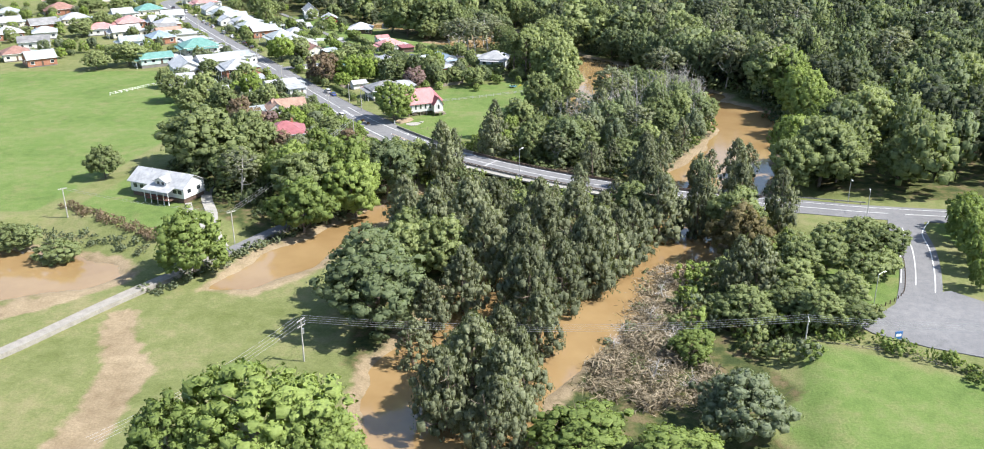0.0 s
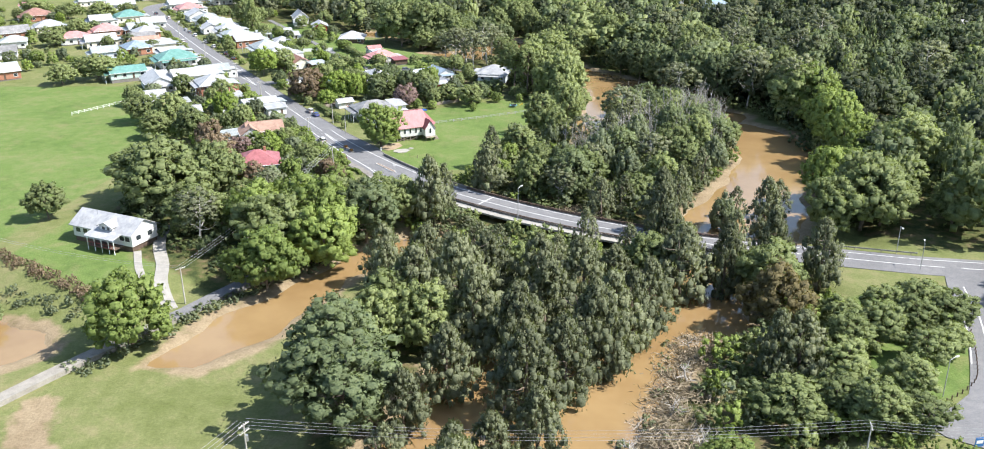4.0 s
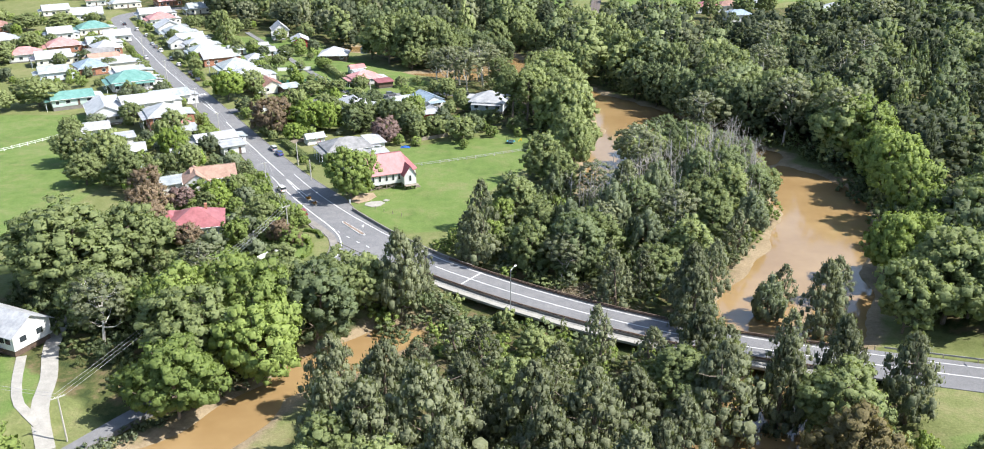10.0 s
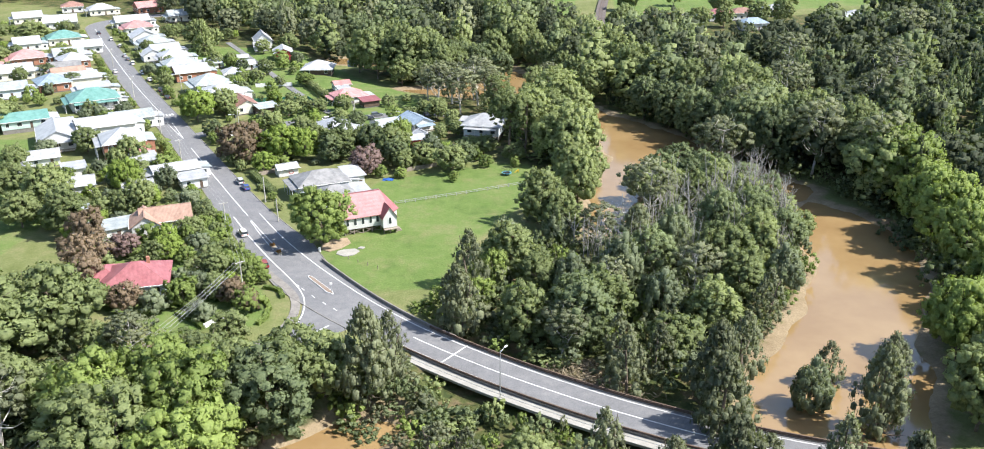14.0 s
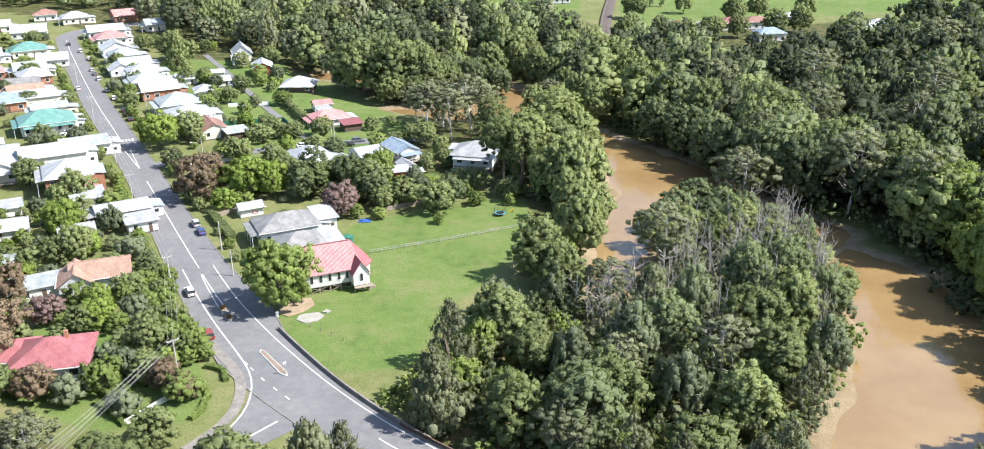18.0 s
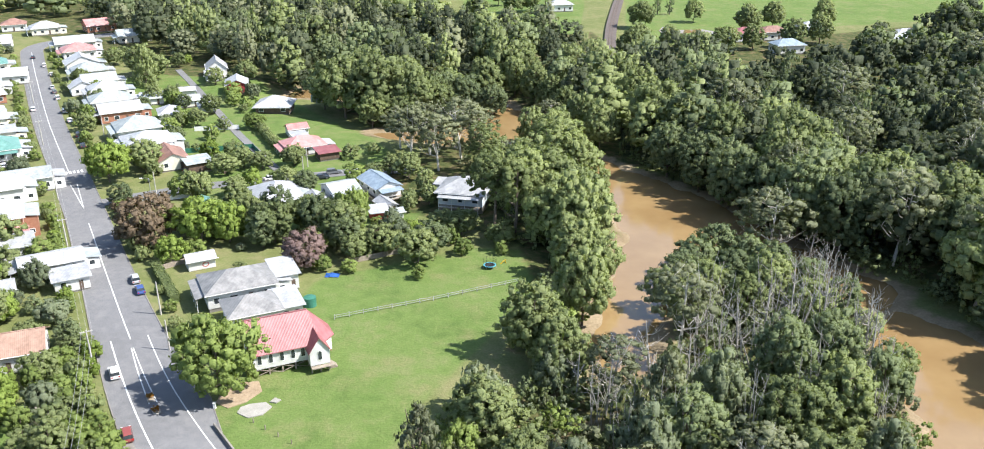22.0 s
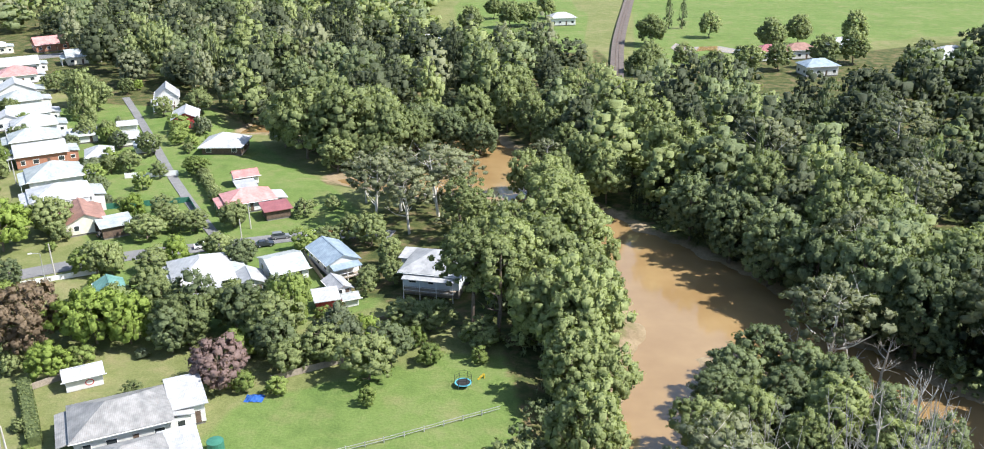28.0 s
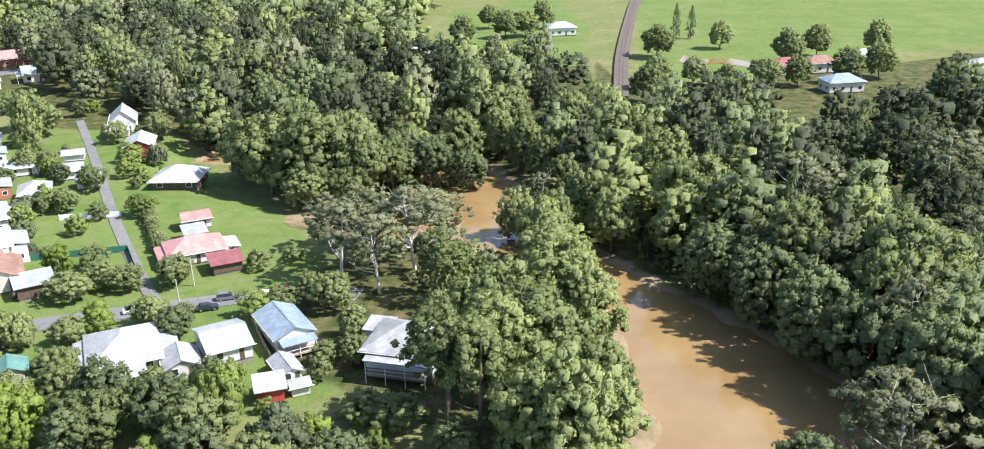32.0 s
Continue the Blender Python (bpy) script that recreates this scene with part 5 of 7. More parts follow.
def church():
    """A timber church on stumps: nave with a steep red roof, and a gabled porch."""
    x, y = -28.25, 348.3
    root = thing("church", "white weatherboard church on timber stumps with a steep red roof", "church", pose(x, y, ground_z(x, y), 0, 0, 25.6))
    L, W, stump, eave, rise = 15.0, 8.4, 1.5, 4.9, 4.7
    a, b, e = L / 2, W / 2, eave - stump
    v = [(px, py, pz) for pz in (0, e) for px, py in ((-a, -b), (a - 2.4, -b), (a, -b * 0.45), (a, b * 0.45), (a - 2.4, b), (-a, b))] + [(-a, 0, e + rise - 0.25), (a - 3.8, 0, e + rise - 0.25)]
    f = [(5, 4, 3, 2, 1, 0)] + [(k, (k + 1) % 6, 6 + (k + 1) % 6, 6 + k) for k in range(6)] + [(11, 6, 12), (6, 7, 13, 12), (7, 8, 13), (8, 9, 13), (9, 10, 13), (10, 11, 12, 13)]
    part("wall", moved((v, f), pose(0, 0, stump)), M["white_wall"], root)
    o = 0.5
    rim = [(-a - o, -b - o), (a - 2.2, -b - o), (a + o, -b * 0.5), (a + o, b * 0.5), (a - 2.2, b + o), (-a - o, b + o)]
    v = [(px, py, eave - 0.35) for px, py in rim] + [(-a - o, 0, eave + rise), (a - 3.8, 0, eave + rise)] + [(px, py, eave - 0.5) for px, py in rim] + [(-a - o, 0, eave + rise - 0.18), (a - 3.8, 0, eave + rise - 0.18)]
    f = [(0, 1, 7, 6), (1, 2, 7), (2, 3, 7), (3, 4, 7), (4, 5, 6, 7)]
    f += [tuple(k + 8 for k in reversed(q)) for q in f] + [(k, k + 8, k + 9, k + 1) for k in range(5)] + [(5, 13, 14, 6), (6, 14, 8, 0)]
    part("roof", (v, f), M["red_roof"], root)
    part("ridge_cap", box(-a - o, -0.15, eave + rise - 0.04, a - 3.8, 0.15, eave + rise + 0.08), M["red_roof"], root)
    # porch towards the lawn
    part("porch_wall", moved(shell(3.6, 2.6, 2.9, 2.5, "y"), pose(4.1, -5.5, stump)), M["white_wall"], root)
    part("porch_roof", moved(gable_roof(3.6, 4.0, 0.3, 2.6, along="y"), pose(4.1, -4.9, stump + 2.95)), M["red_roof"], root)
    part("porch_floor", box(2.3, -7.8, 1.2, 6.4, -6.82, 1.38), M["timber"], root)
    for px in np.linspace(-6.9, 4.9, 6):
        for py in (-3.9, 0, 3.9):
            part("stump", box(px - 0.13, py - 0.13, -0.5, px + 0.13, py + 0.13, stump), M["timber"], root)
    for a, b in ((-6.9, -2.3), (-2.3, 2.3)):
        part("brace", tube([(a, -4.0, 0.1), (b, -4.0, stump - 0.1)], [0.07, 0.07], 4), M["timber"], root)
        part("brace", tube([(b, -4.02, 0.1), (a, -4.02, stump - 0.1)], [0.07, 0.07], 4), M["timber"], root)
    for px in (2.5, 4.1, 5.7):
        part("stump", box(px - 0.12, -6.75, -0.5, px + 0.12, -6.51, stump), M["timber"], root)

    def arched(px, py, pz, turn):
        pts = [(-0.33, 0), (0.33, 0), (0.33, 1.25)] + [(0.33 * math.cos(t), 1.25 + 0.5 * math.sin(t)) for t in np.linspace(0.3, 2.84, 6)] + [(-0.33, 1.25)]
        def slab(s, y0, y1):
            n = len(pts)
            v = [(a * s, y0, (b - 0.8) * s + 0.8) for a, b in pts] + [(a * s, y1, (b - 0.8) * s + 0.8) for a, b in pts]
            return v, [tuple(range(n)), tuple(range(n, 2 * n))[::-1]] + [(i, n + i, n + (i + 1) % n, (i + 1) % n) for i in range(n)]
        m = pose(px, py, pz, 0, 0, turn)
        w = part("window", moved(slab(1.22, -0.06, 0.02), m), M["trim"], root)
        part("pane", moved(slab(1.0, -0.09, 0.0), m), M["glass"], w)

    for px in (-6.2, -4.2, -2.2, -0.2, 1.6):
        arched(px, -W / 2, stump + 1.0, 0)
    arched(4.1, -6.8, stump + 1.0, 0)
    arched(L / 2, 0.0, stump + 1.0, 90)
    part("door", box(5.89, -6.2, stump, 5.95, -5.1, stump + 2.1), M["dark_timber"], root)
    steps = [box(5.98, -6.4, -0.3 + i * 0.25, 7.6 - i * 0.28, -5.0, -0.05 + i * 0.25) for i in range(5)]
    part("steps", join(*steps), M["timber"], root)


church()


# ---- vehicles, poles, fences and small things ----
PAINTS = {}


def paint(name, c):
    if name not in PAINTS:
        PAINTS[name] = surface(name + "_car_paint", tuple(v * 0.92 for v in c), c, 0.8, 0.2, 0.25, spec=0.6, bump=0.0)
    return PAINTS[name]


COLOURS = {"white": (0.72, 0.72, 0.72), "silver": (0.42, 0.44, 0.46), "blue": (0.05, 0.09, 0.25), "dark": (0.03, 0.035, 0.045), "red": (0.35, 0.03, 0.03), "grey": (0.16, 0.17, 0.18), "maroon": (0.24, 0.06, 0.05)}
M["rim"] = M["steel"]
M["lamp_red"] = surface("tail_lamp", (0.30, 0.01, 0.01), (0.42, 0.02, 0.02), 0.3, 0.1, 0.2, bump=0.0)
M["lamp_clear"] = surface("head_lamp", (0.60, 0.60, 0.58), (0.75, 0.75, 0.72), 0.3, 0.1, 0.1, bump=0.0)


def side_solid(profile, half):
    """A solid from a side outline (x, z) between -half(z) and half(z) across."""
    n = len(profile)
    v = [(x, -half(z), z) for x, z in profile] + [(x, half(z), z) for x, z in profile]
    return v, [tuple(range(n)), tuple(range(n, 2 * n))[::-1]] + [(i, n + i, n + (i + 1) % n, (i + 1) % n) for i in range(n)]


car_meshes = {}


def car(colour, x, y, ang, kind="sedan", group="parked cars", z=None):
    key = (colour, kind)
    if key not in car_meshes:
        body = [(-2.15, 0.32), (-2.2, 0.62), (-2.1, 0.86), (-1.2, 0.93), (1.0, 0.93), (1.95, 0.80), (2.2, 0.6), (2.18, 0.32)]
        cabin = [(-1.75, 0.92), (-1.35, 1.38), (0.25, 1.40), (1.05, 0.92)]
        roof = [(-1.38, 1.37), (-1.25, 1.46), (0.15, 1.47), (0.3, 1.38)]
        if kind == "wagon":
            cabin = [(-2.08, 0.92), (-1.95, 1.55), (0.25, 1.58), (1.05, 0.92)]
            roof = [(-1.98, 1.54), (-1.9, 1.66), (0.15, 1.67), (0.3, 1.56)]
        if kind == "ute":
            cabin = [(-0.45, 0.92), (-0.3, 1.5), (0.6, 1.52), (1.2, 0.92)]
            roof = [(-0.33, 1.49), (-0.25, 1.6), (0.52, 1.61), (0.64, 1.5)]
        lower = lambda z: 0.86 if 0.4 < z < 0.85 else 0.82
        upper = lambda z: 0.80 - max(0, z - 0.92) * 0.24
        p = paint(colour, COLOURS[colour])
        ms = [("body", make_mesh("body", *side_solid(body, lower), p)), ("cabin_glass", make_mesh("cabin_glass", *side_solid(cabin, upper), M["glass"])), ("roof", make_mesh("roof", *side_solid(roof, upper), p))]
        ms.append(("bumper", make_mesh("bumper", *box(2.12, -0.8, 0.3, 2.27, 0.8, 0.5), M["tyre"])))
        if kind == "ute":
            ms.append(("tray", make_mesh("tray", *box(-2.2, -0.84, 0.88, -0.5, 0.84, 1.12), p)))
        wheel = make_mesh("wheel", *tube([(0, -0.1, 0), (0, 0.1, 0)], [0.33, 0.33], 14), M["tyre"])
        rim = make_mesh("rim", *tube([(0, -0.115, 0), (0, 0.115, 0)], [0.19, 0.19], 10), M["rim"])
        lamps = (make_mesh("headlight", *box(2.14, -0.16, 0.58, 2.215, 0.16, 0.72), M["lamp_clear"]), make_mesh("tail_light", *box(-2.215, -0.16, 0.62, -2.12, 0.16, 0.8), M["lamp_red"]))
        car_meshes[key] = (ms, wheel, rim, lamps)
    ms, wheel, rim, lamps = car_meshes[key]
    z = (0.1 if z is None else z)
    root = thing("car", "%s %s parked on the roadside" % (colour, {"sedan": "sedan car", "wagon": "station wagon", "ute": "utility truck"}[kind]), "car", pose(x, y, z, 0, 0, ang), group)
    for nm, me in ms:
        new(nm, me).parent = root
    for wx in (-1.3, 1.32):
        for wy in (-0.76, 0.76):
            w = new("wheel", wheel)
            w.parent = root
            w.matrix_basis = pose(wx, wy, 0.33)
            r = new("rim", rim)
            r.parent = w
    for wy in (-0.62, 0.62):
        for nm, me in zip(("headlight", "tail_light"), lamps):
            o = new(nm, me)
            o.parent = root
            o.matrix_basis = pose(0, wy, 0)
    return root


UP = 120.0
for c, x, y, a, k in [("silver", -70.4, 381.4, UP, "wagon"), ("blue", -67.2, 376.0, UP, "sedan"), ("maroon", -48.6, 322.6, UP - 2, "wagon"), ("white", -58.6, 341.6, UP, "wagon"),
                      ("grey", -171.5, 556, UP, "sedan"), ("white", -165.5, 546, UP, "wagon"), ("white", -153.5, 526, UP, "wagon"), ("white", -145.5, 513, UP, "sedan"), ("dark", -134.2, 494.5, UP, "wagon"), ("dark", -130.6, 488.5, UP, "sedan"), ("dark", -127.2, 482.4, UP, "sedan"), ("white", -200, 606, UP, "wagon"), ("white", -166.5, 528.5, UP, "sedan"), ("silver", -176, 563.5, UP, "sedan"),
                      ("white", -57.5, 450.6, 24, "sedan"), ("dark", -43.2, 451.8, 20, "sedan"), ("grey", -40.6, 456.6, 18, "wagon"), ("white", -32.6, 457.6, 8, "sedan"), ("red", -29.6, 460.2, 8, "ute"), ("silver", -45.6, 474.4, 40, "sedan"), ("dark", -83.6, 457.4, 40, "sedan"), ("silver", -80.4, 459.0, 40, "sedan"),
                      ("white", -147.6, 457.5, 100, "sedan"), ("white", -144.6, 459.3, 100, "wagon"), ("white", -141.6, 461, 100, "sedan"), ("grey", -138.6, 462.7, 100, "sedan"), ("dark", -214, 624, UP, "sedan"), ("white", -188, 588, UP, "sedan"), ("silver", -61.6, 326.5, 70, "ute")]:
    car(c, x, y, a, k, z=0.12 if -95 < x < -25 and y < 450 else None)


def power_pole(x, y, h, turn, arms=1, label="tall grey timber power pole with a crossarm", lean=1.0):
    z = ground_z(x, y)
    root = thing("power_pole", label, "power pole", pose(x, y, z, lean, -lean, turn), "power poles")
    part("pole", tube([(0, 0, -0.5), (0, 0, h * 0.5), (0, 0, h)], [0.17, 0.15, 0.11], 8), M["pole"], root)
    for k in range(arms):
        zz = h - 0.35 - k * 1.3
        part("crossarm", box(-1.1, -0.07, zz, 1.1, 0.07, zz + 0.13), M["pole"], root)
        for ox in (-1.0, -0.45, 0.45, 1.0):
            part("insulator", tube([(ox, 0, zz + 0.13), (ox, 0, zz + 0.32)], [0.05, 0.035], 6), M["trim"], root)
    if arms > 1:
        part("transformer", tube([(0.3, 0, h - 3.4), (0.3, 0, h - 2.3)], [0.3, 0.3], 10), M["steel"], root)
    return root


M["pole"] = surface("weathered_pole_timber", (0.34, 0.32, 0.28), (0.50, 0.48, 0.44), 0.8, 0.1, 0.9)
POLES = [(-116.7, 235.5, 8.5, 40, 1), (-67.7, 221.8, 9.0, 40, 1), (-37.9, 160.7, 9.5, 60, 2), (-48.2, 304.6, 9.5, 40, 1), (-63.4, 343.9, 8.0, 30, 1), (-92.8, 397.5, 8.5, 30, 1), (-112, 433, 8.5, 30, 1), (-141, 484, 8.5, 30, 1), (-172, 540, 8.5, 30, 1), (60.5, 160.5, 8.5, 80, 1)]
for x, y, h, a, n in POLES:
    power_pole(x, y, h, a, n, "tall pale timber power pole with two crossarms and a transformer" if n > 1 else "tall grey timber power pole with a crossarm")
for x, y, h in [(-58.9, 365.6, 7.5), (-51.9, 351.0, 6.5), (-48.0, 450.2, 7.5), (-84.9, 433.8, 8.0), (-126, 496, 7), (-146, 530, 7), (-49.8, 463.2, 6.5)]:
    power_pole(x, y, h, 30, 0, "plain grey timber service pole by the street")


def wires(a, b, count=3, sag=1.2, spread=0.9):
    """Sagging wires between two pole tops."""
    pa, pb = (Vector((p[0], p[1], ground_z(p[0], p[1]) + p[2] - 0.05)) for p in (a, b))
    side = (pb - pa).cross(Vector((0, 0, 1))).normalized()
    root = thing("power_lines", "thin sagging overhead power lines", "power lines", Matrix())
    for k in range(count):
        o = side * (k - (count - 1) / 2) * spread
        pts = [pa.lerp(pb, t) + o - Vector((0, 0, sag * 4 * t * (1 - t))) for t in np.linspace(0, 1, 11)]
        part("wire", tube(pts, [0.022] * 11, 4, False), M["wire"], root)


for i, j, n in [(0, 1, 2), (1, 3, 3), (3, 4, 3), (4, 5, 3), (5, 6, 3), (6, 7, 3), (7, 8, 3)]:
    wires(POLES[i], POLES[j], n)
wires(POLES[2], POLES[9], 4, 2.2)
wires((-60, 262, 8.5), POLES[3], 3)
wires(POLES[2], (-62, 120, 9.5), 4, 1.5)
wires(POLES[9], (128, 158, 8.5), 4, 1.8)


def street_lamp(x, y, h, turn, z=0.1):
    root = thing("street_lamp", "slim grey steel street lamp with a single arm", "street lamp", pose(x, y, z, 0, 0, turn), "street lamps")
    part("pole", tube([(0, 0, -2.0), (0, 0, h * 0.6), (0, 0, h)], [0.1, 0.08, 0.06], 8), M["steel"], root)
    part("arm", tube([(0, 0, h - 0.1), (0.8, 0, h + 0.15), (1.7, 0, h + 0.2)], [0.05, 0.045, 0.04], 6), M["steel"], root)
    part("lantern", box(1.55, -0.14, h + 0.12, 2.3, 0.14, h + 0.28), M["trim"], root)


for x, y, h, a in [(7.2, 267.6, 9.0, 60), (99.5, 246.0, 7.0, -100), (81.9, 180.6, 7.5, 30), (101.2, 236.2, 6.5, 70), (-84, 428, 8.0, 200)]:
    street_lamp(x, y, h, a, 0.1)


def fence(points, h, mat, label, gap=2.4, solid=True, name="fence"):
    root = thing(name, label, "fence", Matrix())
    for a, b in zip(points[:-1], points[1:]):
        a, b = Vector((*a, ground_z(*a))), Vector((*b, ground_z(*b)))
        n = max(1, int((b - a).length / gap))
        ang = math.degrees(math.atan2(b.y - a.y, b.x - a.x))
        for i in range(n):
            p, q = a.lerp(b, i / n), a.lerp(b, (i + 1) / n)
            w = (q - p).length
            m = pose(p.x, p.y, (p.z + q.z) / 2, 0, 0, ang)
            part("post", moved(box(-0.06, -0.06, -0.4, 0.06, 0.06, h + 0.08), m), mat, root)
            if solid:
                part("panel", moved(box(0.07, -0.025, 0.05, w - 0.07, 0.025, h), m), mat, root)
            else:
                for zz in (h * 0.4, h * 0.85):
                    part("rail", moved(box(0.07, -0.02, zz, w - 0.07, 0.02, zz + 0.09), m), mat, root)
    return root


M["fence_green"] = surface("dark_green_fence", (0.03, 0.13, 0.09), (0.05, 0.18, 0.13), 1.0, 0.2, 0.6)
fence([(-92, 476), (-71.5, 481.8), (-61, 463)], 1.6, M["fence_green"], "dark green sheet fence round a lawn")
fence([(-97, 501.5), (-82.4, 504.5)], 1.6, M["trim"], "white sheet fence behind a lawn")
fence([(-13.1, 411.6), (-5.8, 416.1)], 1.4, M["timber"], "grey paling fence behind the blue house")
fence([(-33.0, 447), (-26.5, 434.2), (-22.0, 425)], 1.5, M["timber"], "grey paling fence between cottages")
fence([(-23, 364.2), (-3.8, 373.2), (14.1, 382.6)], 1.0, M["wire"], "thin wire fence across the lawn", 3.0, False)
fence([(-160, 377), (-148, 394.8), (-138, 404)], 1.2, M["trim"], "white rail fence along the paddock", 2.6, False)
fence([(-52.9, 291.8), (-48.5, 299.7)], 1.2, M["trim"], "white fence in a clipped hedge garden")
fence([(-90, 429), (-76, 436)], 1.2, M["trim"], "low white fence on the side street")
fence([(-68, 386), (-61, 392.8)], 1.3, M["timber"], "grey timber fence beside a shed")
fence([(-26, 391), (-14, 398)], 1.3, M["timber"], "weathered garden fence behind the lawn")
fence([(62, 166), (78, 160), (95, 148), (112, 136)], 0.9, M["timber"], "low post and rail fence by the picnic lawn", 2.6, False)
b0 = thing("bollards", "row of short dark timber bollards beside the entrance road", "bollards", Matrix())
post_mesh = make_mesh("bollard", *tube([(0, 0, -0.3), (0, 0, 0.75), (0, 0, 0.8)], [0.12, 0.12, 0.08], 7), M["dark_timber"])
for x, y in smooth_line([(102.2, 213), (99, 203), (95.2, 193), (91, 185), (83, 178.5), (76, 175.5)], 1.5):
    o = new("bollard", post_mesh)
    o.parent = b0
    o.matrix_basis = pose(x - 1.2, y + 0.4, 0.1)


def trampoline(x, y):
    z = ground_z(x, y)
    root = thing("trampoline", "round garden trampoline with blue rim and dark safety net", "trampoline", pose(x, y, z))
    ring = [(math.cos(t) * 1.45, math.sin(t) * 1.45) for t in np.linspace(0, 2 * math.pi, 25)[:-1]]
    pad = paint("rim_blue", (0.10, 0.38, 0.48))
    v = [(a * k, b * k, zz) for zz in (0.72, 0.8) for k in (1.0, 0.84) for a, b in ring]
    n = 24
    f = []
    for i in range(n):
        j = (i + 1) % n
        f += [(i, j, n + j, n + i)[::-1], (2 * n + i, 2 * n + j, 3 * n + j, 3 * n + i), (i, j, 2 * n + j, 2 * n + i), (n + i, 3 * n + i, 3 * n + j, n + j)]
    part("rim", (v, f), pad, root, "pale blue padded rim")
    part("mat", ([(a * 0.84, b * 0.84, 0.74) for a, b in ring], [tuple(range(n))]), M["tyre"], root)
    for k in range(6):
        t = k * math.pi / 3
        c, s = math.cos(t) * 1.45, math.sin(t) * 1.45
        part("leg", tube([(c, s, 0), (c, s, 0.74)], [0.04, 0.04], 6), M["steel"], root)
        part("net_pole", tube([(c, s, 0.8), (c, s, 2.3)], [0.035, 0.035], 6), M["tyre"], root)
    for zz in (1.3, 1.8, 2.28):
        part("net_band", join(*[tube([(*[q * 1.0 for q in ring[i]], zz), (*ring[(i + 1) % n], zz)], [0.02, 0.02], 4) for i in range(n)]), M["tyre"], root)


trampoline(7.5, 390.0)


def planter(x, y, turn):
    root = thing("planter", "kerbed traffic island planter with rusty orange plants", "planter", pose(x, y, 0.11, 0, 0, turn), "traffic planters")
    o = [(-1.3, -0.65), (0.9, -0.65), (1.35, 0), (0.9, 0.65), (-1.3, 0.65)]
    part("kerb", prism(o, -0.1, 0.22), M["concrete"], root)
    part("soil", prism([(a * 0.82, b * 0.78) for a, b in o], 0.2, 0.27), M["dirt"], root)
    q, t, k, nrm = crown_round(0.9, 0.8, 0.2, 12, 12, 0.3)
    new("plant", quads_mesh("plant", q, t, M["leaf_orange"])).parent = root


M["leaf_orange"] = leaves("orange_leaves", (0.22, 0.10, 0.02), (0.40, 0.20, 0.04))
planter(-49.3, 334.2, 122)
planter(-46.8, 330.2, -58)
isl = thing("traffic_island", "long kerbed traffic island with brown paving", "traffic island", pose(-33.4, 312.8, 0.11, 0, 0, -52))
o = [(-5.8, -0.12), (-5.0, -0.55), (4.6, -0.75), (5.9, -0.25), (5.9, 0.2), (4.6, 0.5), (-5.0, 0.4), (-5.8, 0.12)]
part("kerb", prism(o, -0.1, 0.16), M["line"], isl, "white painted kerb")
part("paving", prism([(a * 0.96, b * 0.78) for a, b in o], 0.1, 0.18), M["paving"], isl)
part("sign_post", tube([(5.3, 0, 0.1), (5.3, 0, 2.6)], [0.04, 0.04], 6), M["steel"], isl)
part("sign", box(5.22, -0.3, 2.0, 5.26, 0.3, 2.6), M["line"], isl)

rub = thing("slab", "broken pale concrete slab on bare earth by the church", "slab", pose(-30.2, 331.2, ground_z(-30, 331)))
part("slab", prism([(-2.8, -1.2), (-0.6, -2.6), (1.6, -1.6), (2.6, 0.8), (1.2, 2.2), (-1.4, 1.6), (-2.7, 0.6)], -0.2, 0.16), M["concrete"], rub)
part("slab", prism([(1.8, 2.3), (3.0, 2.0), (3.6, 3.0), (2.4, 3.6)], -0.2, 0.2), M["concrete"], rub)
setting("dirt_patch", prism([(-37.5, 333), (-35, 331.4), (-32.4, 333.4), (-30.6, 337), (-32, 340.2), (-35, 339.6), (-37.6, 336)], -0.3, ground_z(-34, 335) + 0.14), M["dirt"], "bare brown earth under the churchyard tree", "bare earth")
for k, (x, y) in enumerate([(-29.5, 327.3), (-27, 325.3), (-24.4, 323.4), (-21.8, 321.5)]):
    p = thing("bollard", "short timber post on the lawn edge", "bollard", pose(x, y, ground_z(x, y)), "churchyard posts")
    part("post", box(-0.07, -0.07, -0.3, 0.07, 0.07, 0.9), M["timber"], p)
stone = thing("memorial_post", "small white stone post at the churchyard corner", "stone post", pose(-37.2, 331.4, 0.05))
part("post", join(box(-0.22, -0.22, -0.2, 0.22, 0.22, 1.0), box(-0.28, -0.28, 1.0, 0.28, 0.28, 1.12)), M["trim"], stone)
bin_ = thing("information_board", "small blue information board on a post", "sign", pose(80.8, 165.0, 0.15, 0, 0, 10))
part("post", tube([(0, 0, -0.3), (0, 0, 3.0)], [0.05, 0.05], 6), M["steel"], bin_)
part("board", box(-0.8, -0.06, 0.3, 0.8, 0.06, 2.0), paint("sign_blue", (0.04, 0.16, 0.42)), bin_)
part("panel", box(-0.6, -0.07, 0.9, 0.6, -0.062, 1.5), M["trim"], bin_)
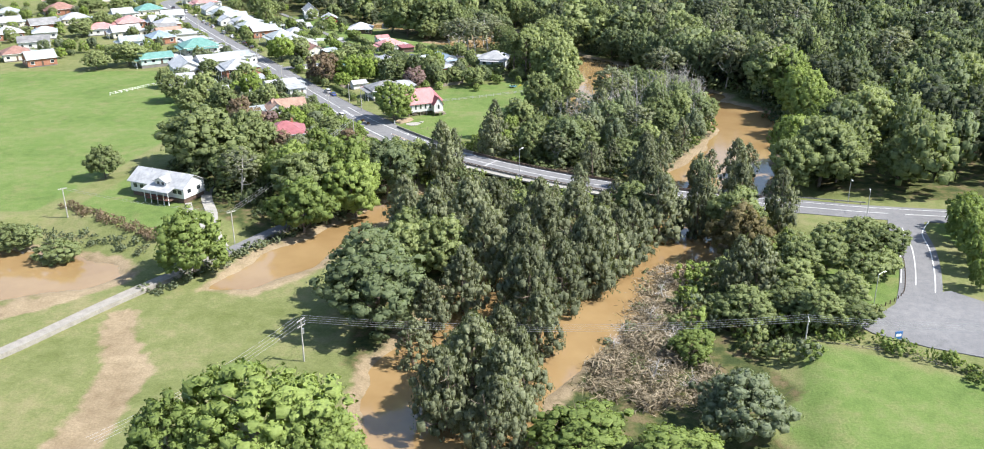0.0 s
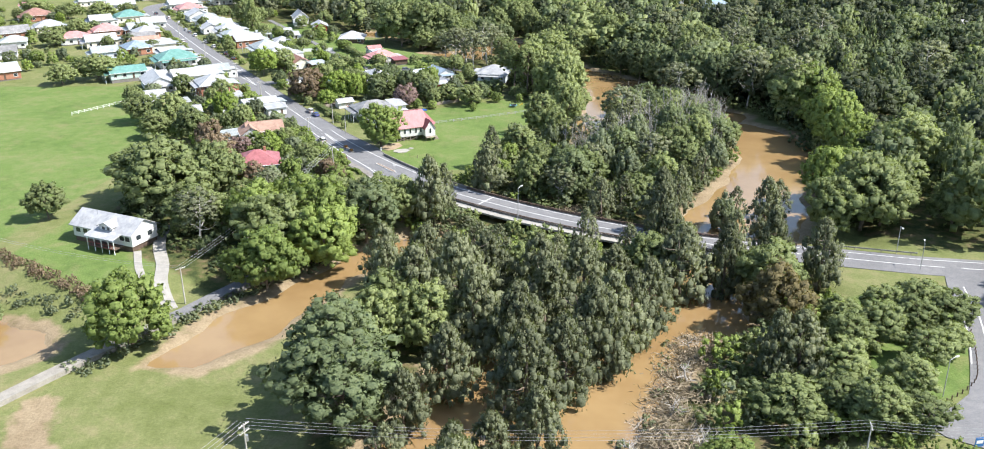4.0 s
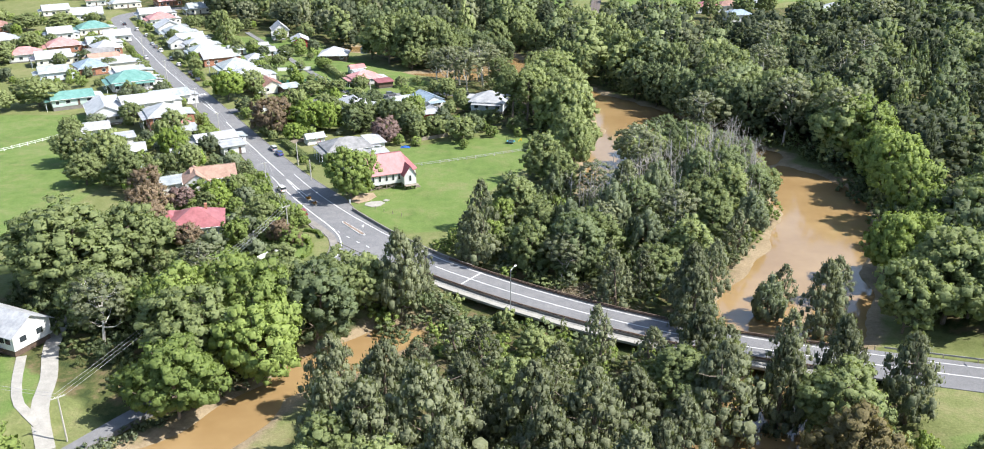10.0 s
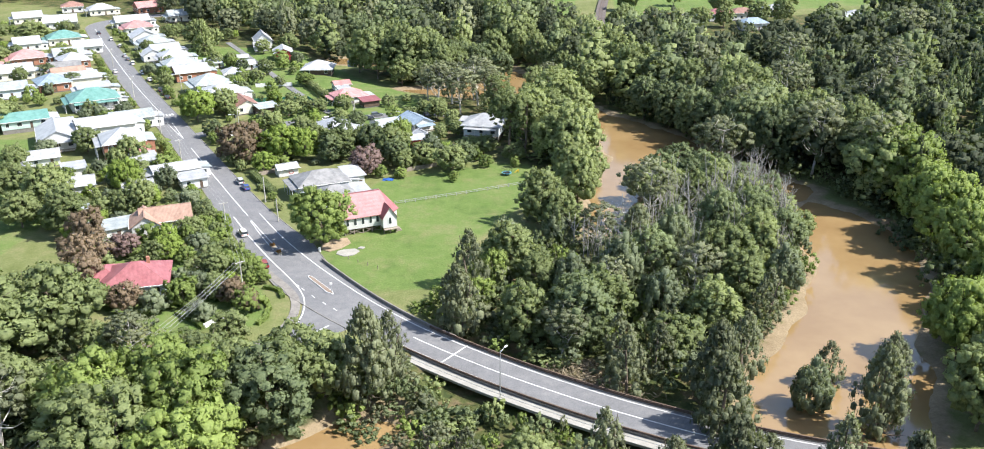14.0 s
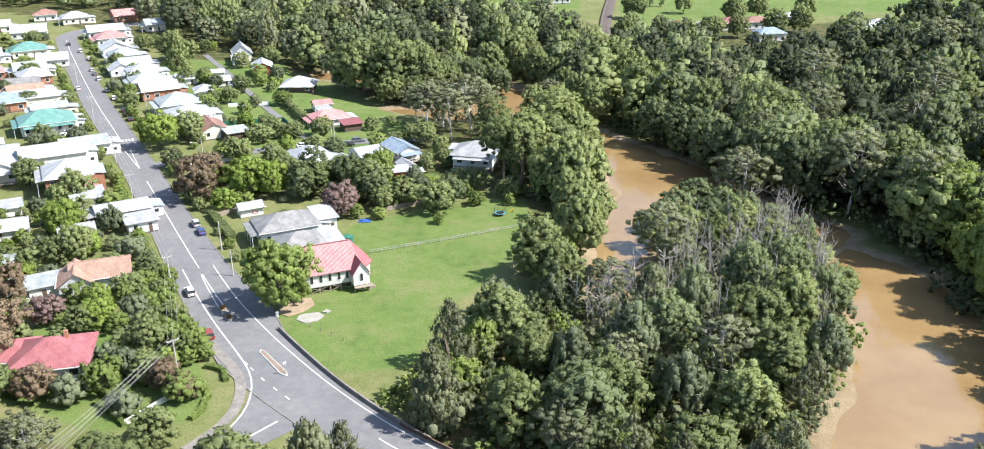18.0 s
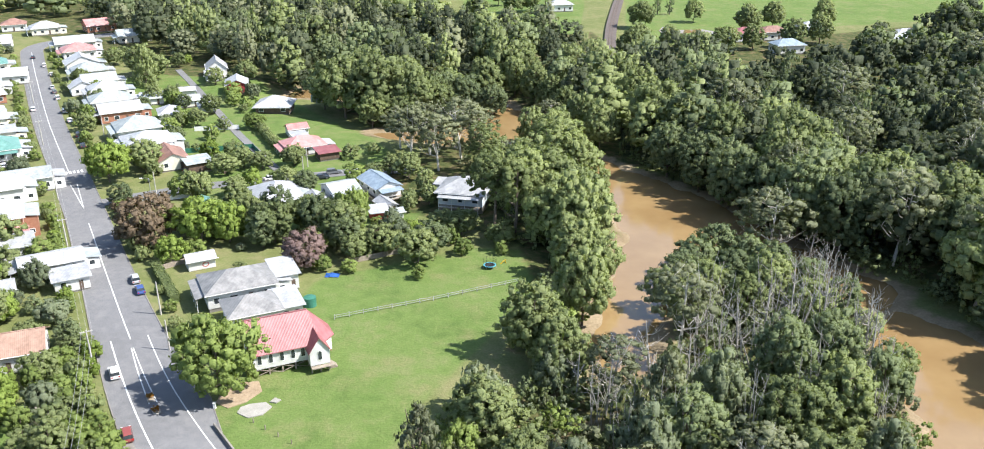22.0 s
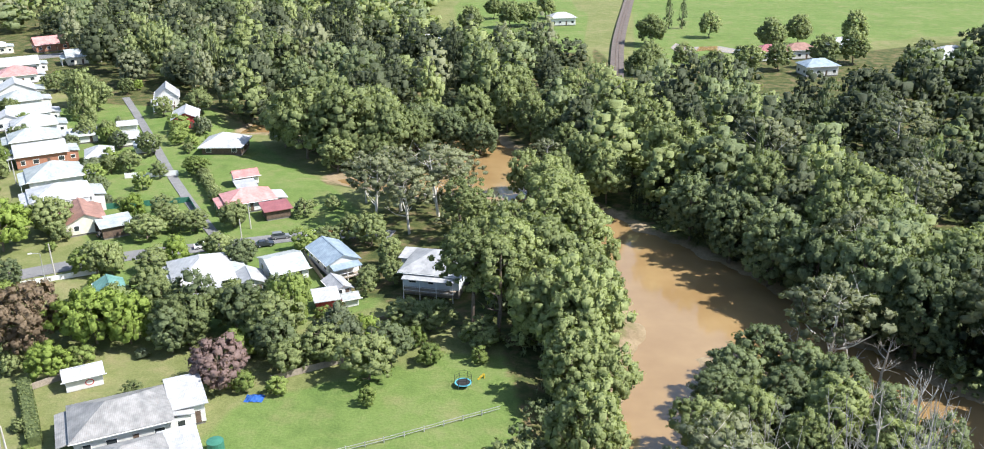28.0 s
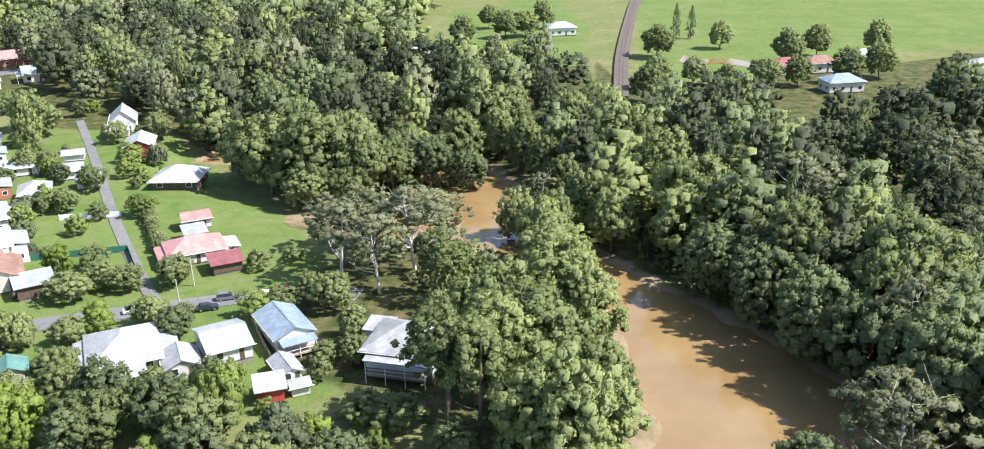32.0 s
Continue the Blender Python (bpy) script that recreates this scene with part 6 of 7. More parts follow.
tank = thing("water_tank", "round green corrugated rainwater tank beside the hall", "water tank", pose(-29.2, 370.2, ground_z(-29, 370)))
part("tank", tube([(0, 0, -0.2), (0, 0, 2.0), (0, 0, 2.2)], [1.3, 1.3, 0.3], 20), M["fence_green"], tank)
tank2 = thing("water_tank", "grey corrugated rainwater tank by a house", "water tank", pose(-64, 545, 0))
part("tank", tube([(0, 0, -0.2), (0, 0, 2.2), (0, 0, 2.5)], [2.2, 2.2, 0.4], 20), M["pale_roof"], tank2)
toy = thing("garden_toy", "small yellow plastic garden slide on the grass", "toy", pose(10.5, 392.5, ground_z(10, 392), 0, 0, 30))
yel = paint("toy_yellow", (0.62, 0.42, 0.03))
part("slide", ([(-0.7, -0.2, 0.05), (-0.7, 0.2, 0.05), (0.5, 0.2, 0.9), (0.5, -0.2, 0.9), (-0.7, -0.2, -0.02), (-0.7, 0.2, -0.02), (0.5, 0.2, 0.82), (0.5, -0.2, 0.82)], [(0, 3, 2, 1), (4, 5, 6, 7), (0, 1, 5, 4), (2, 3, 7, 6), (1, 2, 6, 5), (3, 0, 4, 7)]), yel, toy)
part("ladder", box(0.5, -0.2, 0, 0.58, 0.2, 0.95), yel, toy)
tarp = thing("tarpaulin", "crumpled blue tarpaulin heap in the garden", "tarpaulin", pose(-27.5, 385.5, ground_z(-27, 385)))
q = [(x, y, 0.5 * math.exp(-(x * x + y * y) / 1.2) + 0.08 * math.sin(5 * x + 3 * y)) for y in np.linspace(-1.2, 1.2, 7) for x in np.linspace(-1.6, 1.6, 9)]
part("sheet", (q, [(j * 9 + i, j * 9 + i + 1, (j + 1) * 9 + i + 1, (j + 1) * 9 + i) for j in range(6) for i in range(8)]), paint("tarp_blue", (0.03, 0.10, 0.34)), tarp)
setting("puddle_far", prism([(88, 700), (91, 676), (96, 690), (104, 694), (116, 684), (124, 690), (112, 704), (98, 702), (92, 712)], -0.3, 0.16), M["water"], "pale flood puddle on the far paddock", "puddle")



def clipped_hedge(points, width, h, label, leaf="leaf_mid"):
    """A clipped hedge along a line: a dense inside and a skin of small leaves."""
    root = thing("hedge", label, "hedge", Matrix(), "clipped hedges")
    line = smooth_line(points, 1.2)
    z = ground_z(*points[0])
    part("core", ribbon(line, width * 0.42, -width * 0.42, z + h * 0.9, h * 0.95), M["far_" + leaf], root)
    nrm = normals_of(line)
    n = int(np.hypot(*np.diff(line, axis=0).T).sum() * (width + 2 * h) * 7)
    i = rng.integers(0, len(line) - 1, n)
    base = line[i] + (line[i + 1] - line[i]) * rng.random((n, 1))
    u = rng.uniform(-1, 1, n) * (width / 2 + h)
    over = np.abs(u) > width / 2
    off = np.clip(u, -width / 2, width / 2)
    zz = np.where(over, h - (np.abs(u) - width / 2), h) + rng.normal(0, 0.06, n)
    pos = np.concatenate([base + nrm[i] * off[:, None], (z + zz)[:, None]], 1)
    face = np.where(over[:, None], np.concatenate([nrm[i] * np.sign(u)[:, None], np.zeros((n, 1))], 1), np.array([0, 0, 1.0]))
    me = quads_mesh("foliage", leaf_cards(pos, face, 0.42, 1.0, 0.4), np.clip(rng.normal(0.5, 0.2, n), 0, 1), M[leaf])
    new("foliage", me).parent = root


clipped_hedge([(-68.6, 388.4), (-63, 379.5), (-58, 371.2)], 2.2, 1.8, "tall clipped green hedge beside the street")
for pts in ([(-62.6, 306.8), (-58, 304.6), (-56.5, 301.5)], [(-63.6, 303.5), (-58, 299.5), (-53.7, 295.6)], [(-60.8, 298.4), (-56, 294.5), (-53, 291.6)], [(-45.6, 311.0), (-42, 309.5), (-40.3, 306)], [(-47.4, 306.6), (-43.6, 304), (-41.6, 300.2)], [(-42, 300), (-41.6, 296.5), (-42.6, 293.6)]):
    clipped_hedge(pts, 1.0, 0.9, "low clipped green garden hedge", "leaf_bright")
clipped_hedge([(-82, 340.5), (-76, 342.2), (-72.5, 343.8)], 1.0, 0.9, "low clipped hedge below a white house wall")
clipped_hedge([(-70, 346), (-66, 338), (-61, 330)], 1.6, 1.6, "clipped hedge beside a gravel drive")
# single trees: x, y, height, crown radius
GROVES = {
    ("bright", "trees in the flooded paddock"): [(-38, 126, 18, 13.5), (-50, 120, 15, 9), (-27, 121, 14, 8), (14, 129, 9, 9), (29, 124, 8, 8), (39, 162, 6, 5)],
    ("broad", "trees by the creek"): [(-22, 199, 15, 7), (66, 171, 9, 6), (53, 176, 9, 7), (62, 177, 8, 6), (74, 170, 7, 5), (76, 182, 8, 5), (66, 188, 9, 5.5)],
    ("oak", "she-oaks by the creek"): [(-4, 144, 21, 9), (-9, 138, 18, 7.5), (2, 139, 19, 7.5), (5, 147, 17, 6), (-8, 150, 15, 6), (-14, 172, 15, 6), (-7, 184, 17, 7), (1, 158, 16, 6), (-16, 160, 12, 5), (0, 130, 17, 7), (-4, 152, 17, 7), (7, 177, 21, 9), (21, 192, 22, 9), (-6, 212, 22, 10), (-15, 211, 20, 9), (9, 165, 16, 6), (5, 194, 21, 9), (25, 199, 21, 8.5), (-21, 216, 18, 7), (14, 184, 19, 8), (-2, 201, 20, 8), (12, 206, 19, 8)],
    ("oak", "she-oaks by the bridge"): [(67, 277, 11, 4), (79, 277, 13, 5), (43, 226, 20, 9.5), (42, 240, 20, 8), (53, 228, 20, 6), (65, 235, 19, 6), (75, 228, 18, 6.5), (59, 190, 15, 7), (55, 190, 15, 6), (24, 247, 14, 4.5), (-3, 250, 9, 5), (-16, 267, 20, 6.5), (-13, 271, 15, 5), (44, 258, 17, 6.5), (71, 262, 19, 6), (4, 236, 10, 5), (14, 226, 13, 6.5), (-10, 238, 11, 5), (28, 226, 13, 6.5)],
    ("dark", "trees by the creek"): [(-25, 174, 18, 11), (-27, 188, 17, 10)],
    ("amber", "trees by the creek"): [(60, 210, 15, 8)],
    ("broad", "trees by the car park"): [(90, 211, 9, 6.5), (78, 200, 10, 5.5), (84, 192, 8, 5), (70, 196, 10, 6), (72, 206, 9, 5), (94, 207, 9, 6), (90, 196, 7, 4), (86, 204, 8, 5), (82, 210, 8, 5)],
    ("bright", "young trees beside the entrance road"): [(118, 217, 12, 5), (116, 207, 11, 4.5), (113, 198, 10, 4), (109, 189, 8, 3), (123, 226, 11, 5)],
    ("bright", "trees by the track"): [(-72, 202, 16, 9.5)],
    ("broad", "trees by the white house"): [(-109, 212, 7, 5.5), (-122, 218, 7, 6), (-119, 268, 11, 5.5), (-76, 258, 14, 8), (-130, 222, 6, 5)],
    ("broad", "spreading trees of the western grove"): [(-90, 274, 21, 14), (-79, 286, 17, 9), (-98, 284, 17, 9), (-87, 290, 14, 7)],
    ("bright", "western grove"): [(-51, 229, 16, 9), (-39, 242, 17, 9), (-48, 258, 16, 8.5), (-42, 252, 17, 9), (-58, 254, 16, 8)],
    ("broad", "western grove"): [(-52, 246, 17, 10), (-62, 262, 12, 6), (-38, 264, 13, 6), (-68, 280, 8, 4.5), (-52, 268, 9, 5)],
    ("dark", "trees by the bridge end"): [(-32, 256, 17, 8.5)],
    ("gum", "bare-limbed trees of the western grove"): [(-73, 251, 15, 6.5), (-62, 278, 12, 5)],
    ("bright", "trees by the church"): [(-37.8, 336.4, 15, 8.0)],
    ("rust", "garden trees"): [(-75.5, 402, 13, 8), (-88, 318, 10, 6), (-95, 335, 9, 5)],
    ("yellow", "garden trees"): [(-62.6, 404, 12, 7.2), (-66, 392, 6, 4.2), (-104, 448, 13, 7.4), (-56, 404, 10, 5), (-100, 372, 10, 5), (-72, 326, 6, 4)],
    ("plum", "garden trees"): [(-34.6, 389.5, 9, 5.6), (-83, 328, 6, 4)],
    ("broad", "garden trees"): [(-45, 404, 11, 6), (-28, 402, 12, 5.5), (-9, 392, 9, 5), (-18, 398, 8, 4.6), (-54, 415, 9, 4.4), (-38, 411, 10, 5), (-24, 394, 7, 4), (0, 410, 7, 4.5), (-5, 412, 6, 4), (10, 404, 6, 4), (-62, 412, 9, 4.5), (-64, 437, 6, 3.8), (-69, 462, 6, 4.2), (-73, 456, 6.5, 4.6), (-63, 461, 6, 4), (-54, 464, 7, 4.2), (-38, 472, 4.5, 3.2), (-32, 477, 3.5, 2.4), (-15, 431, 4.5, 2.8), (-10, 431, 6, 3), (-18, 452, 9, 4.5), (-23, 456, 7, 3.5)],
    ("gum", "gum trees by the river"): [(-19, 466, 20, 8), (-10, 460, 18, 7), (-4, 472, 20, 9), (-14, 476, 18, 7.5), (45, 356, 20, 7.5), (73, 402, 21, 9), (-2, 486, 17, 7.5), (30, 338, 14, 6)],
    ("pine", "pines by the blue house"): [(8, 412, 22, 6.5), (13, 408, 22, 6.5), (16, 416, 22, 6.5), (25, 442, 22, 8), (4, 456, 16, 6)],
    ("broad", "left bank"): [(28, 400, 21, 8.5), (22, 422, 20, 9), (27, 367, 17, 6.5), (17, 351, 15, 6.5), (22, 345, 14, 6), (27, 455, 18, 8), (31, 438, 18, 7.5), (22, 404, 19, 8), (31, 412, 18, 6.5), (26, 386, 16, 6.5), (17, 434, 18, 8), (32, 386, 13, 5), (10, 444, 12, 5), (25, 470, 15, 6)],
    ("broad", "island"): [(9, 323, 13, 6.5), (12, 291, 13, 5.5), (15, 314, 11, 5), (57, 323, 15, 6.5), (66, 328, 15, 6.5), (59, 310, 13, 6.5), (28, 298, 13, 6.5), (50, 296, 12, 6), (40, 284, 11, 5.5)],
    ("olive", "island"): [(34, 316, 13, 5.6), (8, 329, 11, 5), (22, 310, 11, 5), (48, 331, 14, 6), (70, 316, 11, 5), (40, 300, 12, 5.5)],
    ("gum", "island"): [(19, 284, 14, 5.5), (49, 310, 15, 6), (30, 306, 13, 5)],
    ("oak", "she-oaks on the island shore"): [(30, 283, 12, 4.5), (36, 278, 12, 4.5), (62, 300, 13, 5)],
    ("dark", "island"): [(22, 289, 16, 7.5), (60, 340, 16, 6), (70, 345, 15, 6), (40, 320, 15, 6), (75, 335, 14, 5)],
    ("oak", "island"): [(38, 327, 17, 7), (0, 312, 16, 5.5), (-1, 293, 16, 6), (-2, 300, 14, 5.5), (45, 270, 17, 6), (52, 277, 15, 5), (30, 272, 13, 5)],
    ("dead", "dead trees by the river"): [(24, 336, 12, 4), (20, 348, 11, 4), (33, 330, 11, 4), (77, 401, 14, 5), (67, 403, 11, 4), (81, 397, 12, 4.5), (41, 528, 14, 5), (36, 516, 13, 5), (45, 534, 14, 5), (70, 332, 15, 3.5), (44, 342, 14, 3.5), (66, 340, 16, 3.5), (52, 364, 14, 3.5), (72, 378, 13, 4), (36, 150, 5, 3), (30, 154, 5, 3.5), (33, 178, 4, 3.5), (38, 190, 4, 4), (27, 176, 3, 3), (41, 203, 4, 4), (36, 168, 4, 4), (24, 166, 3, 3)],
    ("stems", "dead stems on the island"): [(78, 352, 17.5, 3.8), (75, 374, 16.5, 3.8), (50, 358, 18.5, 3.3), (56, 345, 18.5, 3.3), (66, 356, 18.5, 3.3), (75, 364, 17.5, 3.3), (79, 370, 16.5, 3.3), (77, 340, 16.5, 3.3), (50, 348, 17.5, 3.3), (44, 336, 15.5, 3.3), (64, 366, 17.5, 3.3), (36, 322, 14.5, 3.3), (27, 330, 12.5, 2.8), (40, 318, 17, 2.5), (50, 322, 18, 2.5), (62, 330, 17, 2.5), (30, 318, 14, 2.5), (72, 326, 15, 2.5)],
    ("dead", "dead trees on the island"): [(58, 342, 19, 4), (73, 361, 19, 4), (78, 347, 18, 4), (29, 334, 14, 4), (64, 352, 19, 4), (69, 366, 18, 4), (80, 356, 17, 4), (55, 352, 18, 4), (62, 360, 17, 4), (76, 372, 17, 4), (38, 345, 15, 4), (48, 356, 16, 4)],
    ("broad", "trees beside the bridge end"): [(-24, 268, 13, 6), (-30, 274, 11, 5.5), (-20, 272, 8, 4), (-30, 264, 14, 6.5), (-46, 286, 7, 4.2), (-52, 280, 6, 4), (-16, 268, 6, 3.4), (-47, 276, 8, 4.4)],
    ("broad", "trees on the upper bend"): [(27, 492, 16, 6.5), (19, 497, 14, 5.5), (34, 500, 16, 6.5), (30, 516, 15, 6), (40, 488, 16, 6.5), (26, 534, 15, 6), (20, 548, 16, 6.5), (-14, 548, 18, 8), (0, 556, 19, 8), (12, 560, 17, 7), (54, 512, 20, 8), (50, 530, 20, 8), (34, 556, 20, 8), (24, 480, 17, 6.5), (14, 572, 20, 8), (-50, 528, 24, 11), (-37, 525, 25, 12), (-25, 525, 21, 9), (-45, 541, 24, 11), (-29, 540, 21, 9), (-60, 540, 17, 7.5), (-17, 532, 15, 7), (-38, 515, 12, 6), (-26, 515, 11, 5.5)],
    ("dark", "trees on the far bank"): [(77, 425, 20, 8), (83, 413, 22, 8.5), (71, 437, 19, 7.5), (65, 449, 18, 7), (90, 405, 20, 8), (58, 462, 18, 7)],
    ("dark", "trees on the upper bend"): [(-6, 538, 16, 7), (4, 534, 14, 6), (-16, 540, 16, 7)],
    ("gum", "trees on the upper bend"): [(-16, 486, 15, 6.5), (24, 512, 12, 5), (-6, 484, 15, 6), (-24, 482, 14, 6), (1, 494, 14, 5.5)],
    ("dark", "north tip of the island"): [(54, 392, 10, 5), (60, 398, 11, 5), (66, 393, 10, 4.5), (50, 386, 9, 4.5), (70, 387, 11, 5), (61, 385, 10, 5), (76, 379, 10, 4.5), (80, 370, 10, 4.5)],
    ("broad", "north tip of the island"): [(46, 374, 10.5, 4.9), (54, 378, 10.5, 4.4), (66, 377, 11.5, 5.4), (73, 369, 10.5, 4.9), (48, 364, 11.5, 4.9), (60, 369, 10.5, 4.4), (79, 358, 9.5, 4.4), (81, 344, 9.5, 4.4)],
    ("bright", "island"): [(5, 317, 9, 4), (2, 306, 8, 4), (10, 300, 9, 4)],
    ("broad", "trees on the far bank"): [(98, 266, 22, 12), (103, 266, 18, 8), (120, 262, 14, 8), (133, 275, 18, 9), (123, 302, 22, 11), (88, 262, 18, 7), (112, 372, 23, 11), (102, 414, 22, 10), (90, 440, 24, 12), (58, 488, 24, 10), (73, 459, 21, 9), (83, 433, 22, 8.5), (90, 446, 23, 10), (113, 398, 22, 9), (92, 420, 18, 8)],
    ("dark", "shaded trees on the far bank"): [(112, 386, 20, 9), (100, 408, 21, 9), (92, 430, 20, 8)],
    ("bright", "trees on the far bank"): [(116, 370, 21, 12), (95, 286, 18, 7), (115, 341, 20, 9), (117, 374, 19, 8), (116, 350, 20, 8), (112, 322, 20, 8), (112, 306, 17, 7.5), (103, 290, 16, 7)],
    ("gum", "gum trees on the far bank"): [(100, 396, 25, 9), (110, 376, 26, 9), (84, 424, 24, 8), (80, 484, 25, 11), (130, 430, 26, 10), (150, 470, 26, 10), (120, 500, 25, 10), (170, 400, 26, 10), (105, 450, 24, 9), (190, 560, 27, 11)],
    ("oak", "she-oaks below the bridge"): [(-14, 224, 19, 7.5), (0, 220, 19, 8), (10, 216, 20, 8), (20, 216, 19, 8), (34, 212, 18, 7), (-24, 232, 16, 6.5), (2, 248, 9, 4), (16, 242, 9, 4.5), (34, 244, 11, 5), (48, 244, 13, 5.5), (30, 204, 18, 7), (60, 246, 16, 5)],
    ("broad", "trees below the bridge"): [(-20, 206, 15, 8), (-12, 200, 15, 7), (36, 230, 14, 7), (62, 224, 15, 8), (8, 230, 12, 6), (12, 250, 7, 4)],
    ("broad", "village trees"): [(-103, 341, 13, 6), (-90, 358, 10, 4.5), (-108, 397, 10, 5), (-117, 346, 10, 6), (-71, 340, 6, 3.4), (-58, 317, 7, 3.6), (-54, 306, 6, 3.4), (-141, 391, 9, 4.3), (-114, 356, 14, 7), (-129, 366, 12, 6.6), (-174, 437, 12, 9), (-186, 428, 9, 7), (-128, 411, 9, 5), (-194, 546, 8, 5), (-287, 618, 12, 9), (-261, 605, 10, 8)],
    ("broad", "village gardens"): [(-240, 605, 10, 9), (-230, 517, 10, 8), (-229, 545, 10, 7), (-97, 457, 11, 5.8), (-148, 588, 14, 7), (-76, 435, 8, 3.2), (-98, 508, 7, 3.4), (-118, 540, 7, 3.3), (-169, 610, 8, 4.8), (-98, 524, 8, 3.8), (-139, 580, 12, 6), (-125, 540, 8, 3.6), (-99, 575, 10, 5.6), (-87, 502, 5, 2.6), (-15, 425, 5, 2.2), (-12, 440, 7, 3), (-58, 421, 9, 4.2)],
    ("bright", "village gardens"): [(-26.5, 410, 13, 4.2), (-88, 492, 5, 2.6)],
    ("bamboo", "village gardens"): [(-139, 569, 17, 6.5)],
    ("dark", "village gardens"): [(-45, 411, 12, 4.8), (-35.5, 407, 12, 5.0), (-172, 500, 7, 4.2), (-191, 518, 7, 3.6), (-27, 398, 10, 4.6), (-6, 397, 9, 4.6), (-47, 401, 9, 4.4)],
    ("olive", "village gardens"): [(-16, 402, 9, 4.8), (-60, 308, 5, 3.5), (-66, 330, 5, 3.4)],
    ("rust", "village gardens"): [(-84, 310, 8, 4.6), (-72, 300, 6, 4), (-50, 303, 6, 3.4), (-46, 300, 5, 2.8)],
    ("cone", "conifers by the far paddock"): [(102, 755, 17, 3.2), (95, 756, 18, 3.4)],
    ("broad", "paddock trees"): [(112, 642, 13, 6.5), (126, 648, 12, 6), (146, 652, 14, 7), (86, 652, 11, 5.5), (162, 662, 15, 7), (99, 650, 9, 4.5), (111, 727, 13, 5.8), (79, 707, 16, 7.6), (133, 690, 16, 7), (160, 990, 10, 5), (175, 992, 10, 5), (192, 990, 10, 5), (208, 986, 10, 5), (150, 706, 15, 7), (180, 716, 15, 7), (70, 640, 14, 7), (64, 620, 15, 7), (10, 760, 14, 7), (20, 765, 14, 7), (30, 790, 15, 7), (0, 790, 13, 6), (-10, 740, 15, 7)],
    ("bright", "saplings by the lawn"): [(1, 398, 4, 2.4), (-8, 384, 3, 1.6), (-2, 404, 4, 2), (10, 398, 3, 1.6), (-30, 388, 4, 2.2), (-24, 387, 3, 2)],
    ("olive", "thicket by the creek"): [(42, 136, 11, 9), (62, 269, 11, 4), (20, 342, 9, 4.5)],
}
for (kind, group), rows in GROVES.items():
    for x, y, h, r in rows:
        plant(kind, x, y, h, r, group)


def wood_stuff(name, label, outline, spacing, lo, hi, rad, lobes, per, size, leaf, keep_off=(), tall=False, far=False):
    """Trees or bushes that nobody could count: many crowns in one mesh, of mixed kinds, sizes and heights."""
    mid = (lo + hi) / 2
    base = 0.3 * mid if tall else 0.05 * mid
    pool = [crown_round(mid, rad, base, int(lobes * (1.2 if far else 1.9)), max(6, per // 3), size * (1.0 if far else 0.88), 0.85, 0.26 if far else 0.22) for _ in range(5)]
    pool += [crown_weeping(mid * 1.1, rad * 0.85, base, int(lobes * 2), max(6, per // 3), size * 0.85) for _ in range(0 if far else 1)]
    leafs = leaf if isinstance(leaf, (list, tuple)) else [leaf]
    o = np.array(outline, float)
    quads, tints, index, soft = [], [], [], []
    xs = np.arange(o[:, 0].min(), o[:, 0].max(), spacing)
    ys = np.arange(o[:, 1].min(), o[:, 1].max(), spacing * 0.87)
    gx, gy = np.meshgrid(xs, ys)
    gx = gx + (np.arange(len(ys)) % 2)[:, None] * spacing / 2
    gx, gy = gx.ravel() + rng.uniform(-0.42, 0.42, gx.size) * spacing, gy.ravel() + rng.uniform(-0.42, 0.42, gy.size) * spacing
    ok = (signed_distance(gx, gy, outline) < 0) & (rng.random(gx.size) > 0.08)
    for k in keep_off:
        ok &= signed_distance(gx, gy, k) > 0
    gx, gy = gx[ok], gy[ok]
    gz = height(gx, gy)
    patchy = 0.5 + 0.5 * np.sin(gx / 23.0 + 1.0) * np.cos(gy / 19.0)
    for x, y, z, p in zip(gx, gy, gz, patchy):
        q, t, inner, nrm = pool[int(rng.integers(len(pool)))]
        big = rng.uniform(0.7, 1.15) + (0.35 if rng.random() < 0.15 else 0.0)
        h = rng.uniform(lo, hi) / mid * (0.8 + 0.2 * big)
        a = rng.uniform(0, 2 * math.pi)
        c, s = math.cos(a), math.sin(a)
        rot = np.array([[c, s, 0], [-s, c, 0], [0, 0, 1]])
        quads.append((q @ rot) * np.array([big, big, h]) + np.array([x, y, z]))
        soft.append(nrm @ rot)
        tints.append(np.clip(t * 0.42 + rng.uniform(-0.06, 0.62), 0, 1))
        k = int(rng.integers(len(leafs))) if rng.random() < 0.6 else int(p * 0.999 * len(leafs))
        index.append(2 * k + inner)
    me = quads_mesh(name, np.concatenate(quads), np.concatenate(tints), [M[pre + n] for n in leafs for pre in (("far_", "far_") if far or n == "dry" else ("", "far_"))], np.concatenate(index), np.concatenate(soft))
    return tagged(new(name, me), label, "woodland" if name == "woodland" else name.replace("_", " "), kind="stuff")


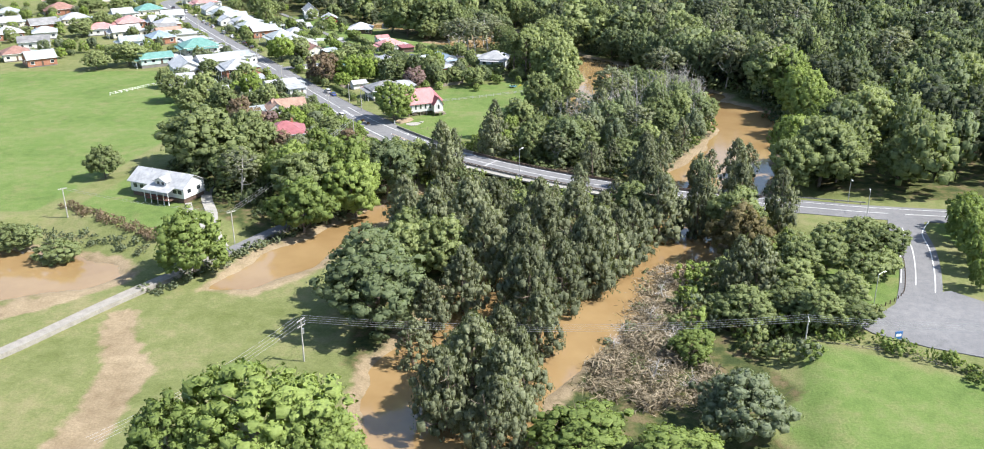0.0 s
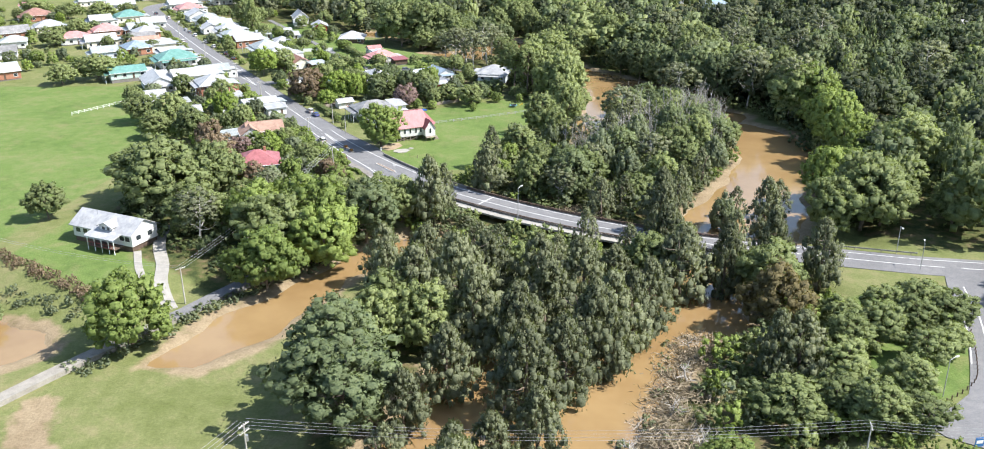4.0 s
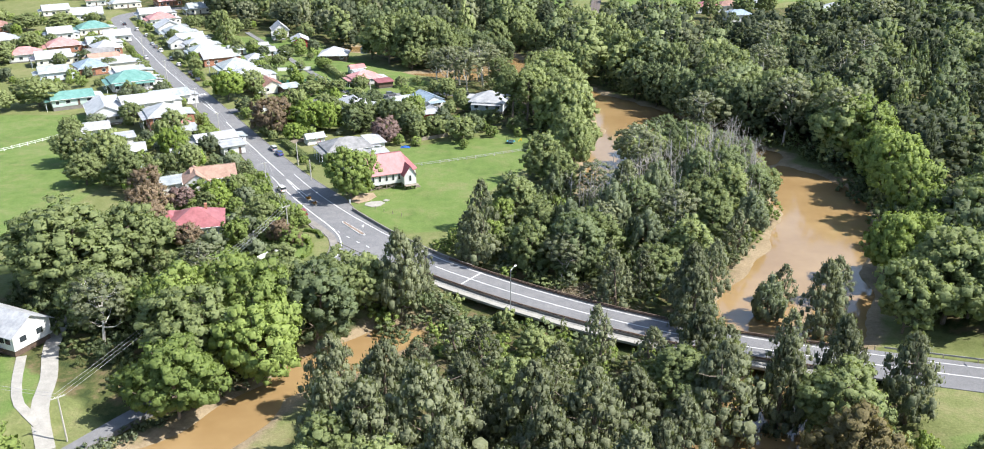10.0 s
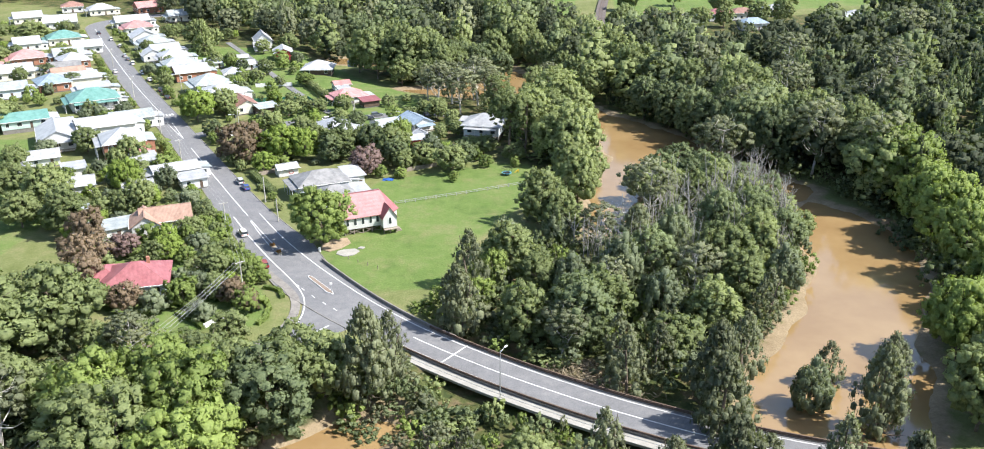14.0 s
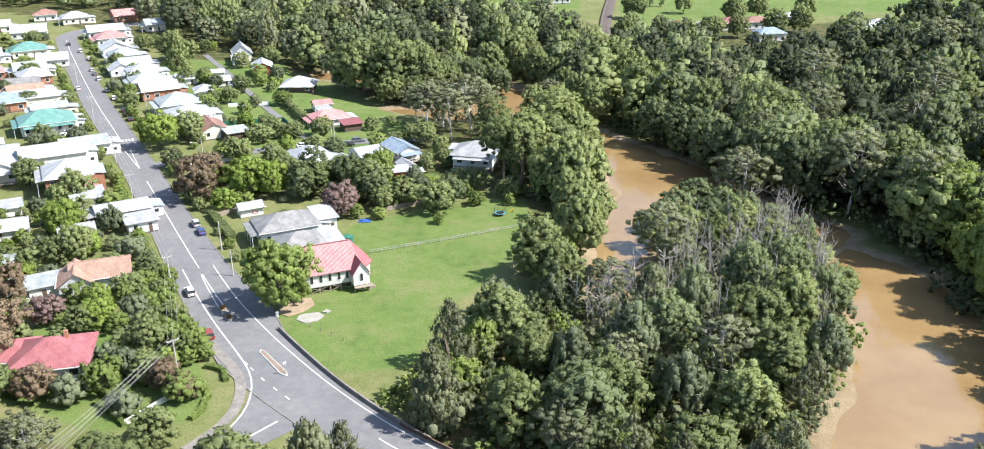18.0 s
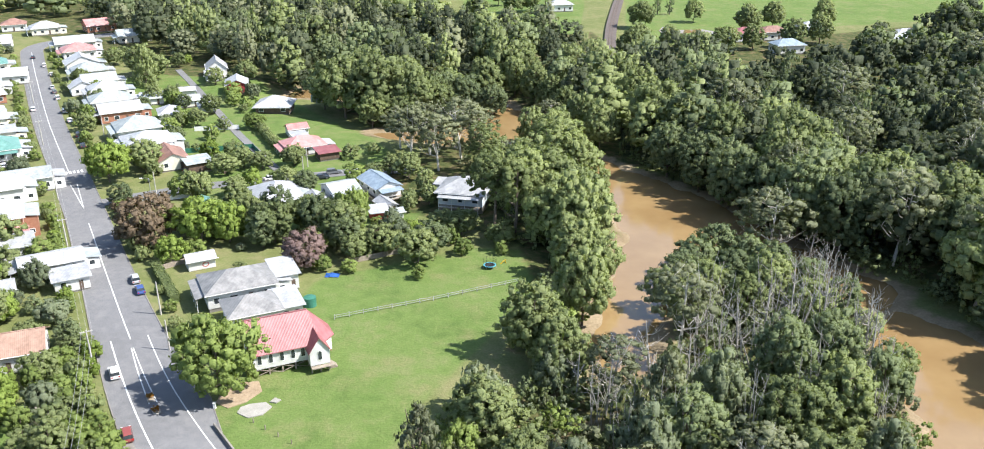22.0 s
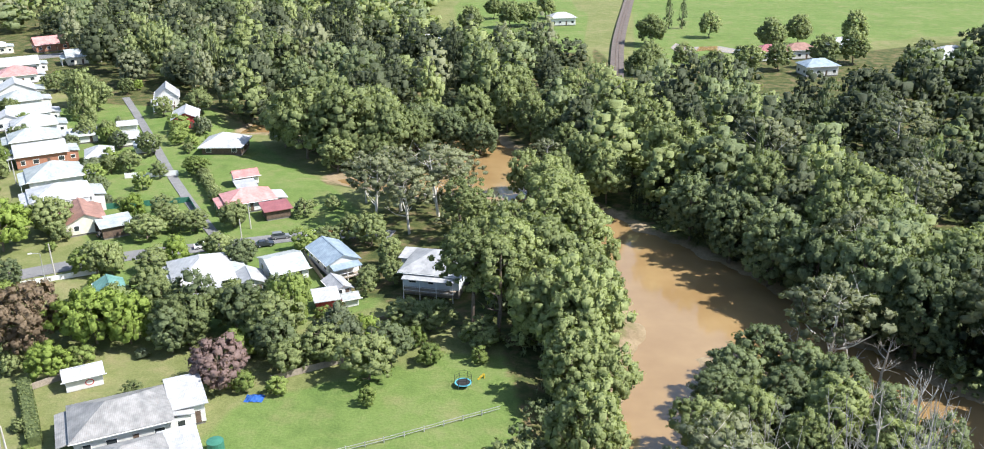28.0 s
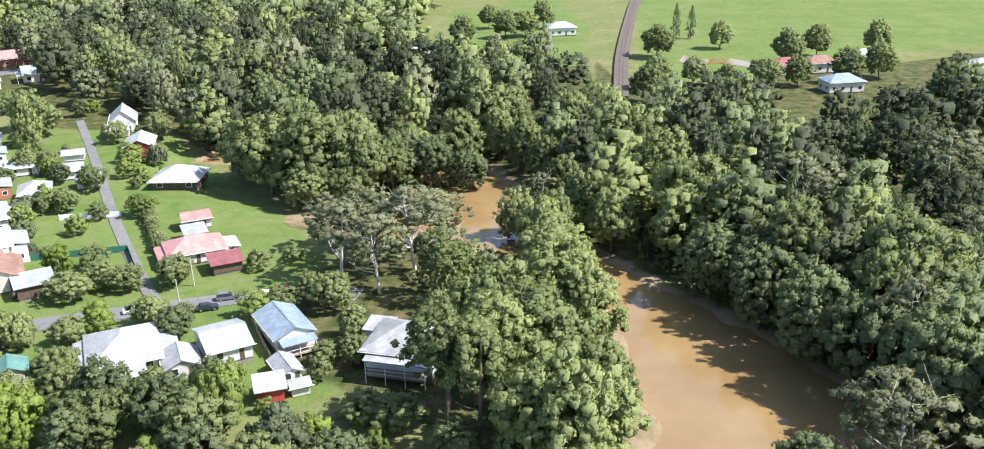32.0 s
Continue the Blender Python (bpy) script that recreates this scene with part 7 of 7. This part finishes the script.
WILD = ["leaf_dark", "leaf_mid", "leaf_gum"]
# leaf mix darkened to stand in for shade on the back woods
SHADED = ["leaf_shaded", "leaf_dark", "leaf_shaded"]
# the near-black leaves among these woods paint in the shade of the far bank
wood_stuff("woodland", "dense green riverside woodland on the far bank, shade put into its darkest leaves", [(47, 488), (57, 471), (68, 455), (77, 438), (84, 423), (94, 404), (114, 364), (120, 400), (100, 450), (92, 500), (90, 580), (30, 580), (24, 556), (30, 530), (36, 502)], 10.5, 12, 25, 6.2, 32, 22, 1.0, ["leaf_dark", "leaf_shaded", "leaf_mid", "leaf_shaded", "leaf_dark"])
wood_stuff("woodland", "dense green woodland on the far bank, shade put into its darkest leaves", [(114, 364), (114, 330), (112, 300), (101, 272), (122, 252), (260, 256), (260, 480), (140, 520), (130, 420)], 12, 9, 25, 6.8, 30, 20, 1.15, ["leaf_shaded", "leaf_dark", "leaf_mid", "leaf_shaded", "leaf_dark"])
wood_stuff("woodland", "deeply shaded dark green woodland behind the river trees", [(120, 400), (130, 420), (140, 520), (140, 580), (90, 580), (92, 500), (100, 450)], 11.5, 11, 22, 6.4, 28, 18, 1.2, ["leaf_shaded", "leaf_shaded", "leaf_dark"])
wood_stuff("woodland", "dense woodland running back to the paddocks", [(140, 520), (260, 480), (260, 256), (520, 300), (520, 760), (330, 760), (240, 700), (190, 640), (150, 604), (120, 592), (75, 590), (60, 580), (140, 580)], 16, 10, 23, 8.8, 26, 16, 1.6, ["leaf_shaded", "leaf_shaded", "leaf_shaded", "leaf_dark"], far=True)
wood_stuff("woodland", "dense woodland north of the village", [(-124, 614), (-94, 580), (-68, 558), (-50, 552), (-34, 556), (-20, 564), (8, 562), (24, 576), (46, 640), (20, 668), (-20, 676), (-60, 700), (-160, 800), (-250, 760), (-150, 622)], 12.5, 11, 25, 7.4, 28, 18, 1.3, ["leaf_dark", "leaf_mid", "leaf_shaded", "leaf_gum", "leaf_shaded"])
wood_stuff("woodland", "far woodland beyond the village", [(-160, 800), (-60, 700), (-10, 660), (-20, 690), (-40, 900), (60, 1000), (50, 1500), (-800, 1500), (-800, 760), (-330, 720), (-240, 760)], 24, 12, 22, 13, 14, 12, 2.8, WILD, far=True)
wood_stuff("woodland", "far trees beyond the paddocks", [(520, 300), (1200, 400), (1200, 1500), (900, 1500), (520, 900)], 34, 13, 20, 16, 10, 10, 3.8, SHADED, far=True)

# undergrowth and thickets
wood_stuff("undergrowth", "bushes and saplings on the bank beside the bridge", [(-24, 264), (-10, 254), (14, 242), (40, 236), (60, 230), (60, 240), (40, 247), (14, 260), (-2, 270), (-14, 280), (-20, 276)], 3.6, 1.8, 5.5, 2.3, 9, 14, 0.7, ["leaf_mid", "leaf_olive", "leaf_dark", "leaf_bright"])
wood_stuff("undergrowth", "bushes along the banks of the upper bend", [(-8, 480), (20, 472), (26, 474), (4, 484), (-14, 490), (-22, 488)], 4.6, 2, 4.5, 3.0, 8, 12, 0.9, WILD)
wood_stuff("undergrowth", "tangled green undergrowth and saplings on the island", WOOD["island"], 4.6, 2.5, 7.5, 2.8, 9, 12, 0.8, ["leaf_mid", "leaf_olive", "leaf_grey", "leaf_dark", "leaf_bright"])
wood_stuff("undergrowth", "green undergrowth along the left bank", [(14, 356), (24, 352), (33, 395), (37, 440), (31, 474), (14, 474), (-4, 468), (2, 440), (14, 410), (19, 384)], 4.6, 2.5, 8, 2.8, 9, 12, 0.8, ["leaf_mid", "leaf_olive", "leaf_grey", "leaf_dark", "leaf_bright"])
# the darkest third of this thicket carries bank shade in its leaf colour
wood_stuff("undergrowth", "low thicket along the edge of the far bank", [(43, 484), (54, 465), (68, 441), (76, 420), (88, 402), (107, 366), (106, 330), (100, 310), (88, 268), (106, 262), (122, 300), (130, 362), (112, 416), (90, 452), (62, 496)], 4.8, 4, 10, 3.4, 9, 11, 0.95, ["leaf_dark", "leaf_mid", "leaf_shaded"])
wood_stuff("undergrowth", "scrub between the creek and the car park", [(44, 200), (38, 176), (50, 160), (62, 158), (70, 168), (82, 184), (80, 204), (72, 232), (60, 232), (62, 212)], 4.2, 2.0, 6, 2.6, 9, 12, 0.75, ["leaf_mid", "leaf_bright", "leaf_dark", "leaf_grey"], keep_off=[LAWN["verge"]])
wood_stuff("undergrowth", "scrub under the western grove", [(-102, 264), (-80, 246), (-58, 230), (-52, 240), (-48, 262), (-58, 272), (-80, 292), (-102, 290)], 4.8, 2.0, 6, 2.8, 8, 10, 0.9, ["leaf_mid", "leaf_dark"])
wood_stuff("hedge", "overgrown hedge along the lawn of the white house", [(-122, 242), (-119, 244), (-84, 221), (-86, 217)], 1.6, 1.2, 2.0, 1.1, 6, 14, 0.45, "leaf_rust")
wood_stuff("scrub", "weedy scrub along the verge of the track", [(-82, 192), (-72, 206), (-60, 226), (-42, 246), (-40, 242), (-57, 220), (-68, 202), (-79, 188)], 2.8, 0.8, 2.2, 1.5, 6, 12, 0.5, "leaf_grey")
wood_stuff("scrub", "weedy scrub beside the flooded pond", [(-130, 222), (-112, 222), (-88, 212), (-86, 216), (-110, 228), (-130, 230)], 2.8, 0.8, 2.2, 1.5, 6, 12, 0.5, "leaf_grey")


def twig_stuff(label, outline, clumps, each, top):
    """Tangled dead twigs and flood debris: thin bent slivers lying and leaning in heaps."""
    o = np.array(outline, float)
    c = rng.uniform(o.min(0), o.max(0), (clumps * 4, 2))
    c = c[signed_distance(c[:, 0], c[:, 1], outline) < 0][:clumps]
    rise = rng.uniform(0.3, 1.0, len(c)) * top
    spread = rng.uniform(0.6, 1.7, len(c))
    who = np.repeat(np.arange(len(c)), each)
    p = c[who] + rng.normal(size=(len(who), 2)) * spread[who][:, None]
    z = height(p[:, 0], p[:, 1]) + np.abs(rng.normal(0, 0.5, len(who))) * rise[who] + 0.1
    mid = np.column_stack([p, np.maximum(z, -2.75)])
    way = unit(rng.normal(size=(len(who), 3)) * np.array([1, 1, 0.55]))
    side = unit(np.cross(way, rng.normal(size=(len(who), 3))))
    long = rng.uniform(0.5, 1.5, len(who))[:, None]
    wide = rng.uniform(0.05, 0.13, len(who))[:, None]
    quads = np.stack([mid - way * long, mid - side * wide, mid + way * long, mid + side * wide], 1)
    me = quads_mesh("dead_brush", quads, rng.random(len(who)), M["far_dry"])
    return tagged(new("dead_brush", me), label, "dead brush", kind="stuff")


twig_stuff("pale dead brush and flood debris by the creek", [(18, 142), (38, 144), (42, 158), (32, 174), (18, 158)], 90, 70, 2.4)
twig_stuff("dry grass and fallen branches on the bank beside the bridge", [(16, 268), (26, 268), (34, 264), (36, 270), (26, 282), (16, 282)], 60, 50, 1.2)
twig_stuff("flood debris caught on the creek shoal", [(22, 162), (30, 186), (38, 206), (47, 212), (47, 194), (37, 174), (32, 159)], 90, 60, 1.5)
wood_stuff("scrub", "half-dead scrub among the flood debris", [(20, 150), (24, 186), (34, 206), (46, 208), (44, 190), (36, 160)], 5.0, 0.8, 2.4, 1.5, 6, 14, 0.45, ["leaf_gum", "leaf_grey"])
wood_stuff("scrub", "low bushes by the picnic lawn fence", [(62, 168), (76, 160), (92, 146), (110, 134), (112, 138), (94, 151), (78, 164), (64, 172)], 2.6, 1.2, 3.2, 1.9, 7, 14, 0.55, "leaf_bright")
wood_stuff("scrub", "scrub on the bank below the bridge approach", [(-12, 298), (-6, 310), (2, 330), (6, 330), (0, 306), (-2, 294)], 3.4, 1.5, 4.5, 2.2, 8, 14, 0.6, "leaf_bright")


def verge_bushes():
    """Street bushes and small trees along both verges of the main street."""
    nrm = normals_of(STREET)
    kinds = ("shrub", "bright", "broad", "bright", "bright", "yellow")
    for i in range(len(STREET)):
        x, y = STREET[i]
        if not 345 < y < 640:
            continue
        for side, chance in ((1, 0.5), (-1, 0.33)):
            if rng.random() > chance or (side < 0 and 425 < y < 448) or (side > 0 and 446 < y < 462):
                continue
            off = side * rng.uniform(7.2, 9.2)
            r = rng.uniform(1.1, 2.3)
            plant(kinds[int(rng.integers(6))], x + nrm[i, 0] * off, y + nrm[i, 1] * off, r * rng.uniform(1.4, 2.1), r, "street bushes")
    # dense bushes beside the junction
    for i in range(len(STREET)):
        x, y = STREET[i]
        if 318 < y < 350:
            for off in (11.0, 14.0):
                r = rng.uniform(1.7, 2.6)
                plant(("broad", "bright", "bright", "shrub")[int(rng.integers(4))], x + nrm[i, 0] * off, y + nrm[i, 1] * off, r * 1.8, r, "street bushes")


verge_bushes()
for k in range(13):
    plant(("shrub", "broad")[k % 2], -79 + k * 1.25, 511 - k * 2.45, 3.2, 2.0, "hedge beside the lane")


def garden_bushes(count, outline, group):
    """Garden bushes and small trees, kept clear of houses, lanes and streets."""
    o = np.array(outline, float)
    made = 0
    kinds = ("shrub", "bright", "broad", "bright", "olive", "yellow", "dark", "broad")
    lines = (STREET, LANE, SIDE)
    for _ in range(count * 12):
        x, y = rng.uniform(o[:, 0].min(), o[:, 0].max()), rng.uniform(o[:, 1].min(), o[:, 1].max())
        if signed_distance(np.array([x]), np.array([y]), outline)[0] > 0:
            continue
        if any(math.hypot(x - hx, y - hy) < hr for hx, hy, hr in FOOTPRINTS) or any(np.hypot(*(ln - (x, y)).T).min() < (9 if ln is STREET else 5.5) for ln in lines):
            continue
        r = rng.uniform(1.3, 3.9)
        plant(kinds[int(rng.integers(8))], x, y, r * rng.uniform(1.3, 2.2), r, group)
        FOOTPRINTS.append((x, y, r * 1.6))
        made += 1
        if made >= count:
            break


FOOTPRINTS += [(-78, 487, 12), (-70, 494, 7), (-88, 492, 6), (-47, 488, 8), (-41, 468, 7), (-40, 446, 6), (-12, 424, 6)]
garden_bushes(90, [(-90, 400), (-40, 380), (-10, 400), (-16, 450), (-52, 470), (-70, 500), (-90, 560), (-130, 610), (-190, 640), (-200, 610), (-120, 470)], "garden bushes")
garden_bushes(150, [(-70, 330), (-62, 352), (-110, 430), (-180, 560), (-230, 640), (-320, 640), (-320, 480), (-160, 440), (-112, 350), (-90, 325)], "garden bushes")
garden_bushes(26, [(-86, 300), (-56, 292), (-44, 300), (-58, 326), (-88, 328)], "hedge garden bushes")
garden_bushes(44, [(-104, 334), (-74, 326), (-68, 345), (-82, 372), (-112, 402), (-122, 362)], "street gardens")
